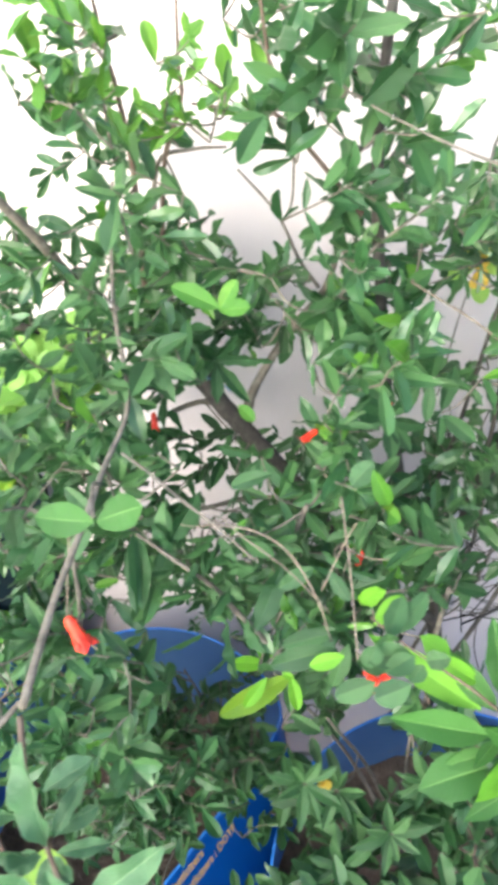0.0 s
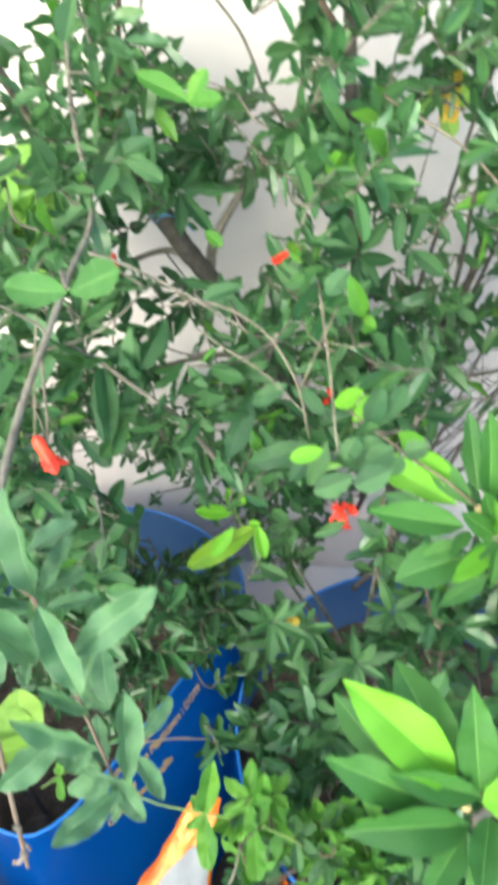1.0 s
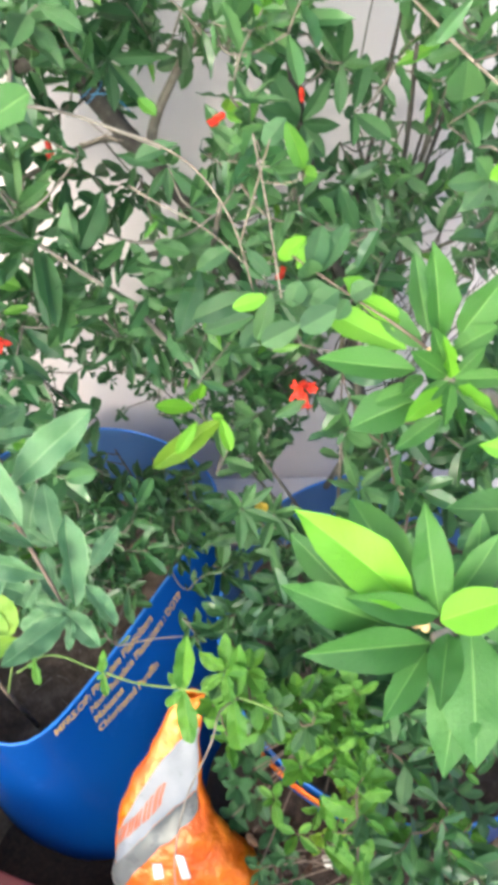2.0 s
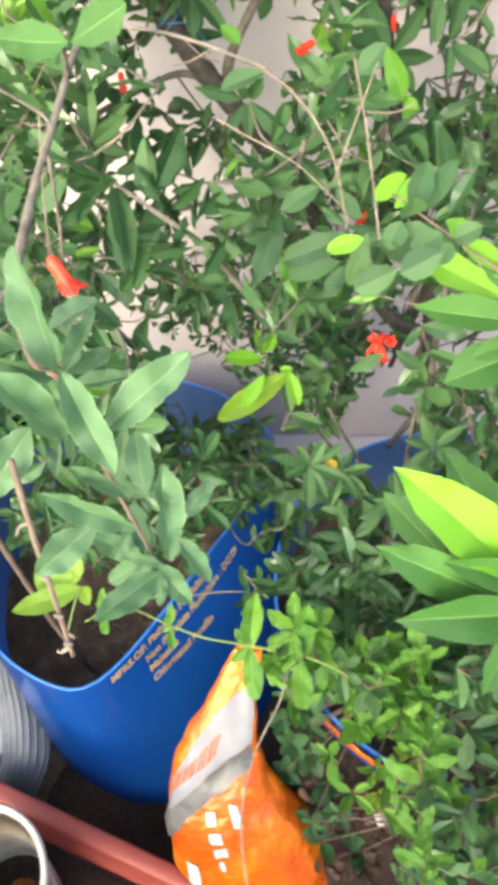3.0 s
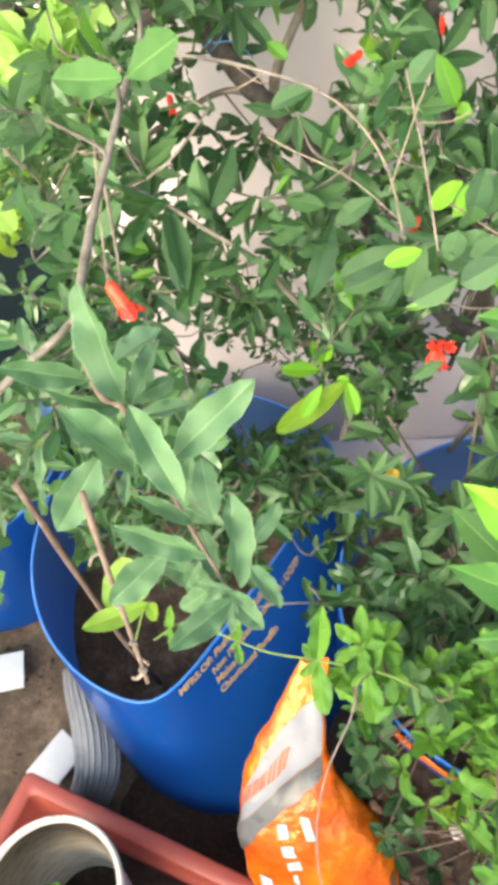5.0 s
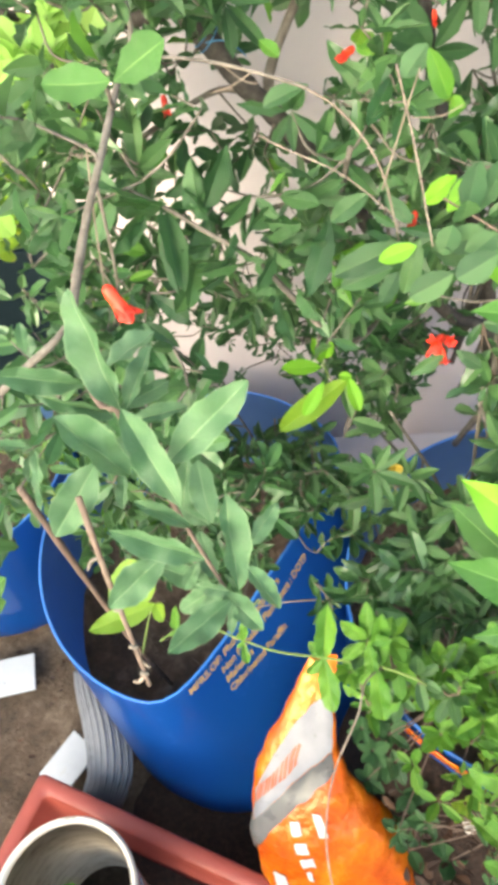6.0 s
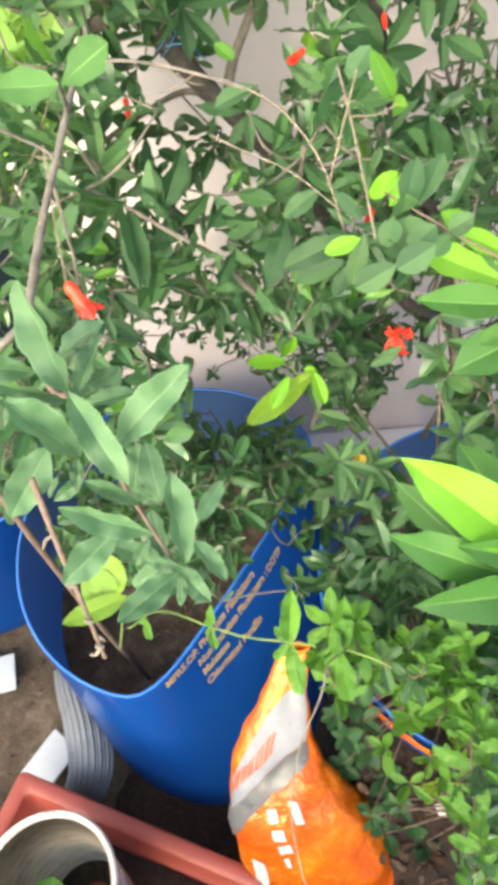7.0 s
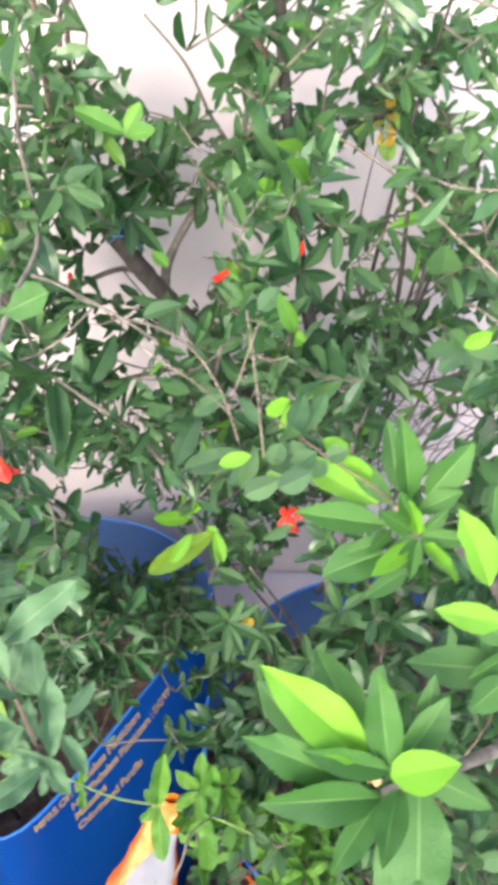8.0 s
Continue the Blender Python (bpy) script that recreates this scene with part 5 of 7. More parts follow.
panel.matrix_world = pose(-0.76, WALL_Y - 0.10, 0.0, -3.5, 0, 0)
tagged(panel, "dark navy plastic board leaning against the wall", "board")


# ---- flowers ----
def flower(plant, at, way, size, open_wide, flare=1.0, name="flower", label="scarlet pomegranate flower"):
    way = Vector(way).normalized()
    rot = way.to_track_quat("Z", "Y").to_matrix().to_4x4()
    m = Matrix.Translation(at) @ rot
    profile = [(0.0, 0.06), (0.1, 0.17), (0.3, 0.22), (0.5, 0.2), (0.72, 0.22), (0.88, 0.25)]
    n = 24
    verts, faces = [], []
    for z, r in profile:
        for j in range(n):
            a = 2 * math.pi * j / n
            star = 1 + (0.12 * math.cos(6 * a) if z > 0.6 else 0)
            up = 0.12 * math.cos(6 * a) if z > 0.8 else 0
            verts.append(m @ Vector((r * star * math.cos(a) * size, r * star * math.sin(a) * size, (z + up) * size)))
    for i in range(len(profile) - 1):
        for j in range(n):
            k = (j + 1) % n
            faces.append((i * n + j, i * n + k, (i + 1) * n + k, (i + 1) * n + j))
    faces.append(tuple(range(n))[::-1])
    calyx = place(part(name, mesh(name, verts, faces, CALYX), None, plant.root, label))
    rnd = random.Random(int(size * 9999))
    for j in range(open_wide):
        a = 2 * math.pi * (j + rnd.uniform(-0.35, 0.35)) / open_wide
        d = Vector((math.cos(a), math.sin(a), flare * rnd.uniform(1.8, 3.2))).normalized()
        base = m @ Vector((0.15 * size * math.cos(a), 0.15 * size * math.sin(a), 0.75 * size))
        tip = m @ (Vector((0, 0, 0.75 * size)) + d * size * rnd.uniform(0.5, 0.95))
        ob = part("petal", leaf_mesh("wavy" if open_wide < 7 else "spat", j % 6, RED), None, calyx)
        ob.matrix_basis = leaf_matrix(base, tip, size * rnd.uniform(0.22, 0.6), m.to_3x3() @ Vector((-math.cos(a), -math.sin(a), 0.6)))
    return calyx


# ---- the pomegranate shrub against the wall ----
shrub = Plant("pomegranate_shrub", (0.37, 1.04, 0.0), "tall pomegranate shrub with scarlet flowers against the wall", "shrub")
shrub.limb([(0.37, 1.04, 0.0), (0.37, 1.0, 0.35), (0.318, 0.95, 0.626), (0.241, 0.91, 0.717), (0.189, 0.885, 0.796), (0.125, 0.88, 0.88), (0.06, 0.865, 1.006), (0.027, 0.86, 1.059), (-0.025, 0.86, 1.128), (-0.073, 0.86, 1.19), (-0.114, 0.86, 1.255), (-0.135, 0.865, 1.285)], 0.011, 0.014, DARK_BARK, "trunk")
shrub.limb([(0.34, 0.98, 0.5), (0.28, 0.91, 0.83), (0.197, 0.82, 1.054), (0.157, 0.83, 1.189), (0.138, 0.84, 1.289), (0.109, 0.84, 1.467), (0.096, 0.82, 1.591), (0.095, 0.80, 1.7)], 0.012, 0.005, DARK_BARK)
shrub.limb([(-0.04, 0.865, 1.15), (-0.035, 0.92, 1.175), (0.011, 0.97, 1.245), (0.059, 0.97, 1.32), (0.073, 0.97, 1.387)], 0.008, 0.004)
shrub.limb([(-0.407, 0.85, 1.317), (-0.317, 0.9, 1.267), (-0.248, 0.95, 1.23), (-0.13, 0.865, 1.275)], 0.006, 0.009, DARK_BARK)
shrub.limb([(-0.33, 0.80, 1.52), (-0.289, 0.85, 1.424), (-0.248, 0.92, 1.30), (-0.13, 0.865, 1.275)], 0.005, 0.009)
shrub.limb([(-0.182, 0.80, 1.72), (-0.181, 0.84, 1.636), (-0.179, 0.86, 1.595), (-0.174, 0.88, 1.505), (-0.18, 0.92, 1.3), (-0.13, 0.865, 1.275)], 0.0018, 0.0045, RED_TWIG)
shrub.limb([(-0.108, 0.85, 1.70), (-0.113, 0.87, 1.621), (-0.114, 0.88, 1.58), (-0.142, 0.90, 1.50), (-0.16, 0.93, 1.33)], 0.0015, 0.0035, RED_TWIG)
shrub.limb([(-0.102, 0.88, 1.578), (-0.05, 0.86, 1.579), (-0.007, 0.84, 1.58), (0.036, 0.84, 1.539), (0.09, 0.84, 1.479)], 0.0015, 0.003, RED_TWIG)
shrub.limb([(-0.028, 0.80, 1.72), (-0.016, 0.82, 1.639), (-0.005, 0.84, 1.599), (0.02, 0.84, 1.56)], 0.0015, 0.0028, RED_TWIG)
shrub.limb([(0.06, 0.74, 1.63), (0.091, 0.70, 1.624), (0.135, 0.66, 1.615), (0.178, 0.62, 1.61), (0.26, 0.55, 1.6)], 0.0009, 0.0013, BARK, "dead_twig")
shrub.limb([(-0.17, 0.94, 1.40), (-0.159, 0.95, 1.489), (-0.116, 0.95, 1.507), (-0.072, 0.93, 1.518)], 0.004, 0.0015)
shrub.limb([(-0.06, 0.95, 1.485), (-0.01, 0.96, 1.426), (0.021, 0.97, 1.36), (0.05, 0.97, 1.32)], 0.0015, 0.003)
shrub.limb([(0.217, 0.60, 1.146), (0.223, 0.62, 1.023), (0.246, 0.66, 0.804), (0.25, 0.8, 0.5)], 0.003, 0.006)
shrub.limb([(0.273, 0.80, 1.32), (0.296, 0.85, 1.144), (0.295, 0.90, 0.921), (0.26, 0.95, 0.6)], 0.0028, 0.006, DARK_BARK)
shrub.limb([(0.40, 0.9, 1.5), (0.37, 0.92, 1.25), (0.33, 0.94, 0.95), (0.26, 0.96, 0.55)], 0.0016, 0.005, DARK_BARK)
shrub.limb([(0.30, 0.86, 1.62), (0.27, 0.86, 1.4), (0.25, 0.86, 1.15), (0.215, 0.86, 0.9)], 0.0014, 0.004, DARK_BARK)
shrub.limb([(0.05, 0.64, 1.22), (0.04, 0.7, 1.1), (0.06, 0.8, 0.95), (0.1, 0.9, 0.85)], 0.003, 0.005)
shrub.limb([(-0.25, 0.85, 0.95), (-0.12, 0.86, 0.98), (-0.02, 0.9, 0.98), (0.07, 0.87, 0.99)], 0.003, 0.005)
shrub.limb([(-0.30, 0.80, 1.10), (-0.22, 0.86, 1.12), (-0.12, 0.93, 1.14), (-0.06, 0.865, 1.17)], 0.003, 0.005)
for pts, r in (([(0.076, 0.50, 1.368), (0.086, 0.45, 1.333), (0.096, 0.397, 1.286)], 0.0017), ([(0.065, 0.46, 1.293), (0.08, 0.46, 1.356), (0.086, 0.45, 1.389)], 0.0014),
               ([(-0.12, 0.53, 1.375), (-0.087, 0.486, 1.396), (-0.050, 0.439, 1.412), (-0.020, 0.410, 1.417), (0.012, 0.375, 1.422)], 0.0026), ([(-0.03, 0.52, 1.312), (-0.009, 0.502, 1.309), (0.035, 0.472, 1.301), (0.073, 0.449, 1.277)], 0.0015),
               ([(-0.020, 0.410, 1.417), (0.007, 0.425, 1.398), (0.034, 0.425, 1.377), (0.058, 0.41, 1.345), (0.075, 0.421, 1.275)], 0.0019),
               ([(0.083, 0.455, 1.352), (0.10, 0.44, 1.36), (0.112, 0.43, 1.372)], 0.001), ([(-0.020, 0.410, 1.417), (-0.036, 0.418, 1.405), (-0.048, 0.425, 1.399)], 0.0009), ([(-0.04, 0.43, 1.413), (-0.028, 0.43, 1.402), (-0.018, 0.432, 1.398)], 0.0008)):
    shrub.limb(pts, r * 0.54, r * 0.36, BARK if r == 0.0026 else DEAD_WOOD, "dead_twig", "bare pale dead twig")
shrub.limb([(0.15, 0.80, 1.42), (0.229, 0.75, 1.394), (0.295, 0.72, 1.348), (0.367, 0.68, 1.303), (0.45, 0.63, 1.25)], 0.0014, 0.002, DEAD_WOOD, "dead_twig")
shrub.limb([(0.358, 0.72, 1.241), (0.396, 0.70, 1.226), (0.46, 0.66, 1.21)], 0.0012, 0.002, DEAD_WOOD, "dead_twig")
shrub.limb([(0.249, 0.85, 1.509), (0.286, 0.85, 1.438), (0.316, 0.85, 1.397), (0.33, 0.88, 1.25), (0.31, 0.92, 0.95)], 0.0012, 0.003, DARK_BARK)
shrub.limb([(0.382, 0.95, 1.317), (0.372, 0.97, 1.201), (0.346, 1.0, 0.925), (0.29, 1.0, 0.6)], 0.0014, 0.004)
shrub.limb([(0.361, 0.98, 1.136), (0.365, 1.02, 0.949), (0.37, 1.03, 0.743), (0.3, 1.02, 0.4)], 0.003, 0.005)
shrub.limb([(0.56, 1.04, 1.15), (0.518, 1.05, 0.935), (0.482, 1.06, 0.722), (0.4, 1.04, 0.4), (0.25, 1.03, 0.05)], 0.003, 0.006)
shrub.limb([(0.45, 1.06, 1.05), (0.44, 1.06, 0.85), (0.40, 1.05, 0.6)], 0.002, 0.004)
shrub.limb([(0.252, 0.95, 1.128), (0.286, 0.95, 1.021), (0.283, 0.95, 0.909), (0.27, 0.95, 0.7)], 0.003, 0.005)
rnd = random.Random(77)
for k in range(20):
    foot = Vector((rnd.uniform(0.27, 0.42), rnd.uniform(0.98, 1.06), rnd.uniform(0.5, 0.75)))
    head = Vector((foot.x + rnd.uniform(-0.05, 0.2), foot.y + rnd.uniform(-0.12, 0.02), foot.z + rnd.uniform(0.25, 0.6)))
    bow = Vector((rnd.uniform(-0.07, 0.07), rnd.uniform(-0.03, 0.03), rnd.uniform(-0.05, 0.05)))
    kink = Vector((rnd.uniform(-0.03, 0.03), 0.0, rnd.uniform(-0.03, 0.03)))
    line = [foot, foot.lerp(head, 0.3) + bow, foot.lerp(head, 0.65) + bow * 0.7 + kink, head]
    shrub.limb([tuple(q) for q in line], rnd.uniform(0.001, 0.0021), 0.0006, DARK_BARK, "twig")
    for m in range(2):
        q = line[1 + m]
        side = Vector((rnd.choice((-1, 1)) * rnd.uniform(0.05, 0.14), rnd.uniform(-0.05, 0.0), rnd.uniform(0.03, 0.13)))
        shrub.limb([tuple(q), tuple(q + side * 0.5 + Vector((0, 0, rnd.uniform(-0.02, 0.02)))), tuple(q + side)], 0.0013, 0.0006, BARK, "twig")
rnd = random.Random(21)


def leafy(p, i):
    """Few leaves before the wall on the right, where bare twigs show; one spray of five is left out elsewhere."""
    if 0.22 < p[0] < 0.46 and p[1] > 0.78 and 0.82 < p[2] < 1.36:
        return i % (2 if p[2] < 1.15 else 3) == 1
    return i % 5 != 0


shrub.leaf((0.285, 0.64, 1.33), (0.275, 0.62, 1.375), 0.036, (-0.2, -0.8, 0.6), "round", POMEGRANATE, 2, True)
for k in range(6):
    a = k * 1.05
    shrub.leaf((0.301, 0.559, 1.294), (0.301 + 0.042 * math.cos(a), 0.55, 1.294 + 0.03 * math.sin(a)), 0.018, (0.1, -0.8, 0.6), "oval", LIME if k == 1 else POMEGRANATE, k, True)
shrub.limb([(0.301, 0.559, 1.294), (0.34, 0.62, 1.22), (0.36, 0.75, 1.1), (0.33, 0.9, 0.95)], 0.0015, 0.003)
for table in (SHRUB_HIGH_LEFT, SHRUB_HIGH_MIDDLE, SHRUB_HIGH_RIGHT, SHRUB_MIDDLE_LEFT, SHRUB_MIDDLE, SHRUB_MIDDLE_RIGHT, SHRUB_FAR_RIGHT, SHRUB_FAR_RIGHT_LOW, SHRUB_LOW_MIDDLE, SHRUB_LOW_RIGHT, SHRUB_LOW_LEFT):
    thick = table is SHRUB_MIDDLE_RIGHT
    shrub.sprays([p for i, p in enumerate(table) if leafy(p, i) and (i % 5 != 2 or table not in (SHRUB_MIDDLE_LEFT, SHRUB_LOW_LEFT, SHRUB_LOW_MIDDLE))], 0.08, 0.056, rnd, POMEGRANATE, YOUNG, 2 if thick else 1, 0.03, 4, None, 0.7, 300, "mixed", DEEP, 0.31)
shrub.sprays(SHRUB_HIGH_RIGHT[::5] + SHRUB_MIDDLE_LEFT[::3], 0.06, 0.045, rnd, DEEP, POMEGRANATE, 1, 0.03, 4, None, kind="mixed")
for p in ((-0.235, 0.80, 1.678), (-0.223, 0.80, 1.655), (-0.249, 0.80, 1.634), (-0.205, 0.80, 1.62), (-0.165, 0.80, 1.61), (-0.14, 0.80, 1.59), (-0.098, 0.80, 1.617), (-0.062, 0.80, 1.606), (-0.26, 0.81, 1.69), (-0.091, 0.81, 1.653), (0.175, 0.80, 1.672)):
    shrub.spray(p, 0.05, 0.042, rnd, YOUNG, "mixed", 2, True, way=(rnd.uniform(-0.7, 0.7), -0.3, rnd.uniform(0.1, 0.8)))
for p, w in (((0.042, 0.72, 1.684), 0.05), ((0.021, 0.72, 1.636), 0.036), ((0.093, 0.72, 1.647), 0.04), ((-0.023, 0.72, 1.591), 0.03), ((0.134, 0.72, 1.597), 0.034), ((0.0, 0.72, 1.675), 0.034)):
    q = Vector(p)
    d = Vector((rnd.uniform(-0.8, 0.8), -0.3, rnd.uniform(-0.7, 0.3))).normalized() * w
    shrub.leaf(q - d * 0.8, q + d * 0.8, w * 0.75, (rnd.uniform(-0.3, 0.3), -1.0, -0.35), "oval", DEEP, rnd.randrange(6), True)
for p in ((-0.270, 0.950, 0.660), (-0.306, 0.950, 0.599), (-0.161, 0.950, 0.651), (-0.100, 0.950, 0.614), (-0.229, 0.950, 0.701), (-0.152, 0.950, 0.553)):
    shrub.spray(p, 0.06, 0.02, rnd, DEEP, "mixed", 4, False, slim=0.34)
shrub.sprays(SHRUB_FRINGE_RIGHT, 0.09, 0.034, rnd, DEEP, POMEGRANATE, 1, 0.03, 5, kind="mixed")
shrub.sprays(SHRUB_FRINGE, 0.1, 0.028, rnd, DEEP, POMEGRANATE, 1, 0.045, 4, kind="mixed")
shrub.limb([(-0.171, 0.602, 1.219), (-0.138, 0.601, 1.195), (-0.100, 0.595, 1.166), (-0.052, 0.587, 1.131), (-0.012, 0.589, 1.068), (0.046, 0.624, 0.960), (0.13, 0.85, 0.82)], 0.0016, 0.0045)
for i, (bx, by, bz, tx, ty, tz, w) in enumerate(SHOOT_LEAVES + SHOOT_LEAVES_MORE[:10] + SHOOT_LEAVES_MORE[11:13] + SHOOT_LEAVES_MORE[14:]):
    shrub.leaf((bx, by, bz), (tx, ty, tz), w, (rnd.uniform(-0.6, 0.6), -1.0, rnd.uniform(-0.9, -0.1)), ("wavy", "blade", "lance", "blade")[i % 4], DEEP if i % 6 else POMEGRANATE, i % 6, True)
for table, mat in ((SHOOT_LEAVES_YOUNG, YOUNG), (SHOOT_LEAVES_RIGHT[:2] + SHOOT_LEAVES_RIGHT[4:], POMEGRANATE)):
    for i, (bx, by, bz, tx, ty, tz, w) in enumerate(table):
        shrub.leaf((bx, by, bz), (tx, ty, tz), w, (rnd.uniform(-0.3, 0.3), -0.6, 0.8), "oval", mat, i % 6, True)
for bx, by, bz, tx, ty, tz, w in ((0.127, 0.56, 1.305, 0.108, 0.562, 1.348, 0.018), (0.127, 0.56, 1.305, 0.125, 0.548, 1.31, 0.012), (0.127, 0.555, 1.302, 0.136, 0.535, 1.31, 0.018)):
    shrub.leaf((bx, by, bz), (tx, ty, tz), w, (-0.2, -0.8, 0.5), "round", YOUNG if w > 0.013 else VARIEGATED, 2, True)
for bx, by, bz, tx, ty, tz, w in ((-0.045, 0.645, 1.462, -0.09, 0.645, 1.482, 0.022), (-0.045, 0.645, 1.46, -0.015, 0.64, 1.468, 0.018), (-0.045, 0.645, 1.46, -0.03, 0.66, 1.485, 0.016)):
    shrub.leaf((bx, by, bz), (tx, ty, tz), w, (0.1, -0.6, 0.8), "oval", YOUNG, 1, True)
for at in ((-0.366, 0.760, 1.147), (-0.333, 0.780, 1.119), (-0.351, 0.780, 1.178), (-0.284, 0.72, 1.10), (-0.274, 0.74, 1.058), (-0.237, 0.72, 1.087), (-0.284, 0.72, 1.038), (-0.304, 0.70, 1.083)):
    shrub.spray(at, 0.05, 0.05, rnd, POMEGRANATE, "mixed", 3, True)
shrub.leaf((-0.374, 0.700, 1.148), (-0.356, 0.700, 1.105), 0.032, (0.2, -0.7, 0.6), "round", PALE_LIME, 3, True)
for at in ((-0.191, 0.70, 1.059), (-0.177, 0.68, 1.192), (-0.008, 0.72, 1.22), (-0.108, 0.80, 1.318), (-0.073, 0.80, 1.303), (-0.145, 0.85, 1.219)):
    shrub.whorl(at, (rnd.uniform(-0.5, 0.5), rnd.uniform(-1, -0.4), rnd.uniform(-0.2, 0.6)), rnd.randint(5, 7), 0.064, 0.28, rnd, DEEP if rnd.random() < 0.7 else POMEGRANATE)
for at in ((-0.316, 0.66, 1.233), (-0.259, 0.68, 1.232), (-0.247, 0.66, 1.168), (-0.321, 0.70, 1.268), (-0.262, 0.70, 1.276), (-0.225, 0.70, 1.205), (-0.262, 0.62, 1.153), (-0.296, 0.68, 1.253), (-0.183, 0.70, 1.254)):
    shrub.spray(at, 0.06, 0.058, rnd, DEEP if rnd.random() < 0.35 else POMEGRANATE, "mixed", 3, True)
for at in ((0.147, 0.86, 1.235), (0.179, 0.87, 1.274), (0.184, 0.87, 1.129), (0.233, 0.85, 1.068), (0.314, 0.86, 1.03), (0.189, 0.87, 0.954), (0.275, 0.86, 0.964), (-0.132, 0.82, 1.068), (-0.16, 0.82, 1.152), (-0.073, 0.84, 1.107)):
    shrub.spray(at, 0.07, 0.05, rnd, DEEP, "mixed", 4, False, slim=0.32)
for at in ((-0.418, 0.83, 1.095), (-0.42, 0.80, 1.066), (-0.373, 0.844, 1.09)):
    shrub.spray(at, 0.05, 0.05, rnd, POMEGRANATE, "mixed", 3, True)
for at in ((-0.342, 0.919, 1.42), (-0.318, 0.941, 1.381), (-0.358, 0.911, 1.361), (-0.347, 0.938, 1.306), (-0.355, 0.897, 1.275), (-0.125, 0.909, 1.066),
           (-0.109, 1.015, 1.323), (-0.056, 0.897, 1.327), (-0.023, 0.95, 1.343), (0.029, 0.917, 1.386), (-0.088, 0.962, 1.253), (0.002, 0.966, 1.265), (-0.039, 0.882, 1.277), (0.048, 0.913, 1.324), (-0.144, 0.922, 1.428), (-0.133, 1.017, 1.347), (0.069, 0.904, 1.424)):
    shrub.spray(at, 0.07, 0.05, rnd, POMEGRANATE if rnd.random() < 0.6 else DEEP, "mixed", 4, False, slim=0.34, odd=YOUNG)
for at in ((-0.227, 0.836, 1.651), (-0.091, 0.789, 1.639), (-0.083, 0.841, 1.607), (-0.212, 0.795, 1.599), (-0.154, 0.849, 1.547)):
    shrub.spray(at, 0.06, 0.04, rnd, YOUNG if rnd.random() < 0.7 else POMEGRANATE, "mixed", 2, False, slim=0.36)
for at in ((0.309, 0.915, 1.490), (0.352, 0.914, 1.455), (0.279, 0.807, 1.479), (0.344, 0.810, 1.426), (0.321, 0.900, 1.512), (0.267, 0.888, 1.477), (0.254, 0.880, 1.435), (0.346, 0.837, 1.361), (0.303, 0.873, 1.393)):
    shrub.spray(at, 0.07, 0.046, rnd, POMEGRANATE if rnd.random() < 0.5 else DEEP, "mixed", 4, False, slim=0.34)
shrub.whorl((0.149, 0.80, 1.229), (0.0, -0.9, 0.3), 7, 0.07, 0.36, rnd, DEEP)
for at in ((0.188, 0.78, 1.307), (0.212, 0.80, 1.242), (0.207, 0.80, 1.104), (0.145, 0.75, 1.148), (0.298, 0.85, 1.132)):
    shrub.whorl(at, (rnd.uniform(-0.5, 0.5), -0.8, rnd.uniform(0.0, 0.6)), rnd.randint(4, 6), 0.055, 0.36, rnd, POMEGRANATE if rnd.random() < 0.6 else DEEP, "oval", spread=(0.7, 1.5))
for at in ((0.361, 0.80, 1.343), (0.389, 0.80, 1.251), (0.245, 0.85, 1.257), (0.397, 0.95, 1.068), (0.249, 0.85, 1.13), (0.405, 1.00, 1.291), (0.45, 1.00, 1.185), (0.468, 1.00, 1.083), (0.43, 0.96, 1.24), (0.42, 0.90, 1.30), (0.457, 1.00, 1.014), (0.525, 1.00, 0.944)):
    shrub.spray(at, 0.07, 0.05, rnd, POMEGRANATE if rnd.random() < 0.35 else DEEP, "mixed", 4, False, slim=0.36)
for x, y, z, tx, tz, w in ((0.095, 1.05, 1.262, 0.07, 1.292, 0.045), (0.125, 1.05, 1.24, 0.1, 1.258, 0.04), (0.085, 1.05, 1.245, 0.06, 1.25, 0.03), (0.262, 0.97, 1.36, 0.298, 1.385, 0.03), (0.255, 0.97, 1.37, 0.215, 1.352, 0.024), (0.258, 0.965, 1.35, 0.27, 1.318, 0.026)):
    shrub.leaf((x, y, z), (tx, y - 0.015, tz), w, (0.1, -0.9, 0.3), "oval" if y < 1 else "round", PALE_LIME if y < 1 else VARIEGATED, int(w * 1000) % 6, True)
shrub.limb([(0.258, 0.97, 1.362), (0.25, 0.98, 1.28), (0.24, 0.97, 1.15)], 0.0009, 0.0014, BARK, "twig")
flower(shrub, (0.056, 0.678, 1.299), (-0.67, -0.73, -0.11), 0.017, 5)
for dx, dz in ((0.016, 0.012), (0.02, -0.004), (0.004, 0.02)):
    shrub.leaf((0.058, 0.678, 1.301), (0.058 + dx, 0.66, 1.305 + dz), 0.014, (0.0, -0.8, 0.5), "round", YOUNG, 1, True)
flower(shrub, (-0.162, 0.820, 1.200), (0.1, -0.4, -0.9), 0.018, 4)
flower(shrub, (0.152, 0.576, 1.014), (-0.6, -0.75, 0.1), 0.022, 6, flare=0.22)
flower(shrub, (0.150, 0.572, 1.000), (0.1, -0.7, -0.5), 0.019, 6, flare=0.2)
flower(shrub, (0.156, 0.575, 1.012), (0.15, -0.75, 0.3), 0.015, 6, flare=0.2)
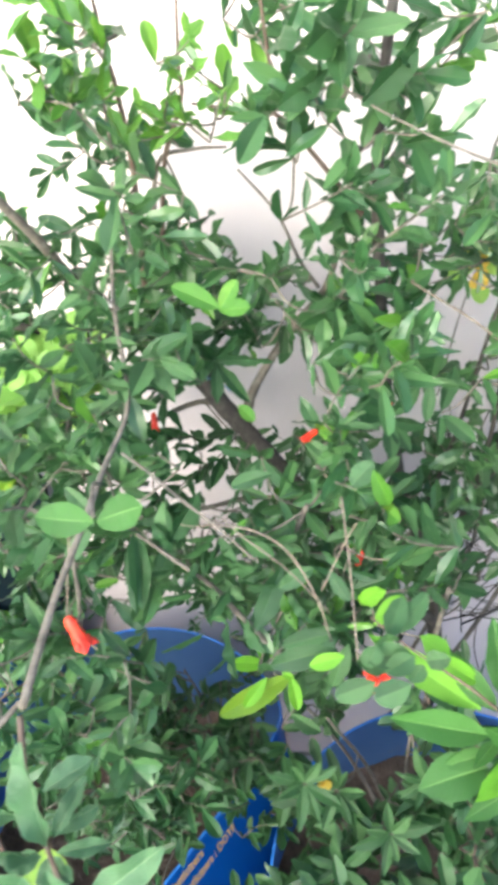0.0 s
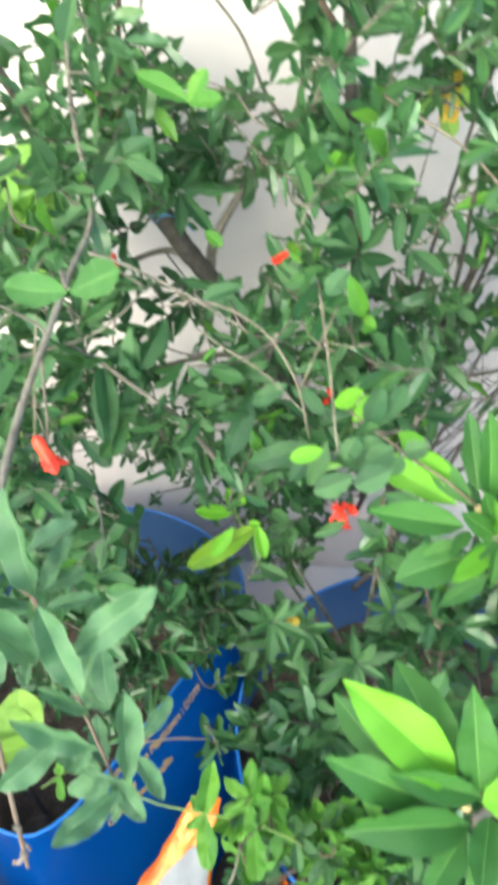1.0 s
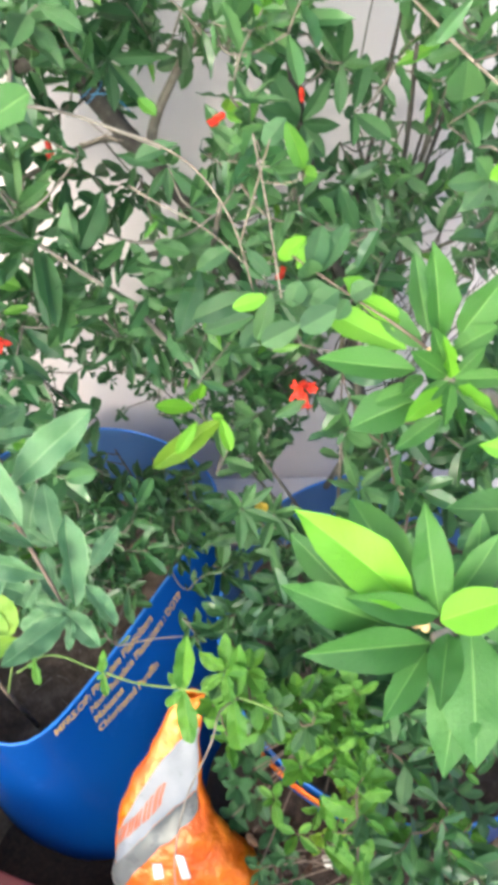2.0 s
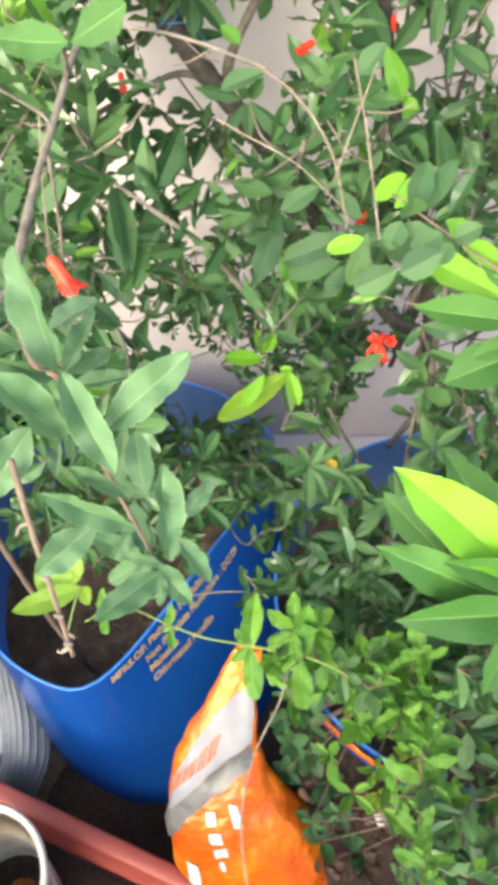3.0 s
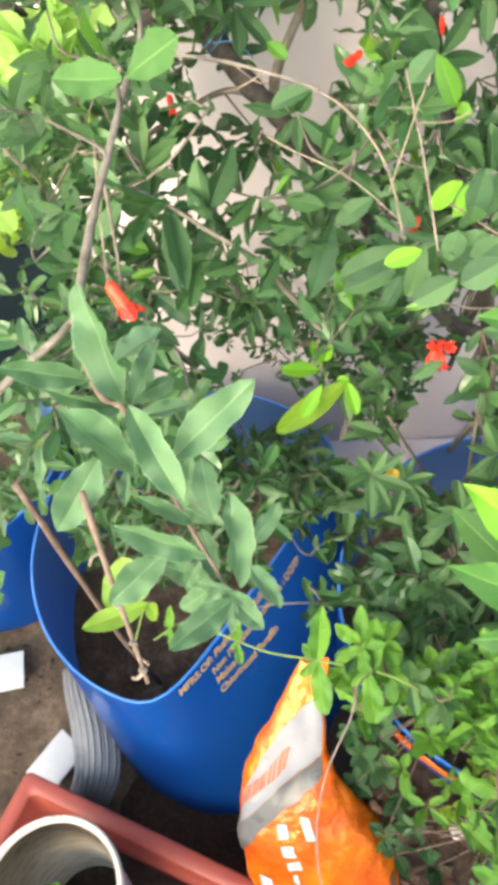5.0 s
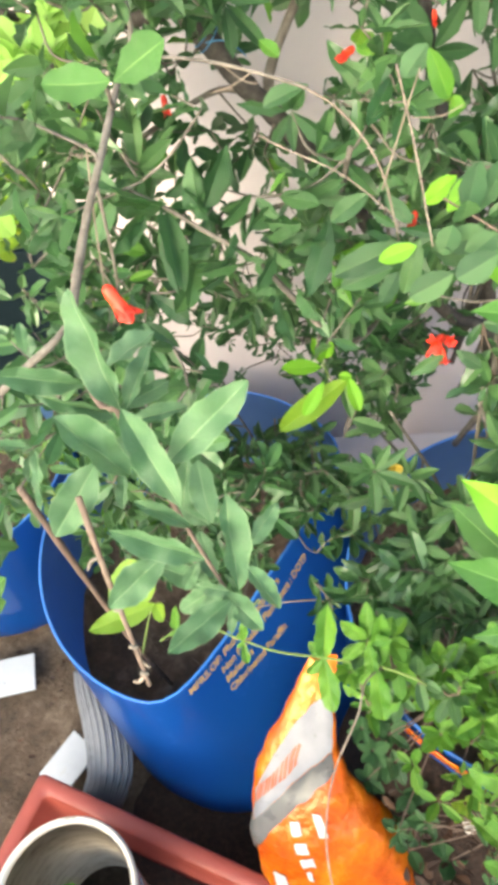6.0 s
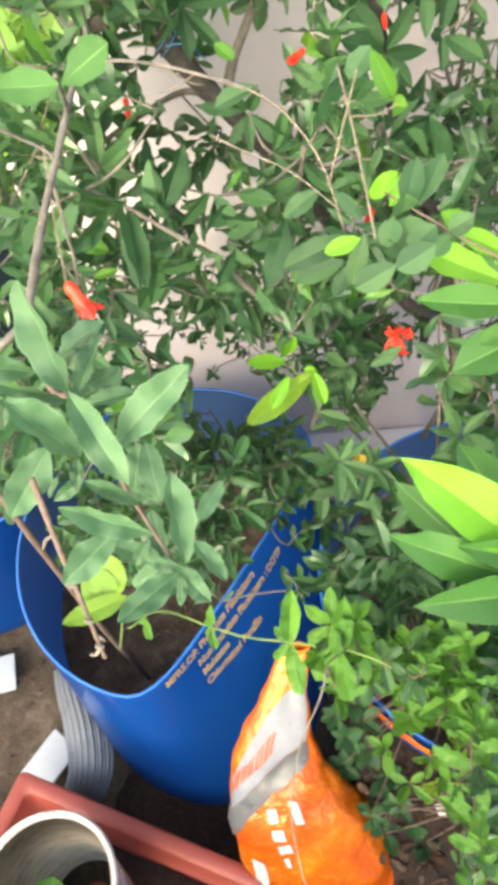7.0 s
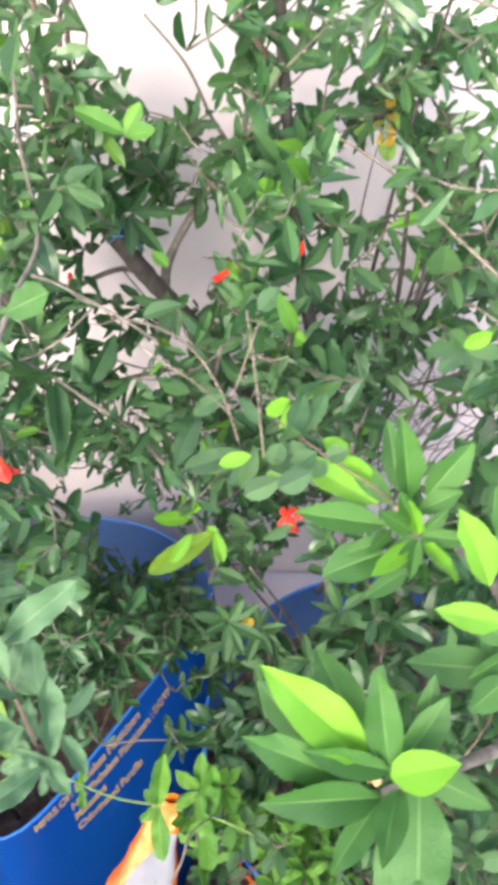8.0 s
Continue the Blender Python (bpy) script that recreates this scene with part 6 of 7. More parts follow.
for bx, bz, tx, tz in ((0.152, 0.998, 0.112, 0.98), (0.165, 1.005, 0.195, 0.985)):
    shrub.leaf((bx, 0.56, bz), (tx, 0.548, tz), 0.017, (0.0, -0.8, 0.6), "lance", POMEGRANATE, 2, True)
flower(shrub, (0.147, 0.80, 1.272), (0.0, -0.7, -0.4), 0.013, 3)
flower(shrub, (0.129, 0.70, 1.095), (-0.3, -0.8, -0.2), 0.02, 3)
shrub.finish()

# ---- the young pomegranate in the drum ----
young = Plant("young_pomegranate", (-0.33, 0.47, 0.2), "young pomegranate with large dull green leaves growing in the drum", "shrub")
young.limb([(-0.86, 0.86, 0.27), (-0.82, 0.55, 0.7), (-0.52, 0.34, 1.05), (-0.259, 0.272, 1.240), (-0.214, 0.278, 1.275), (-0.188, 0.294, 1.289), (-0.168, 0.311, 1.296), (-0.160, 0.325, 1.298), (-0.153, 0.318, 1.306)], 0.004, 0.0021)
young.limb([(-0.153, 0.318, 1.306), (-0.155, 0.373, 1.311), (-0.154, 0.417, 1.319), (-0.147, 0.472, 1.335), (-0.142, 0.538, 1.348), (-0.136, 0.621, 1.364), (-0.162, 0.699, 1.419), (-0.177, 0.770, 1.475), (-0.180, 0.809, 1.516)], 0.0036, 0.0018)
young.limb([(-0.152, 0.31, 1.307), (-0.135, 0.27, 1.305), (-0.115, 0.235, 1.318), (-0.10, 0.218, 1.335)], 0.0026, 0.0018, RED_TWIG)
young.limb([(-0.117, 0.17, 1.322), (-0.109, 0.146, 1.288), (-0.1, 0.123, 1.257), (-0.092, 0.102, 1.229)], 0.0021, 0.0012, RED_TWIG, "dead_twig", "bare brown twig with short spurs")
young.limb([(-0.110, 0.150, 1.293), (-0.116, 0.149, 1.29), (-0.119, 0.147, 1.284)], 0.0011, 0.0008, BARK, "dead_twig")
for x, y, z in ((-0.104, 0.131, 1.268), (-0.098, 0.117, 1.25), (-0.094, 0.107, 1.236)):
    young.limb([(x - 0.0022, y, z + 0.0008), (x, y - 0.0006, z), (x + 0.0022, y, z - 0.0008)], 0.0017, 0.0014, BARK, "knot")
young.limb([(-0.096, 0.112, 1.241), (-0.092, 0.11, 1.238), (-0.09, 0.108, 1.241)], 0.0011, 0.0008, DEAD_WOOD, "dead_twig")
young.limb([(-0.094, 0.106, 1.234), (-0.098, 0.104, 1.23), (-0.101, 0.104, 1.231)], 0.0014, 0.0010, DEAD_WOOD, "dead_twig")
young.limb([(-0.10, 0.218, 1.335), (-0.08, 0.19, 1.31), (-0.062, 0.165, 1.285), (-0.044, 0.138, 1.276)], 0.0018, 0.001, RED_TWIG)
young.limb([(-0.32, 0.46, 0.2), (-0.345, 0.462, 0.4), (-0.358, 0.461, 0.645), (-0.37, 0.462, 0.905)], 0.005, 0.005, RED_TWIG, "cut_stem", "cut bare brown stem")
rnd = random.Random(4)
for table in (SPRIG_LEAVES, SPRIG_LEAVES_LOW):
    for i, (bx, by, bz, tx, ty, tz, w) in enumerate(table):
        young.leaf((bx, by, bz), (tx, ty, tz), w * 0.86, (rnd.uniform(-0.45, 0.45), rnd.uniform(-0.9, -0.1), 0.8), "wavy", DUSTY, i % 6, True)
for k in range(9):
    c0 = Vector((-0.102, 0.216, 1.33)) if k < 4 else Vector((-0.05, 0.145, 1.276))
    d = Vector((rnd.uniform(-1, 1), rnd.uniform(-0.9, 0.6), rnd.uniform(-0.5, 0.6))).normalized() * rnd.uniform(0.022, 0.036)
    young.leaf(c0 + d * 0.1 - Vector((0, 0, 0.012)), c0 + d - Vector((0, 0, 0.012)), 0.013, (rnd.uniform(-0.4, 0.4), -0.5, 0.8), "wavy", DUSTY, k % 6, True)
for bx, tx, bz, tz in ((-0.104, -0.145, 1.427, 1.431), (-0.102, -0.066, 1.427, 1.449)):
    young.leaf((bx, 0.395, bz), (tx, 0.392, tz), 0.026, (0.05, -0.55, 0.8), "oval", BROAD, 4, True)
for p in ((-0.16, 0.6, 1.40), (-0.10, 0.62, 1.42), (-0.18, 0.66, 1.47), (-0.12, 0.68, 1.50), (-0.15, 0.70, 1.55), (-0.24, 0.5, 1.12), (-0.20, 0.42, 1.40)):
    young.spray(p, 0.05, 0.046, rnd, POMEGRANATE, "mixed", 3, True, way=(p[0] + 0.165, -0.08, 0.06))
young.sprays([p for p in YOUNG_SPRAYS if p[0] > -0.24 or not 1.16 < p[2] < 1.24], 0.06, 0.044, rnd, POMEGRANATE, YOUNG, 1, 0.03, 3, None, 9.0, 120, "oval", DEEP)
for at in ((-0.338, 0.675, 0.978), (-0.33, 0.62, 0.962), (-0.309, 0.638, 0.784), (-0.229, 0.577, 0.867), (-0.248, 0.672, 0.617), (-0.29, 0.64, 1.082), (-0.218, 0.676, 0.77), (-0.195, 0.666, 0.656), (-0.212, 0.500, 1.045), (-0.172, 0.520, 1.088), (-0.164, 0.550, 1.005), (-0.224, 0.500, 1.088), (-0.157, 0.550, 0.930)):
    young.spray(at, 0.06, 0.05, rnd, POMEGRANATE if rnd.random() < 0.5 else DEEP, "mixed", 4, False, slim=0.36)
young.limb([(-0.142, 0.52, 1.345), (-0.125, 0.46, 1.40), (-0.104, 0.395, 1.432)], 0.002, 0.0015)
for b3, t3, w in (((-0.232, 0.156, 1.205), (-0.199, 0.178, 1.218), 0.02), ((-0.232, 0.156, 1.205), (-0.2, 0.166, 1.208), 0.018), ((-0.232, 0.156, 1.205), (-0.208, 0.146, 1.198), 0.014)):
    young.leaf(b3, t3, w, (0.1, -0.5, 0.8), "wavy", BROAD, 1, True)
young.limb([(-0.45, 0.36, 1.16), (-0.33, 0.26, 1.17), (-0.27, 0.17, 1.19), (-0.232, 0.156, 1.205)], 0.002, 0.001, GREEN_STEM)
for b3, t3, w in (((-0.216, 0.362, 0.777), (-0.291, 0.320, 0.794), 0.03), ((-0.235, 0.354, 0.778), (-0.249, 0.41, 0.812), 0.06), ((-0.23, 0.356, 0.777), (-0.27, 0.385, 0.80), 0.05), ((-0.216, 0.362, 0.777), (-0.20, 0.335, 0.785), 0.02)):
    young.leaf(b3, t3, w, (0.0, -0.6, 0.8), "round", VARIEGATED, 4, True)
young.limb([(-0.34, 0.46, 0.36), (-0.27, 0.42, 0.6), (-0.216, 0.362, 0.777)], 0.002, 0.001, GREEN_STEM)
flower(young, (-0.179, 0.472, 1.209), (0.42, -0.3, -0.78), 0.029, 6, flare=0.6)
young.limb([(-0.165, 0.50, 1.33), (-0.174, 0.49, 1.27), (-0.179, 0.472, 1.209)], 0.0008, 0.0007, DEAD_WOOD, "dead_twig")
young.finish()

# ---- large-leaved shrub with whorls ----
broad = Plant("broad_leaved_shrub", (0.46, 0.5, 0.21), "shrub with whorls of broad glossy green and lime leaves", "shrub")
broad.limb([(0.46, 0.5, 0.2), (0.48, 0.42, 0.7), (0.40, 0.30, 1.0), (0.30, 0.21, 1.14), (0.19, 0.155, 1.185)], 0.012, 0.004)
broad.limb([(0.48, 0.42, 0.7), (0.40, 0.42, 1.0), (0.30, 0.39, 1.17), (0.232, 0.368, 1.225)], 0.008, 0.003)
broad.limb([(0.40, 0.30, 1.0), (0.36, 0.27, 1.12), (0.30, 0.258, 1.225)], 0.006, 0.003)
broad.limb([(0.222, 0.39, 1.236), (0.19, 0.40, 1.257), (0.165, 0.405, 1.272), (0.135, 0.41, 1.292), (0.105, 0.425, 1.306)], 0.0014, 0.0008, RED_TWIG)
for x, y, z, tx, tz, w in ((0.116, 0.406, 1.300, 0.116, 1.322, 0.020), (0.110, 0.404, 1.298, 0.104, 1.278, 0.018), (0.142, 0.404, 1.288, 0.120, 1.272, 0.020), (0.152, 0.404, 1.282, 0.168, 1.300, 0.017), (0.150, 0.400, 1.282, 0.140, 1.268, 0.015), (0.136, 0.372, 1.296, 0.108, 1.283, 0.022), (0.112, 0.392, 1.264, 0.080, 1.250, 0.021)):
    broad.leaf((x, y, z), (tx, y - 0.008, tz), w, (0.1, -0.6, 0.7), "round" if w < 0.021 else "oval", POMEGRANATE, int(w * 1000) % 6, True)
rnd = random.Random(8)
for table, limes, shift in ((WHORL_LOW, (0, 9), (0.0, 0.0, 0.0)), (WHORL_HIGH, (5, 6, 7, 14), (0.0, 0.0, 0.0)), (WHORL_SIDE, (0, 1), (0.0, 0.012, -0.004))):
    for i, (bx, by, bz, tx, ty, tz, w) in enumerate(table):
        dx, dy, dz = shift
        broad.leaf((bx + dx, by + dy, bz + dz), (tx + dx * 0.5, ty + dy * 0.5, tz + dz * 0.5), w * 0.86, (rnd.uniform(-0.3, 0.3), rnd.uniform(-0.75, -0.35), 0.85), "blade", LIME if i in limes else BROAD, (i * 5) % 6, True)
broad.whorl((0.24, 0.368, 1.222), (-0.1, -0.7, 0.7), 7, 0.055, 0.34, rnd, BROAD, spread=(0.9, 1.3))
broad.whorl((0.305, 0.258, 1.215), (-0.1, -0.7, 0.7), 6, 0.06, 0.34, rnd, BROAD, spread=(1.0, 1.4))
for x, y, z in ((0.185, 0.163, 1.186), (0.179, 0.166, 1.185), (0.222, 0.386, 1.237), (0.298, 0.265, 1.23)):
    bm = bmesh.new()
    bmesh.ops.create_icosphere(bm, subdivisions=2, radius=0.0036)
    for v in bm.verts:
        v.co = Vector((v.co.x + x, v.co.y + y, v.co.z * 1.4 + z + 0.0012 * noise.noise(v.co * 600)))
    place(part("bud", bm, CORE, broad.root, "pale brown leaf bud"))
# the light shoot in front of the shrub
for bx, by, bz, tx, ty, tz, w, mat in ((0.085, 0.40, 1.285, 0.057, 0.39, 1.282, 0.014, LIME), (0.08, 0.41, 1.28, 0.025, 0.40, 1.262, 0.02, POMEGRANATE), (0.09, 0.42, 1.275, 0.078, 0.40, 1.24, 0.016, POMEGRANATE),
                                       (0.095, 0.40, 1.28, 0.125, 0.41, 1.262, 0.02, POMEGRANATE), (0.10, 0.40, 1.285, 0.14, 0.41, 1.28, 0.022, POMEGRANATE), (0.12, 0.41, 1.30, 0.128, 0.43, 1.33, 0.02, DEEP),
                                       (0.13, 0.42, 1.295, 0.15, 0.44, 1.325, 0.016, DEEP), (0.11, 0.43, 1.29, 0.135, 0.45, 1.305, 0.018, LIME), (0.15, 0.43, 1.28, 0.175, 0.42, 1.265, 0.02, LIME),
                                       (0.16, 0.42, 1.27, 0.2, 0.41, 1.25, 0.018, LIME), (0.10, 0.47, 1.27, 0.12, 0.46, 1.3, 0.016, LIME)):
    broad.leaf((bx, by, bz), (tx, ty, tz), w, (rnd.uniform(-0.3, 0.3), -0.6, 0.8), "oval", mat, rnd.randrange(6), True)
broad.finish()

# ---- plants in the right drum ----
seedling = Plant("pomegranate_seedling", (0.22, 0.38, 0.21), "bright green pomegranate seedling in the drum", "plant")
for q in ((0.12, 0.30, 0.72), (0.2, 0.28, 0.7), (0.26, 0.22, 0.66), (0.3, 0.3, 0.75)):
    seedling.limb([(0.22, 0.38, 0.2), ((0.22 + q[0]) / 2, (0.4 + q[1]) / 2, 0.52), q], 0.003, 0.0012, RED_TWIG, "stem")
seedling.limb([(0.12, 0.27, 0.72), (0.106, 0.25, 0.80), (0.061, 0.253, 0.839), (-0.001, 0.256, 0.861), (-0.049, 0.258, 0.876), (-0.084, 0.264, 0.893), (-0.136, 0.274, 0.918), (-0.165, 0.25, 0.93)], 0.0016, 0.0008, GREEN_STEM, "trailing_stem")
seedling.limb([(0.061, 0.253, 0.839), (0.04, 0.215, 0.90), (0.031, 0.183, 0.903), (0.006, 0.134, 0.890), (-0.004, 0.083, 0.879), (0.001, 0.040, 0.833), (0.008, 0.02, 0.80)], 0.0011, 0.0007, DEAD_WOOD, "dead_twig", "dry hanging stem")
rnd = random.Random(12)


def upright(r):
    return (r.uniform(-0.5, 0.5), r.uniform(-0.5, 0.3), 1.0)


seedling.sprays(SEEDLING_SPRAYS, 0.04, 0.037, rnd, YOUNG, POMEGRANATE, 1, 0.025, 3, upright, 9.0, 260, "wavy", slim=0.4)
seedling.sprays(SEEDLING_SPRAYS_LOW[::2], 0.04, 0.035, rnd, POMEGRANATE, YOUNG, 1, 0.03, 3, upright, kind="oval", slim=0.42)
for x, y, z in ((-0.001, 0.256, 0.861), (0.055, 0.253, 0.842), (-0.084, 0.264, 0.893), (-0.15, 0.265, 0.925)):
    big = 0.068 if x > -0.05 else 0.028
    for dx, dz, dy in ((0.1, 0.9, 0.5), (0.1, -0.8, -0.6), (-0.5, -0.5, -0.3), (-0.4, 0.5, 0.3)):
        k = big * (1.0 if abs(dz) > 0.6 else 0.55)
        seedling.leaf((x, y, z), (x + dx * k, y + dy * k, z + dz * k), k * 0.34, (0.0, -0.7, 0.7), "wavy", YOUNG, rnd.randrange(6), True)
for k, at in enumerate(((0.152, 0.304, 0.500), (0.117, 0.244, 0.460), (0.146, 0.191, 0.480), (0.240, 0.199, 0.500), (0.200, 0.209, 0.470), (0.093, 0.175, 0.330), (0.138, 0.185, 0.360), (0.234, 0.271, 0.520), (0.066, 0.312, 0.550), (0.245, 0.153, 0.450), (0.25, 0.35, 0.45), (0.2, 0.4, 0.45), (0.3, 0.3, 0.46), (0.33, 0.38, 0.46), (0.17, 0.37, 0.43), (0.27, 0.43, 0.46), (0.34, 0.33, 0.47))):
    seedling.whorl(at, (rnd.uniform(-0.6, 0.6), rnd.uniform(-0.8, 0.0), 0.9), 4 + k % 2, 0.04 if k not in (5, 6) else 0.028, 0.38, rnd, YOUNG if k in (1, 2, 3, 4) else POMEGRANATE, "oval", spread=(0.5, 1.5))
for at in ((0.047, 0.277, 0.844), (0.08, 0.275, 0.783), (0.106, 0.267, 0.768), (0.137, 0.29, 0.739), (0.147, 0.30, 0.56), (0.148, 0.26, 0.725), (0.096, 0.30, 0.60), (0.187, 0.294, 0.666), (0.155, 0.27, 0.52), (0.22, 0.30, 0.5), (0.029, 0.308, 0.674), (0.073, 0.292, 0.826), (0.166, 0.308, 0.746)):
    seedling.whorl(at, (rnd.uniform(-0.4, 0.4), rnd.uniform(-0.8, -0.2), 0.9), rnd.randint(6, 8), 0.036, 0.42, rnd, YOUNG if rnd.random() < 0.45 else POMEGRANATE, "oval", spread=(0.5, 1.5))
for at in ((0.244, 0.250, 0.438), (0.189, 0.240, 0.414), (0.233, 0.270, 0.472), (0.188, 0.200, 0.429), (0.047, 0.270, 0.872)):
    seedling.whorl(at, (rnd.uniform(-0.3, 0.3), -0.6, 0.8), 5, 0.036, 0.4, rnd, YOUNG if rnd.random() < 0.4 else VARIEGATED, "wavy", spread=(0.7, 1.5))
seedling.finish(RED_TWIG)

potted = Plant("potted_shrub", (0.3, 0.7, 0.21), "dense dark green shrub growing in the blue drum", "shrub")
for q in ((0.1, 0.6, 0.85), (0.2, 0.55, 0.95), (0.3, 0.5, 0.95), (0.4, 0.6, 0.95), (0.15, 0.5, 0.7), (0.02, 0.66, 0.86)):
    potted.limb([(0.3, 0.7, 0.2), ((0.3 + q[0]) / 2, (0.75 + q[1]) / 2, 0.55), q], 0.005, 0.0018, BARK, "stem")
rnd = random.Random(17)
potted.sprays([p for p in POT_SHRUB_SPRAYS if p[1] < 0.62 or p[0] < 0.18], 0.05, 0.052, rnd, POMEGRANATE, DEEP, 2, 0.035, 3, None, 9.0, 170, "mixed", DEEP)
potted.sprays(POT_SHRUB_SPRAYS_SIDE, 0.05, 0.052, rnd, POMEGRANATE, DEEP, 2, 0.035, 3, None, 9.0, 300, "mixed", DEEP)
for bx, by, bz, tx, ty, tz, w in ((0.009, 0.65, 0.893, -0.043, 0.63, 0.917, 0.022), (0.011, 0.65, 0.904, 0.0, 0.63, 0.97, 0.018), (0.015, 0.65, 0.909, 0.026, 0.63, 0.965, 0.014), (0.033, 0.65, 0.874, 0.05, 0.64, 0.88, 0.012),
                                  (0.046, 0.65, 0.87, 0.06, 0.62, 0.83, 0.02), (0.05, 0.66, 0.858, -0.055, 0.62, 0.795, 0.036), (0.012, 0.645, 0.868, -0.018, 0.615, 0.832, 0.02)):
    potted.leaf((bx, by, bz), (tx, ty, tz), w, (0.1, -0.6, 0.8), "oval", VARIEGATED if w > 0.03 else LIME, 3, True)
potted.limb([(0.02, 0.66, 0.86), (0.014, 0.652, 0.89), (0.012, 0.65, 0.905)], 0.0012, 0.0008, GREEN_STEM, "stem")
for at in ((0.071, 0.506, 0.847), (0.126, 0.433, 0.781), (0.183, 0.461, 0.829), (0.154, 0.401, 0.745), (0.081, 0.398, 0.703), (0.212, 0.396, 0.797), (0.116, 0.509, 0.828), (0.198, 0.364, 0.70), (0.221, 0.497, 0.899)):
    potted.whorl(at, (rnd.uniform(-0.3, 0.3), -0.7, 0.8), rnd.randint(6, 8), 0.05, 0.27, rnd, POMEGRANATE, "lance")
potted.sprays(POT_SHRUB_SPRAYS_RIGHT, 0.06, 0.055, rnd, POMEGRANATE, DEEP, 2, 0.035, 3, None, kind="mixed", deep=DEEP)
potted.finish()

weedy = Plant("weed_clump", (0.3, 0.45, 0.21), "leafy green weeds filling the front of the drum", "plant")
for q in ((0.2, 0.3, 0.55), (0.3, 0.25, 0.6), (0.42, 0.3, 0.6), (0.3, 0.4, 0.8), (0.42, 0.25, 0.85)):
    weedy.limb([(0.3, 0.45, 0.2), ((0.3 + q[0]) / 2, (0.45 + q[1]) / 2, 0.45), q], 0.004, 0.0015, GREEN_STEM, "stem")
rnd = random.Random(37)
weedy.sprays(POT_FRONT_SPRAYS, 0.05, 0.046, rnd, POMEGRANATE, YOUNG, 2, 0.03, 3, None, 9.0, 150, deep=DEEP)
weedy.sprays(WHORL_BACK_SPRAYS, 0.05, 0.046, rnd, POMEGRANATE, YOUNG, 2, 0.03, 3, None, 9.0, 300, deep=DEEP)
for at in ((0.301, 0.207, 0.430), (0.336, 0.196, 0.420), (0.368, 0.208, 0.440), (0.413, 0.196, 0.420), (0.346, 0.234, 0.480), (0.389, 0.238, 0.480), (0.424, 0.214, 0.460), (0.276, 0.201, 0.420)):
    weedy.whorl(at, (rnd.uniform(-0.4, 0.4), rnd.uniform(-0.8, -0.2), 0.9), rnd.randint(6, 8), 0.04, 0.4, rnd, YOUNG if rnd.random() < 0.3 else POMEGRANATE, "oval", spread=(0.5, 1.5))
for at in ((0.341, 0.184, 0.300), (0.395, 0.175, 0.300), (0.437, 0.179, 0.320), (0.321, 0.139, 0.270), (0.390, 0.133, 0.250), (0.444, 0.124, 0.250), (0.455, 0.149, 0.300), (0.046, 0.308, 0.420), (0.062, 0.285, 0.380), (0.090, 0.305, 0.400), (0.098, 0.272, 0.360), (0.053, 0.260, 0.300), (0.134, 0.243, 0.300), (0.098, 0.218, 0.250), (0.072, 0.317, 0.450)):
    weedy.whorl(at, (rnd.uniform(-0.5, 0.5), rnd.uniform(-0.6, 0.0), 0.9), rnd.randint(5, 7), 0.034, 0.5, rnd, DEEP if rnd.random() < 0.4 else POMEGRANATE, "round", spread=(0.7, 1.5))
for at in ((0.095, 0.189, 0.27), (0.141, 0.200, 0.28), (0.159, 0.185, 0.26), (0.117, 0.165, 0.24), (0.073, 0.257, 0.27), (0.120, 0.238, 0.29), (0.097, 0.286, 0.30), (0.18, 0.15, 0.24)):
    weedy.whorl(at, (rnd.uniform(-0.5, 0.5), rnd.uniform(-0.5, 0.0), 0.9), rnd.randint(3, 5), 0.036, 0.6, rnd, DEEP, "round", spread=(0.7, 1.5))
weedy.finish(RED_TWIG)

rnd = random.Random(41)
bits = []
for k in range(70):
    w, r = rnd.uniform(0, 6.283), 0.26 * math.sqrt(rnd.random())
    q = np.array((-0.22 + r * math.cos(w), 0.66 + 0.9 * r * math.sin(w), 0.212 + rnd.uniform(0, 0.012)))
    d = np.array((rnd.uniform(-1, 1), rnd.uniform(-1, 1), rnd.uniform(-0.1, 0.25))) * rnd.uniform(0.01, 0.04)
    bits.append(tube_data(catmull([q, q + d * 0.5 + np.array((rnd.uniform(-0.006, 0.006), 0, 0.003)), q + d], 3), 0.0013, 0.0007, 5))
v, f = join_data(bits)
place(part("root_bits", mesh("root_bits", v, f, DEAD_WOOD), None, main_drum, "dry roots and twigs on the soil", "stuff"))

inner = Plant("drum_plant", (-0.1, 0.85, 0.2), "small-leaved green plant growing in the drum", "plant")
for q in ((-0.08, 0.8, 0.6), (0.0, 0.75, 0.62), (-0.15, 0.82, 0.6)):
    inner.limb([(-0.1, 0.88, 0.18), ((-0.1 + q[0]) / 2, 0.86, 0.42), q], 0.004, 0.0015, BARK, "stem")
rnd = random.Random(19)
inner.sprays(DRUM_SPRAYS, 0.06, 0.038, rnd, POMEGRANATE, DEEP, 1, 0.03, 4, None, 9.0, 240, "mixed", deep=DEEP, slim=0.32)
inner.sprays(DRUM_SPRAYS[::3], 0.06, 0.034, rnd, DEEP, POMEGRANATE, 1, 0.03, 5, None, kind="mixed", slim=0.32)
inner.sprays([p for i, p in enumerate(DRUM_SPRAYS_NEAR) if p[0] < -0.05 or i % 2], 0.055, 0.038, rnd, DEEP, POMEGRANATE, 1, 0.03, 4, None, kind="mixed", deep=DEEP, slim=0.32)
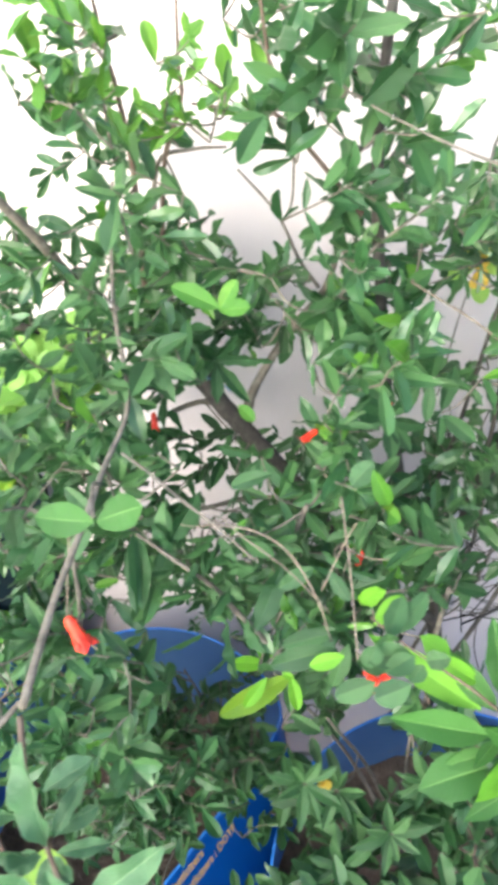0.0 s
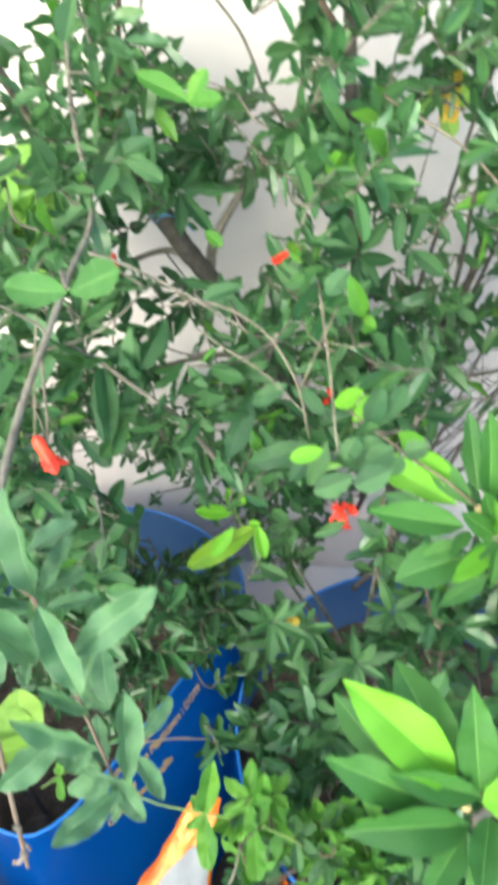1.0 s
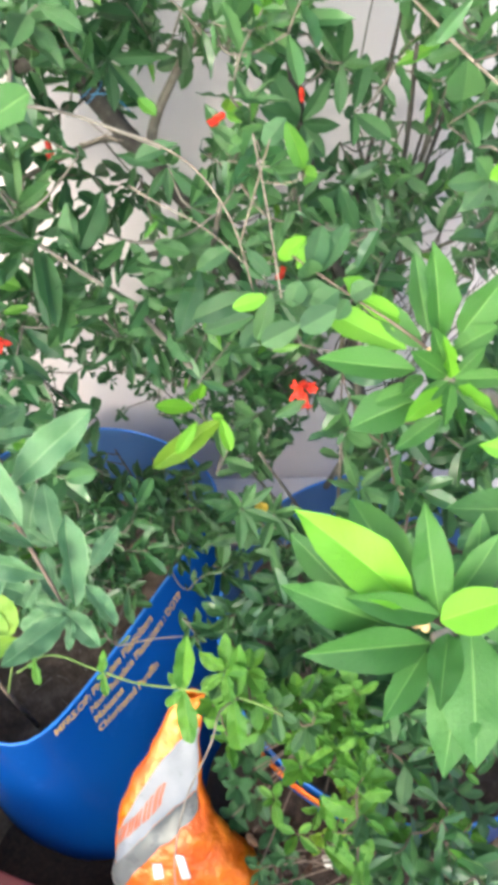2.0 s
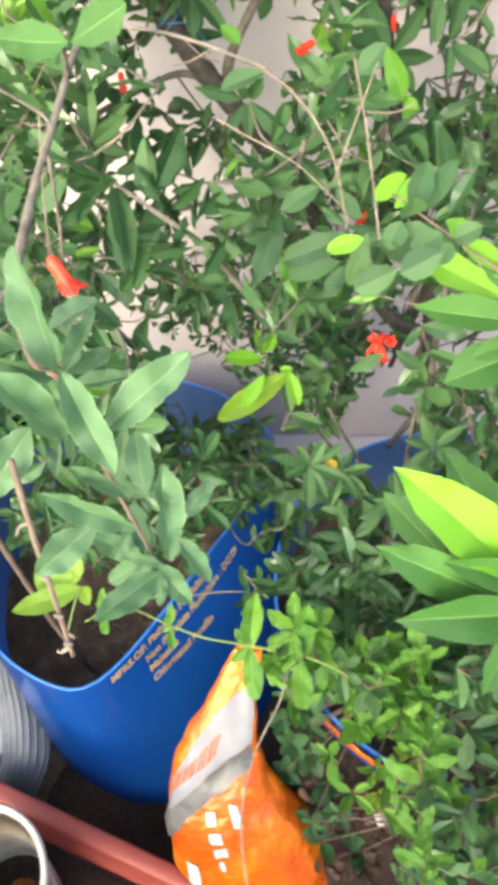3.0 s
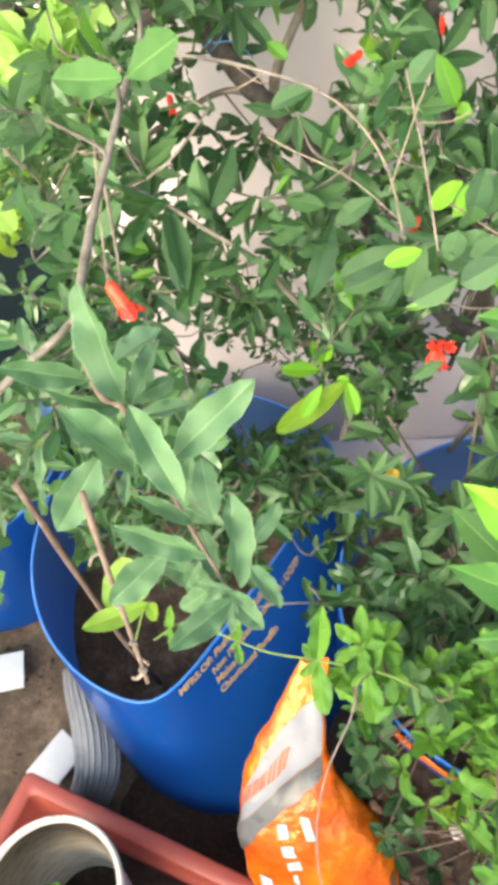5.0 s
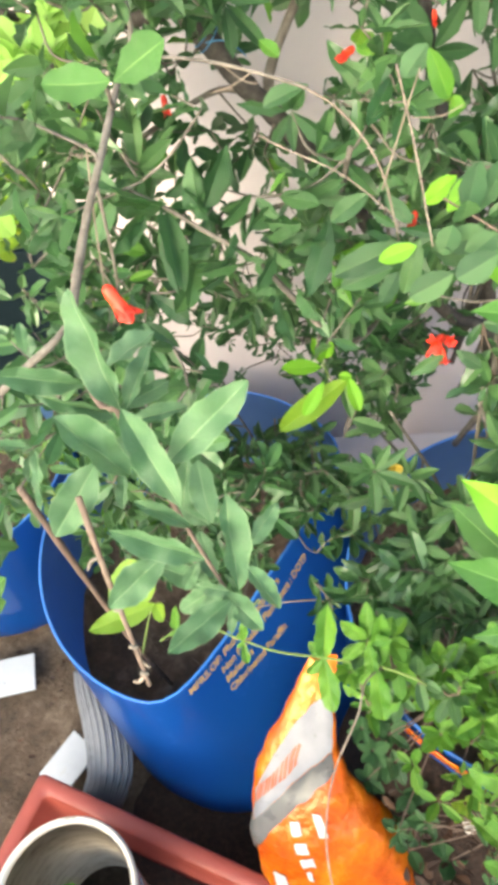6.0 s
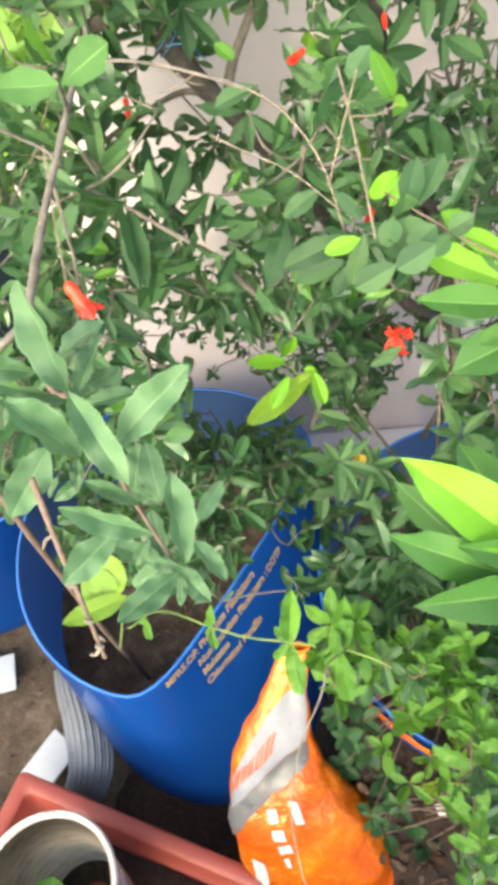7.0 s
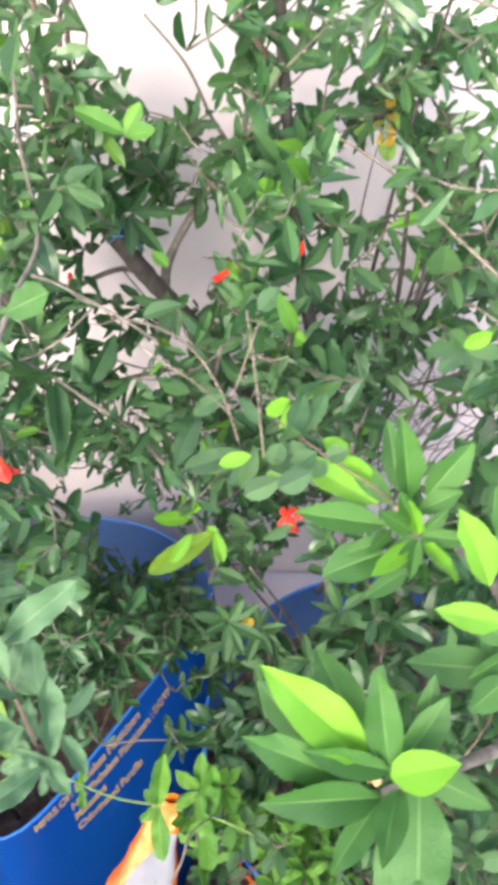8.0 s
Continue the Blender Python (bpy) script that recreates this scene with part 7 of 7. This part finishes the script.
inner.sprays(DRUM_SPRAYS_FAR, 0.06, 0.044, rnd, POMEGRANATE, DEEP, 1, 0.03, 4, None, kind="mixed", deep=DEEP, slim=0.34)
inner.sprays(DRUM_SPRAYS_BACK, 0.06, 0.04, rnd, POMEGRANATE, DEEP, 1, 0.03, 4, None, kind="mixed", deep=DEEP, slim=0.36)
for at in ((-0.332, 0.80, 0.556), (-0.272, 0.80, 0.508), (-0.193, 0.80, 0.512), (-0.127, 0.80, 0.494), (-0.06, 0.80, 0.546), (-0.221, 0.80, 0.575), (-0.382, 0.80, 0.457)):
    inner.spray(at, 0.06, 0.042, rnd, POMEGRANATE, "mixed", 4, False, slim=0.34)
for at in ((-0.044, 0.697, 0.639), (0.048, 0.665, 0.504), (-0.013, 0.678, 0.487), (0.024, 0.563, 0.584), (-0.06, 0.567, 0.776)):
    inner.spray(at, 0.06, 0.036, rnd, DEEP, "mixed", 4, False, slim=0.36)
for at in ((-0.316, 0.837, 0.562), (-0.262, 0.797, 0.574), (-0.22, 0.822, 0.483), (-0.155, 0.838, 0.487), (-0.096, 0.821, 0.503), (-0.247, 0.842, 0.601), (-0.338, 0.789, 0.555)):
    inner.spray(at, 0.06, 0.044, rnd, POMEGRANATE, "mixed", 4, False, slim=0.36)
for at in ((-0.409, 0.600, 0.563), (-0.373, 0.600, 0.547), (-0.405, 0.580, 0.480), (-0.329, 0.620, 0.590), (-0.418, 0.600, 0.485), (-0.237, 0.550, 0.486), (-0.181, 0.550, 0.448)):
    inner.spray(at, 0.05, 0.045, rnd, POMEGRANATE, "oval", 3, False, slim=0.45)
for at in ((-0.44, 0.72, 0.42), (-0.42, 0.73, 0.37), (-0.33, 0.74, 0.37), (-0.30, 0.70, 0.31), (-0.40, 0.76, 0.45), (-0.36, 0.72, 0.33)):
    inner.spray(at, 0.05, 0.05, rnd, POMEGRANATE if rnd.random() < 0.6 else YOUNG, "oval", 3, False, slim=0.45)
inner.finish()

weeds = Plant("weed_clump", (-0.8, 0.85, 0.3), "green weeds growing in the drum by the wall", "plant")
for q in ((-0.7, 0.8, 0.55), (-0.6, 0.75, 0.65)):
    weeds.limb([(-0.8, 0.88, 0.28), ((-0.8 + q[0]) / 2, 0.86, 0.45), q], 0.004, 0.0015, GREEN_STEM, "stem")
rnd = random.Random(23)
weeds.sprays(LEFT_POT_SPRAYS, 0.05, 0.045, rnd, POMEGRANATE, YOUNG, 2, 0.03, 3)
for at in ((-0.482, 0.86, 0.475), (-0.495, 0.86, 0.505), (-0.466, 0.86, 0.438), (-0.538, 0.86, 0.459), (-0.599, 0.86, 0.421), (-0.665, 0.86, 0.338), (-0.501, 0.86, 0.419)):
    weeds.spray(at, 0.06, 0.045, rnd, POMEGRANATE if rnd.random() < 0.5 else YOUNG, "oval", 3, False, slim=0.45)
weeds.finish(GREEN_STEM)

lime_bush = Plant("lime_bush", (-0.5, 1.1, 0.0), "light lime green bush behind the shrub", "shrub")
lime_bush.limb([(-0.5, 1.1, 0.0), (-0.45, 1.08, 0.6), (-0.35, 0.93, 1.1)], 0.006, 0.002, GREEN_STEM, "stem")
rnd = random.Random(29)
for k in range(34):
    lime_bush.spray((rnd.uniform(-0.39, -0.26), rnd.uniform(0.80, 0.88), rnd.uniform(1.175, 1.28)), 0.05, 0.055, rnd, PALE_LIME, "round", 2, False, way=(rnd.uniform(-0.5, 0.5), -0.3, 1.0), slim=0.6)
for at in ((-0.407, 0.800, 1.126), (-0.401, 0.800, 1.073), (-0.419, 0.780, 1.062), (-0.390, 0.820, 1.101), (-0.425, 0.800, 1.082)):
    lime_bush.spray(at, 0.05, 0.055, rnd, VARIEGATED, "round", 2, False, way=(rnd.uniform(-0.5, 0.5), -0.3, 1.0), slim=0.6)
lime_bush.finish(GREEN_STEM)

# blue twine round the dark branch
twine = thing("twine", (-0.1, 0.86, 1.235), "light blue plastic twine tied round the dark branch", "twine")
for k in range(2):
    c0 = Vector((-0.108 + 0.005 * k, 0.86, 1.246 - 0.007 * k))
    v, f = tube_data([np.array(c0) + 0.0165 * np.array((0.7 * math.cos(a), math.sin(a) * 0.95, 0.72 * math.cos(a))) for a in np.linspace(0, 6.283, 25)], 0.0009, 0.0009, 6)
    place(part("loop", mesh("loop", v, f, TIE), None, twine))
tube("loose_end", [(-0.105, 0.845, 1.243), (-0.085, 0.842, 1.245), (-0.07, 0.845, 1.235), (-0.06, 0.85, 1.22)], 0.0009, 0.0007, TIE, twine)

# a weed and a rust-coloured dead leaf in the bucket
scrap = Plant("weed", (-0.45, 0.04, 0.09), "broad fresh green weed leaf growing in the white bucket", "weed")
scrap.limb([(-0.45, 0.04, 0.09), (-0.455, 0.02, 0.15), (-0.464, -0.003, 0.200)], 0.0016, 0.0012, GREEN_STEM, "stem")
scrap.leaf((-0.464, -0.003, 0.200), (-0.438, 0.107, 0.270), 0.12, (0.15, -0.3, 1), "round", YOUNG, 3, True)
scrap.leaf((-0.445, -0.001, 0.200), (-0.376, 0.069, 0.250), 0.05, (0.1, -0.2, 1), "wavy", YOUNG, 1, True)
scrap.finish()
dead = Plant("dead_leaf", (-0.41, 0.07, 0.095), "rust brown dead leaf lying in the white bucket", "leaf")
dead.leaf((-0.441, 0.091, 0.100), (-0.387, 0.109, 0.100), 0.03, (0.1, 0.0, 1), "wavy", RUST, 4, True)
dead.finish()

# yellow blossoms among the leaves
for x, y, z, s in ((0.252, 0.965, 1.384, 0.026), (0.262, 0.96, 1.35, 0.017), (0.10, 0.513, 0.846, 0.0125)):
    bloom = thing("yellow_blossom", (x, y, z), "small yellow blossom among green leaves", "flower", "yellow blossoms")
    for j in range(5):
        a = 2 * math.pi * j / 5
        ob = part("petal", leaf_mesh("round", j, YELLOW), None, bloom)
        ob.matrix_basis = leaf_matrix((0, 0, 0), (s * (0.6 + 0.15 * j) * math.cos(a), -0.6 * s, s * (1.3 - 0.15 * j) * math.sin(a)), s * 0.9, (0, -1, 0.6))

# a heap of soil and dead leaves between the sack and the drum
def heap_height(x, y):
    gap = math.hypot(x - 0.385, y - 0.56) - 0.352
    side = max(0.0, min(1.0, (x + 0.02) / 0.1)) * max(0.0, min(1.0, (y + 0.06) / 0.12)) * max(0.0, min(1.0, (0.5 - y) / 0.1))
    return 0.33 * side * math.exp(-(max(gap, 0.0) / 0.2) ** 2) + 0.018 * noise.noise((x * 22, y * 22, 0.3))


heap = thing("soil_heap", (0.13, 0.17, 0.0), "dark heap of soil and dead leaves between sack and drum", "soil heap", kind="stuff")
n = 52
hv = [(-0.1 + 0.5 * i / n, -0.07 + 0.6 * j / n, heap_height(-0.1 + 0.5 * i / n, -0.07 + 0.6 * j / n) - 0.002) for j in range(n + 1) for i in range(n + 1)]
hf = [(j * (n + 1) + i, j * (n + 1) + i + 1, (j + 1) * (n + 1) + i + 1, (j + 1) * (n + 1) + i) for j in range(n) for i in range(n)
      if math.hypot(hv[j * (n + 1) + i][0] - 0.385, hv[j * (n + 1) + i][1] - 0.56) > 0.345]
place(part("soil", mesh("soil", hv, hf, POTTING), None, heap, kind="stuff"))
# added layer of the darker soil that darkens the ground between the pots
mound = thing("soil_heap", (-0.2, 0.2, 0.0), "damp dark soil spilt between trough and drum", "soil heap", kind="stuff")
n = 40
hv = []
for j in range(n + 1):
    for i in range(n + 1):
        x, y = -0.5 + 0.66 * i / n, -0.1 + 0.5 * j / n
        fall = max(0.0, min(1.0, (x + 0.46) / 0.12)) * max(0.0, min(1.0, (0.16 - x) / 0.1)) * max(0.0, min(1.0, (0.4 - y) / 0.08))
        hv.append((x, y, -0.02 + fall * (0.05 + 0.02 * noise.noise((x * 16, y * 16, 0.9)))))
hf = [(j * (n + 1) + i, j * (n + 1) + i + 1, (j + 1) * (n + 1) + i + 1, (j + 1) * (n + 1) + i) for j in range(n) for i in range(n)]
place(part("soil", mesh("soil", hv, hf, POTTING), None, mound, kind="stuff"))
scrap_bm = bmesh.new()
bmesh.ops.create_icosphere(scrap_bm, subdivisions=2, radius=0.013)
for v in scrap_bm.verts:
    v.co = Vector((v.co.x * 1.2, v.co.y, v.co.z * 0.6)) * (1 + 0.5 * noise.noise(v.co * 90))
crumb = part("plaster_crumb", scrap_bm, WHITE, None)
crumb.location = (0.215, 0.19, heap_height(0.215, 0.19) + 0.004)
tagged(crumb, "small whitish crumb of plaster on the soil", "crumb")

# dry grass at the foot of the drum
tuft = thing("dry_grass", (0.26, 0.13, 0.2), "tuft of thin straw-coloured grass on the soil heap", "grass", kind="stuff")
rnd = random.Random(53)
blades = []
for k in range(16):
    x, y = rnd.uniform(0.235, 0.3), rnd.uniform(0.09, 0.17)
    root = np.array((x, y, heap_height(x, y) - 0.004))
    tip = root + np.array((rnd.uniform(-0.02, 0.03), rnd.uniform(-0.01, 0.04), rnd.uniform(0.03, 0.075)))
    blades.append(tube_data(catmull([root, (root + tip) / 2 + np.array((rnd.uniform(-0.006, 0.006), 0.004, 0.006)), tip], 4), 0.0009, 0.0004, 4))
v, f = join_data(blades)
place(part("blades", mesh("blades", v, f, GREEN_STEM), None, tuft, kind="stuff"))

# dry leaves and crumbs on the soil
litter = thing("leaf_litter", (0.08, 0.15, 0.0), "dry brown fallen leaves on the soil", "litter", kind="stuff")
rnd = random.Random(31)
vs, fs, us, k = [], [], [], 0
for i in range(420):
    if i < 220:
        x, y = rnd.uniform(0.0, 0.32), rnd.uniform(-0.05, 0.24)
        floor_z = heap_height(x, y)
    else:
        x, y = rnd.uniform(-0.95, -0.5), rnd.uniform(0.1, 0.75)
        floor_z = 0.0
    a = rnd.uniform(0, 6.28)
    ln = rnd.uniform(0.012, 0.03) if i < 220 else rnd.uniform(0.006, 0.018)
    z = floor_z + 0.012 + rnd.uniform(0, 0.012)
    m = leaf_matrix((x, y, z), (x + ln * math.cos(a), y + ln * math.sin(a), z + rnd.uniform(-0.004, 0.012)), ln * rnd.uniform(0.25, 0.8), (rnd.uniform(-1.2, 1.2), rnd.uniform(-1.2, 1.2), 1))
    v, f, uv = SHAPES[("wavy", "spat", "oval")[i % 3]][rnd.randrange(6)]
    mm = np.array(m)
    vs.append(v @ mm[:3, :3].T + mm[:3, 3])
    fs += [tuple(q + k for q in g) for g in f]
    us += uv
    k += len(v)
place(part("leaves", uv_mesh("leaves", np.concatenate(vs), fs, us, LITTER), None, litter, kind="stuff"))
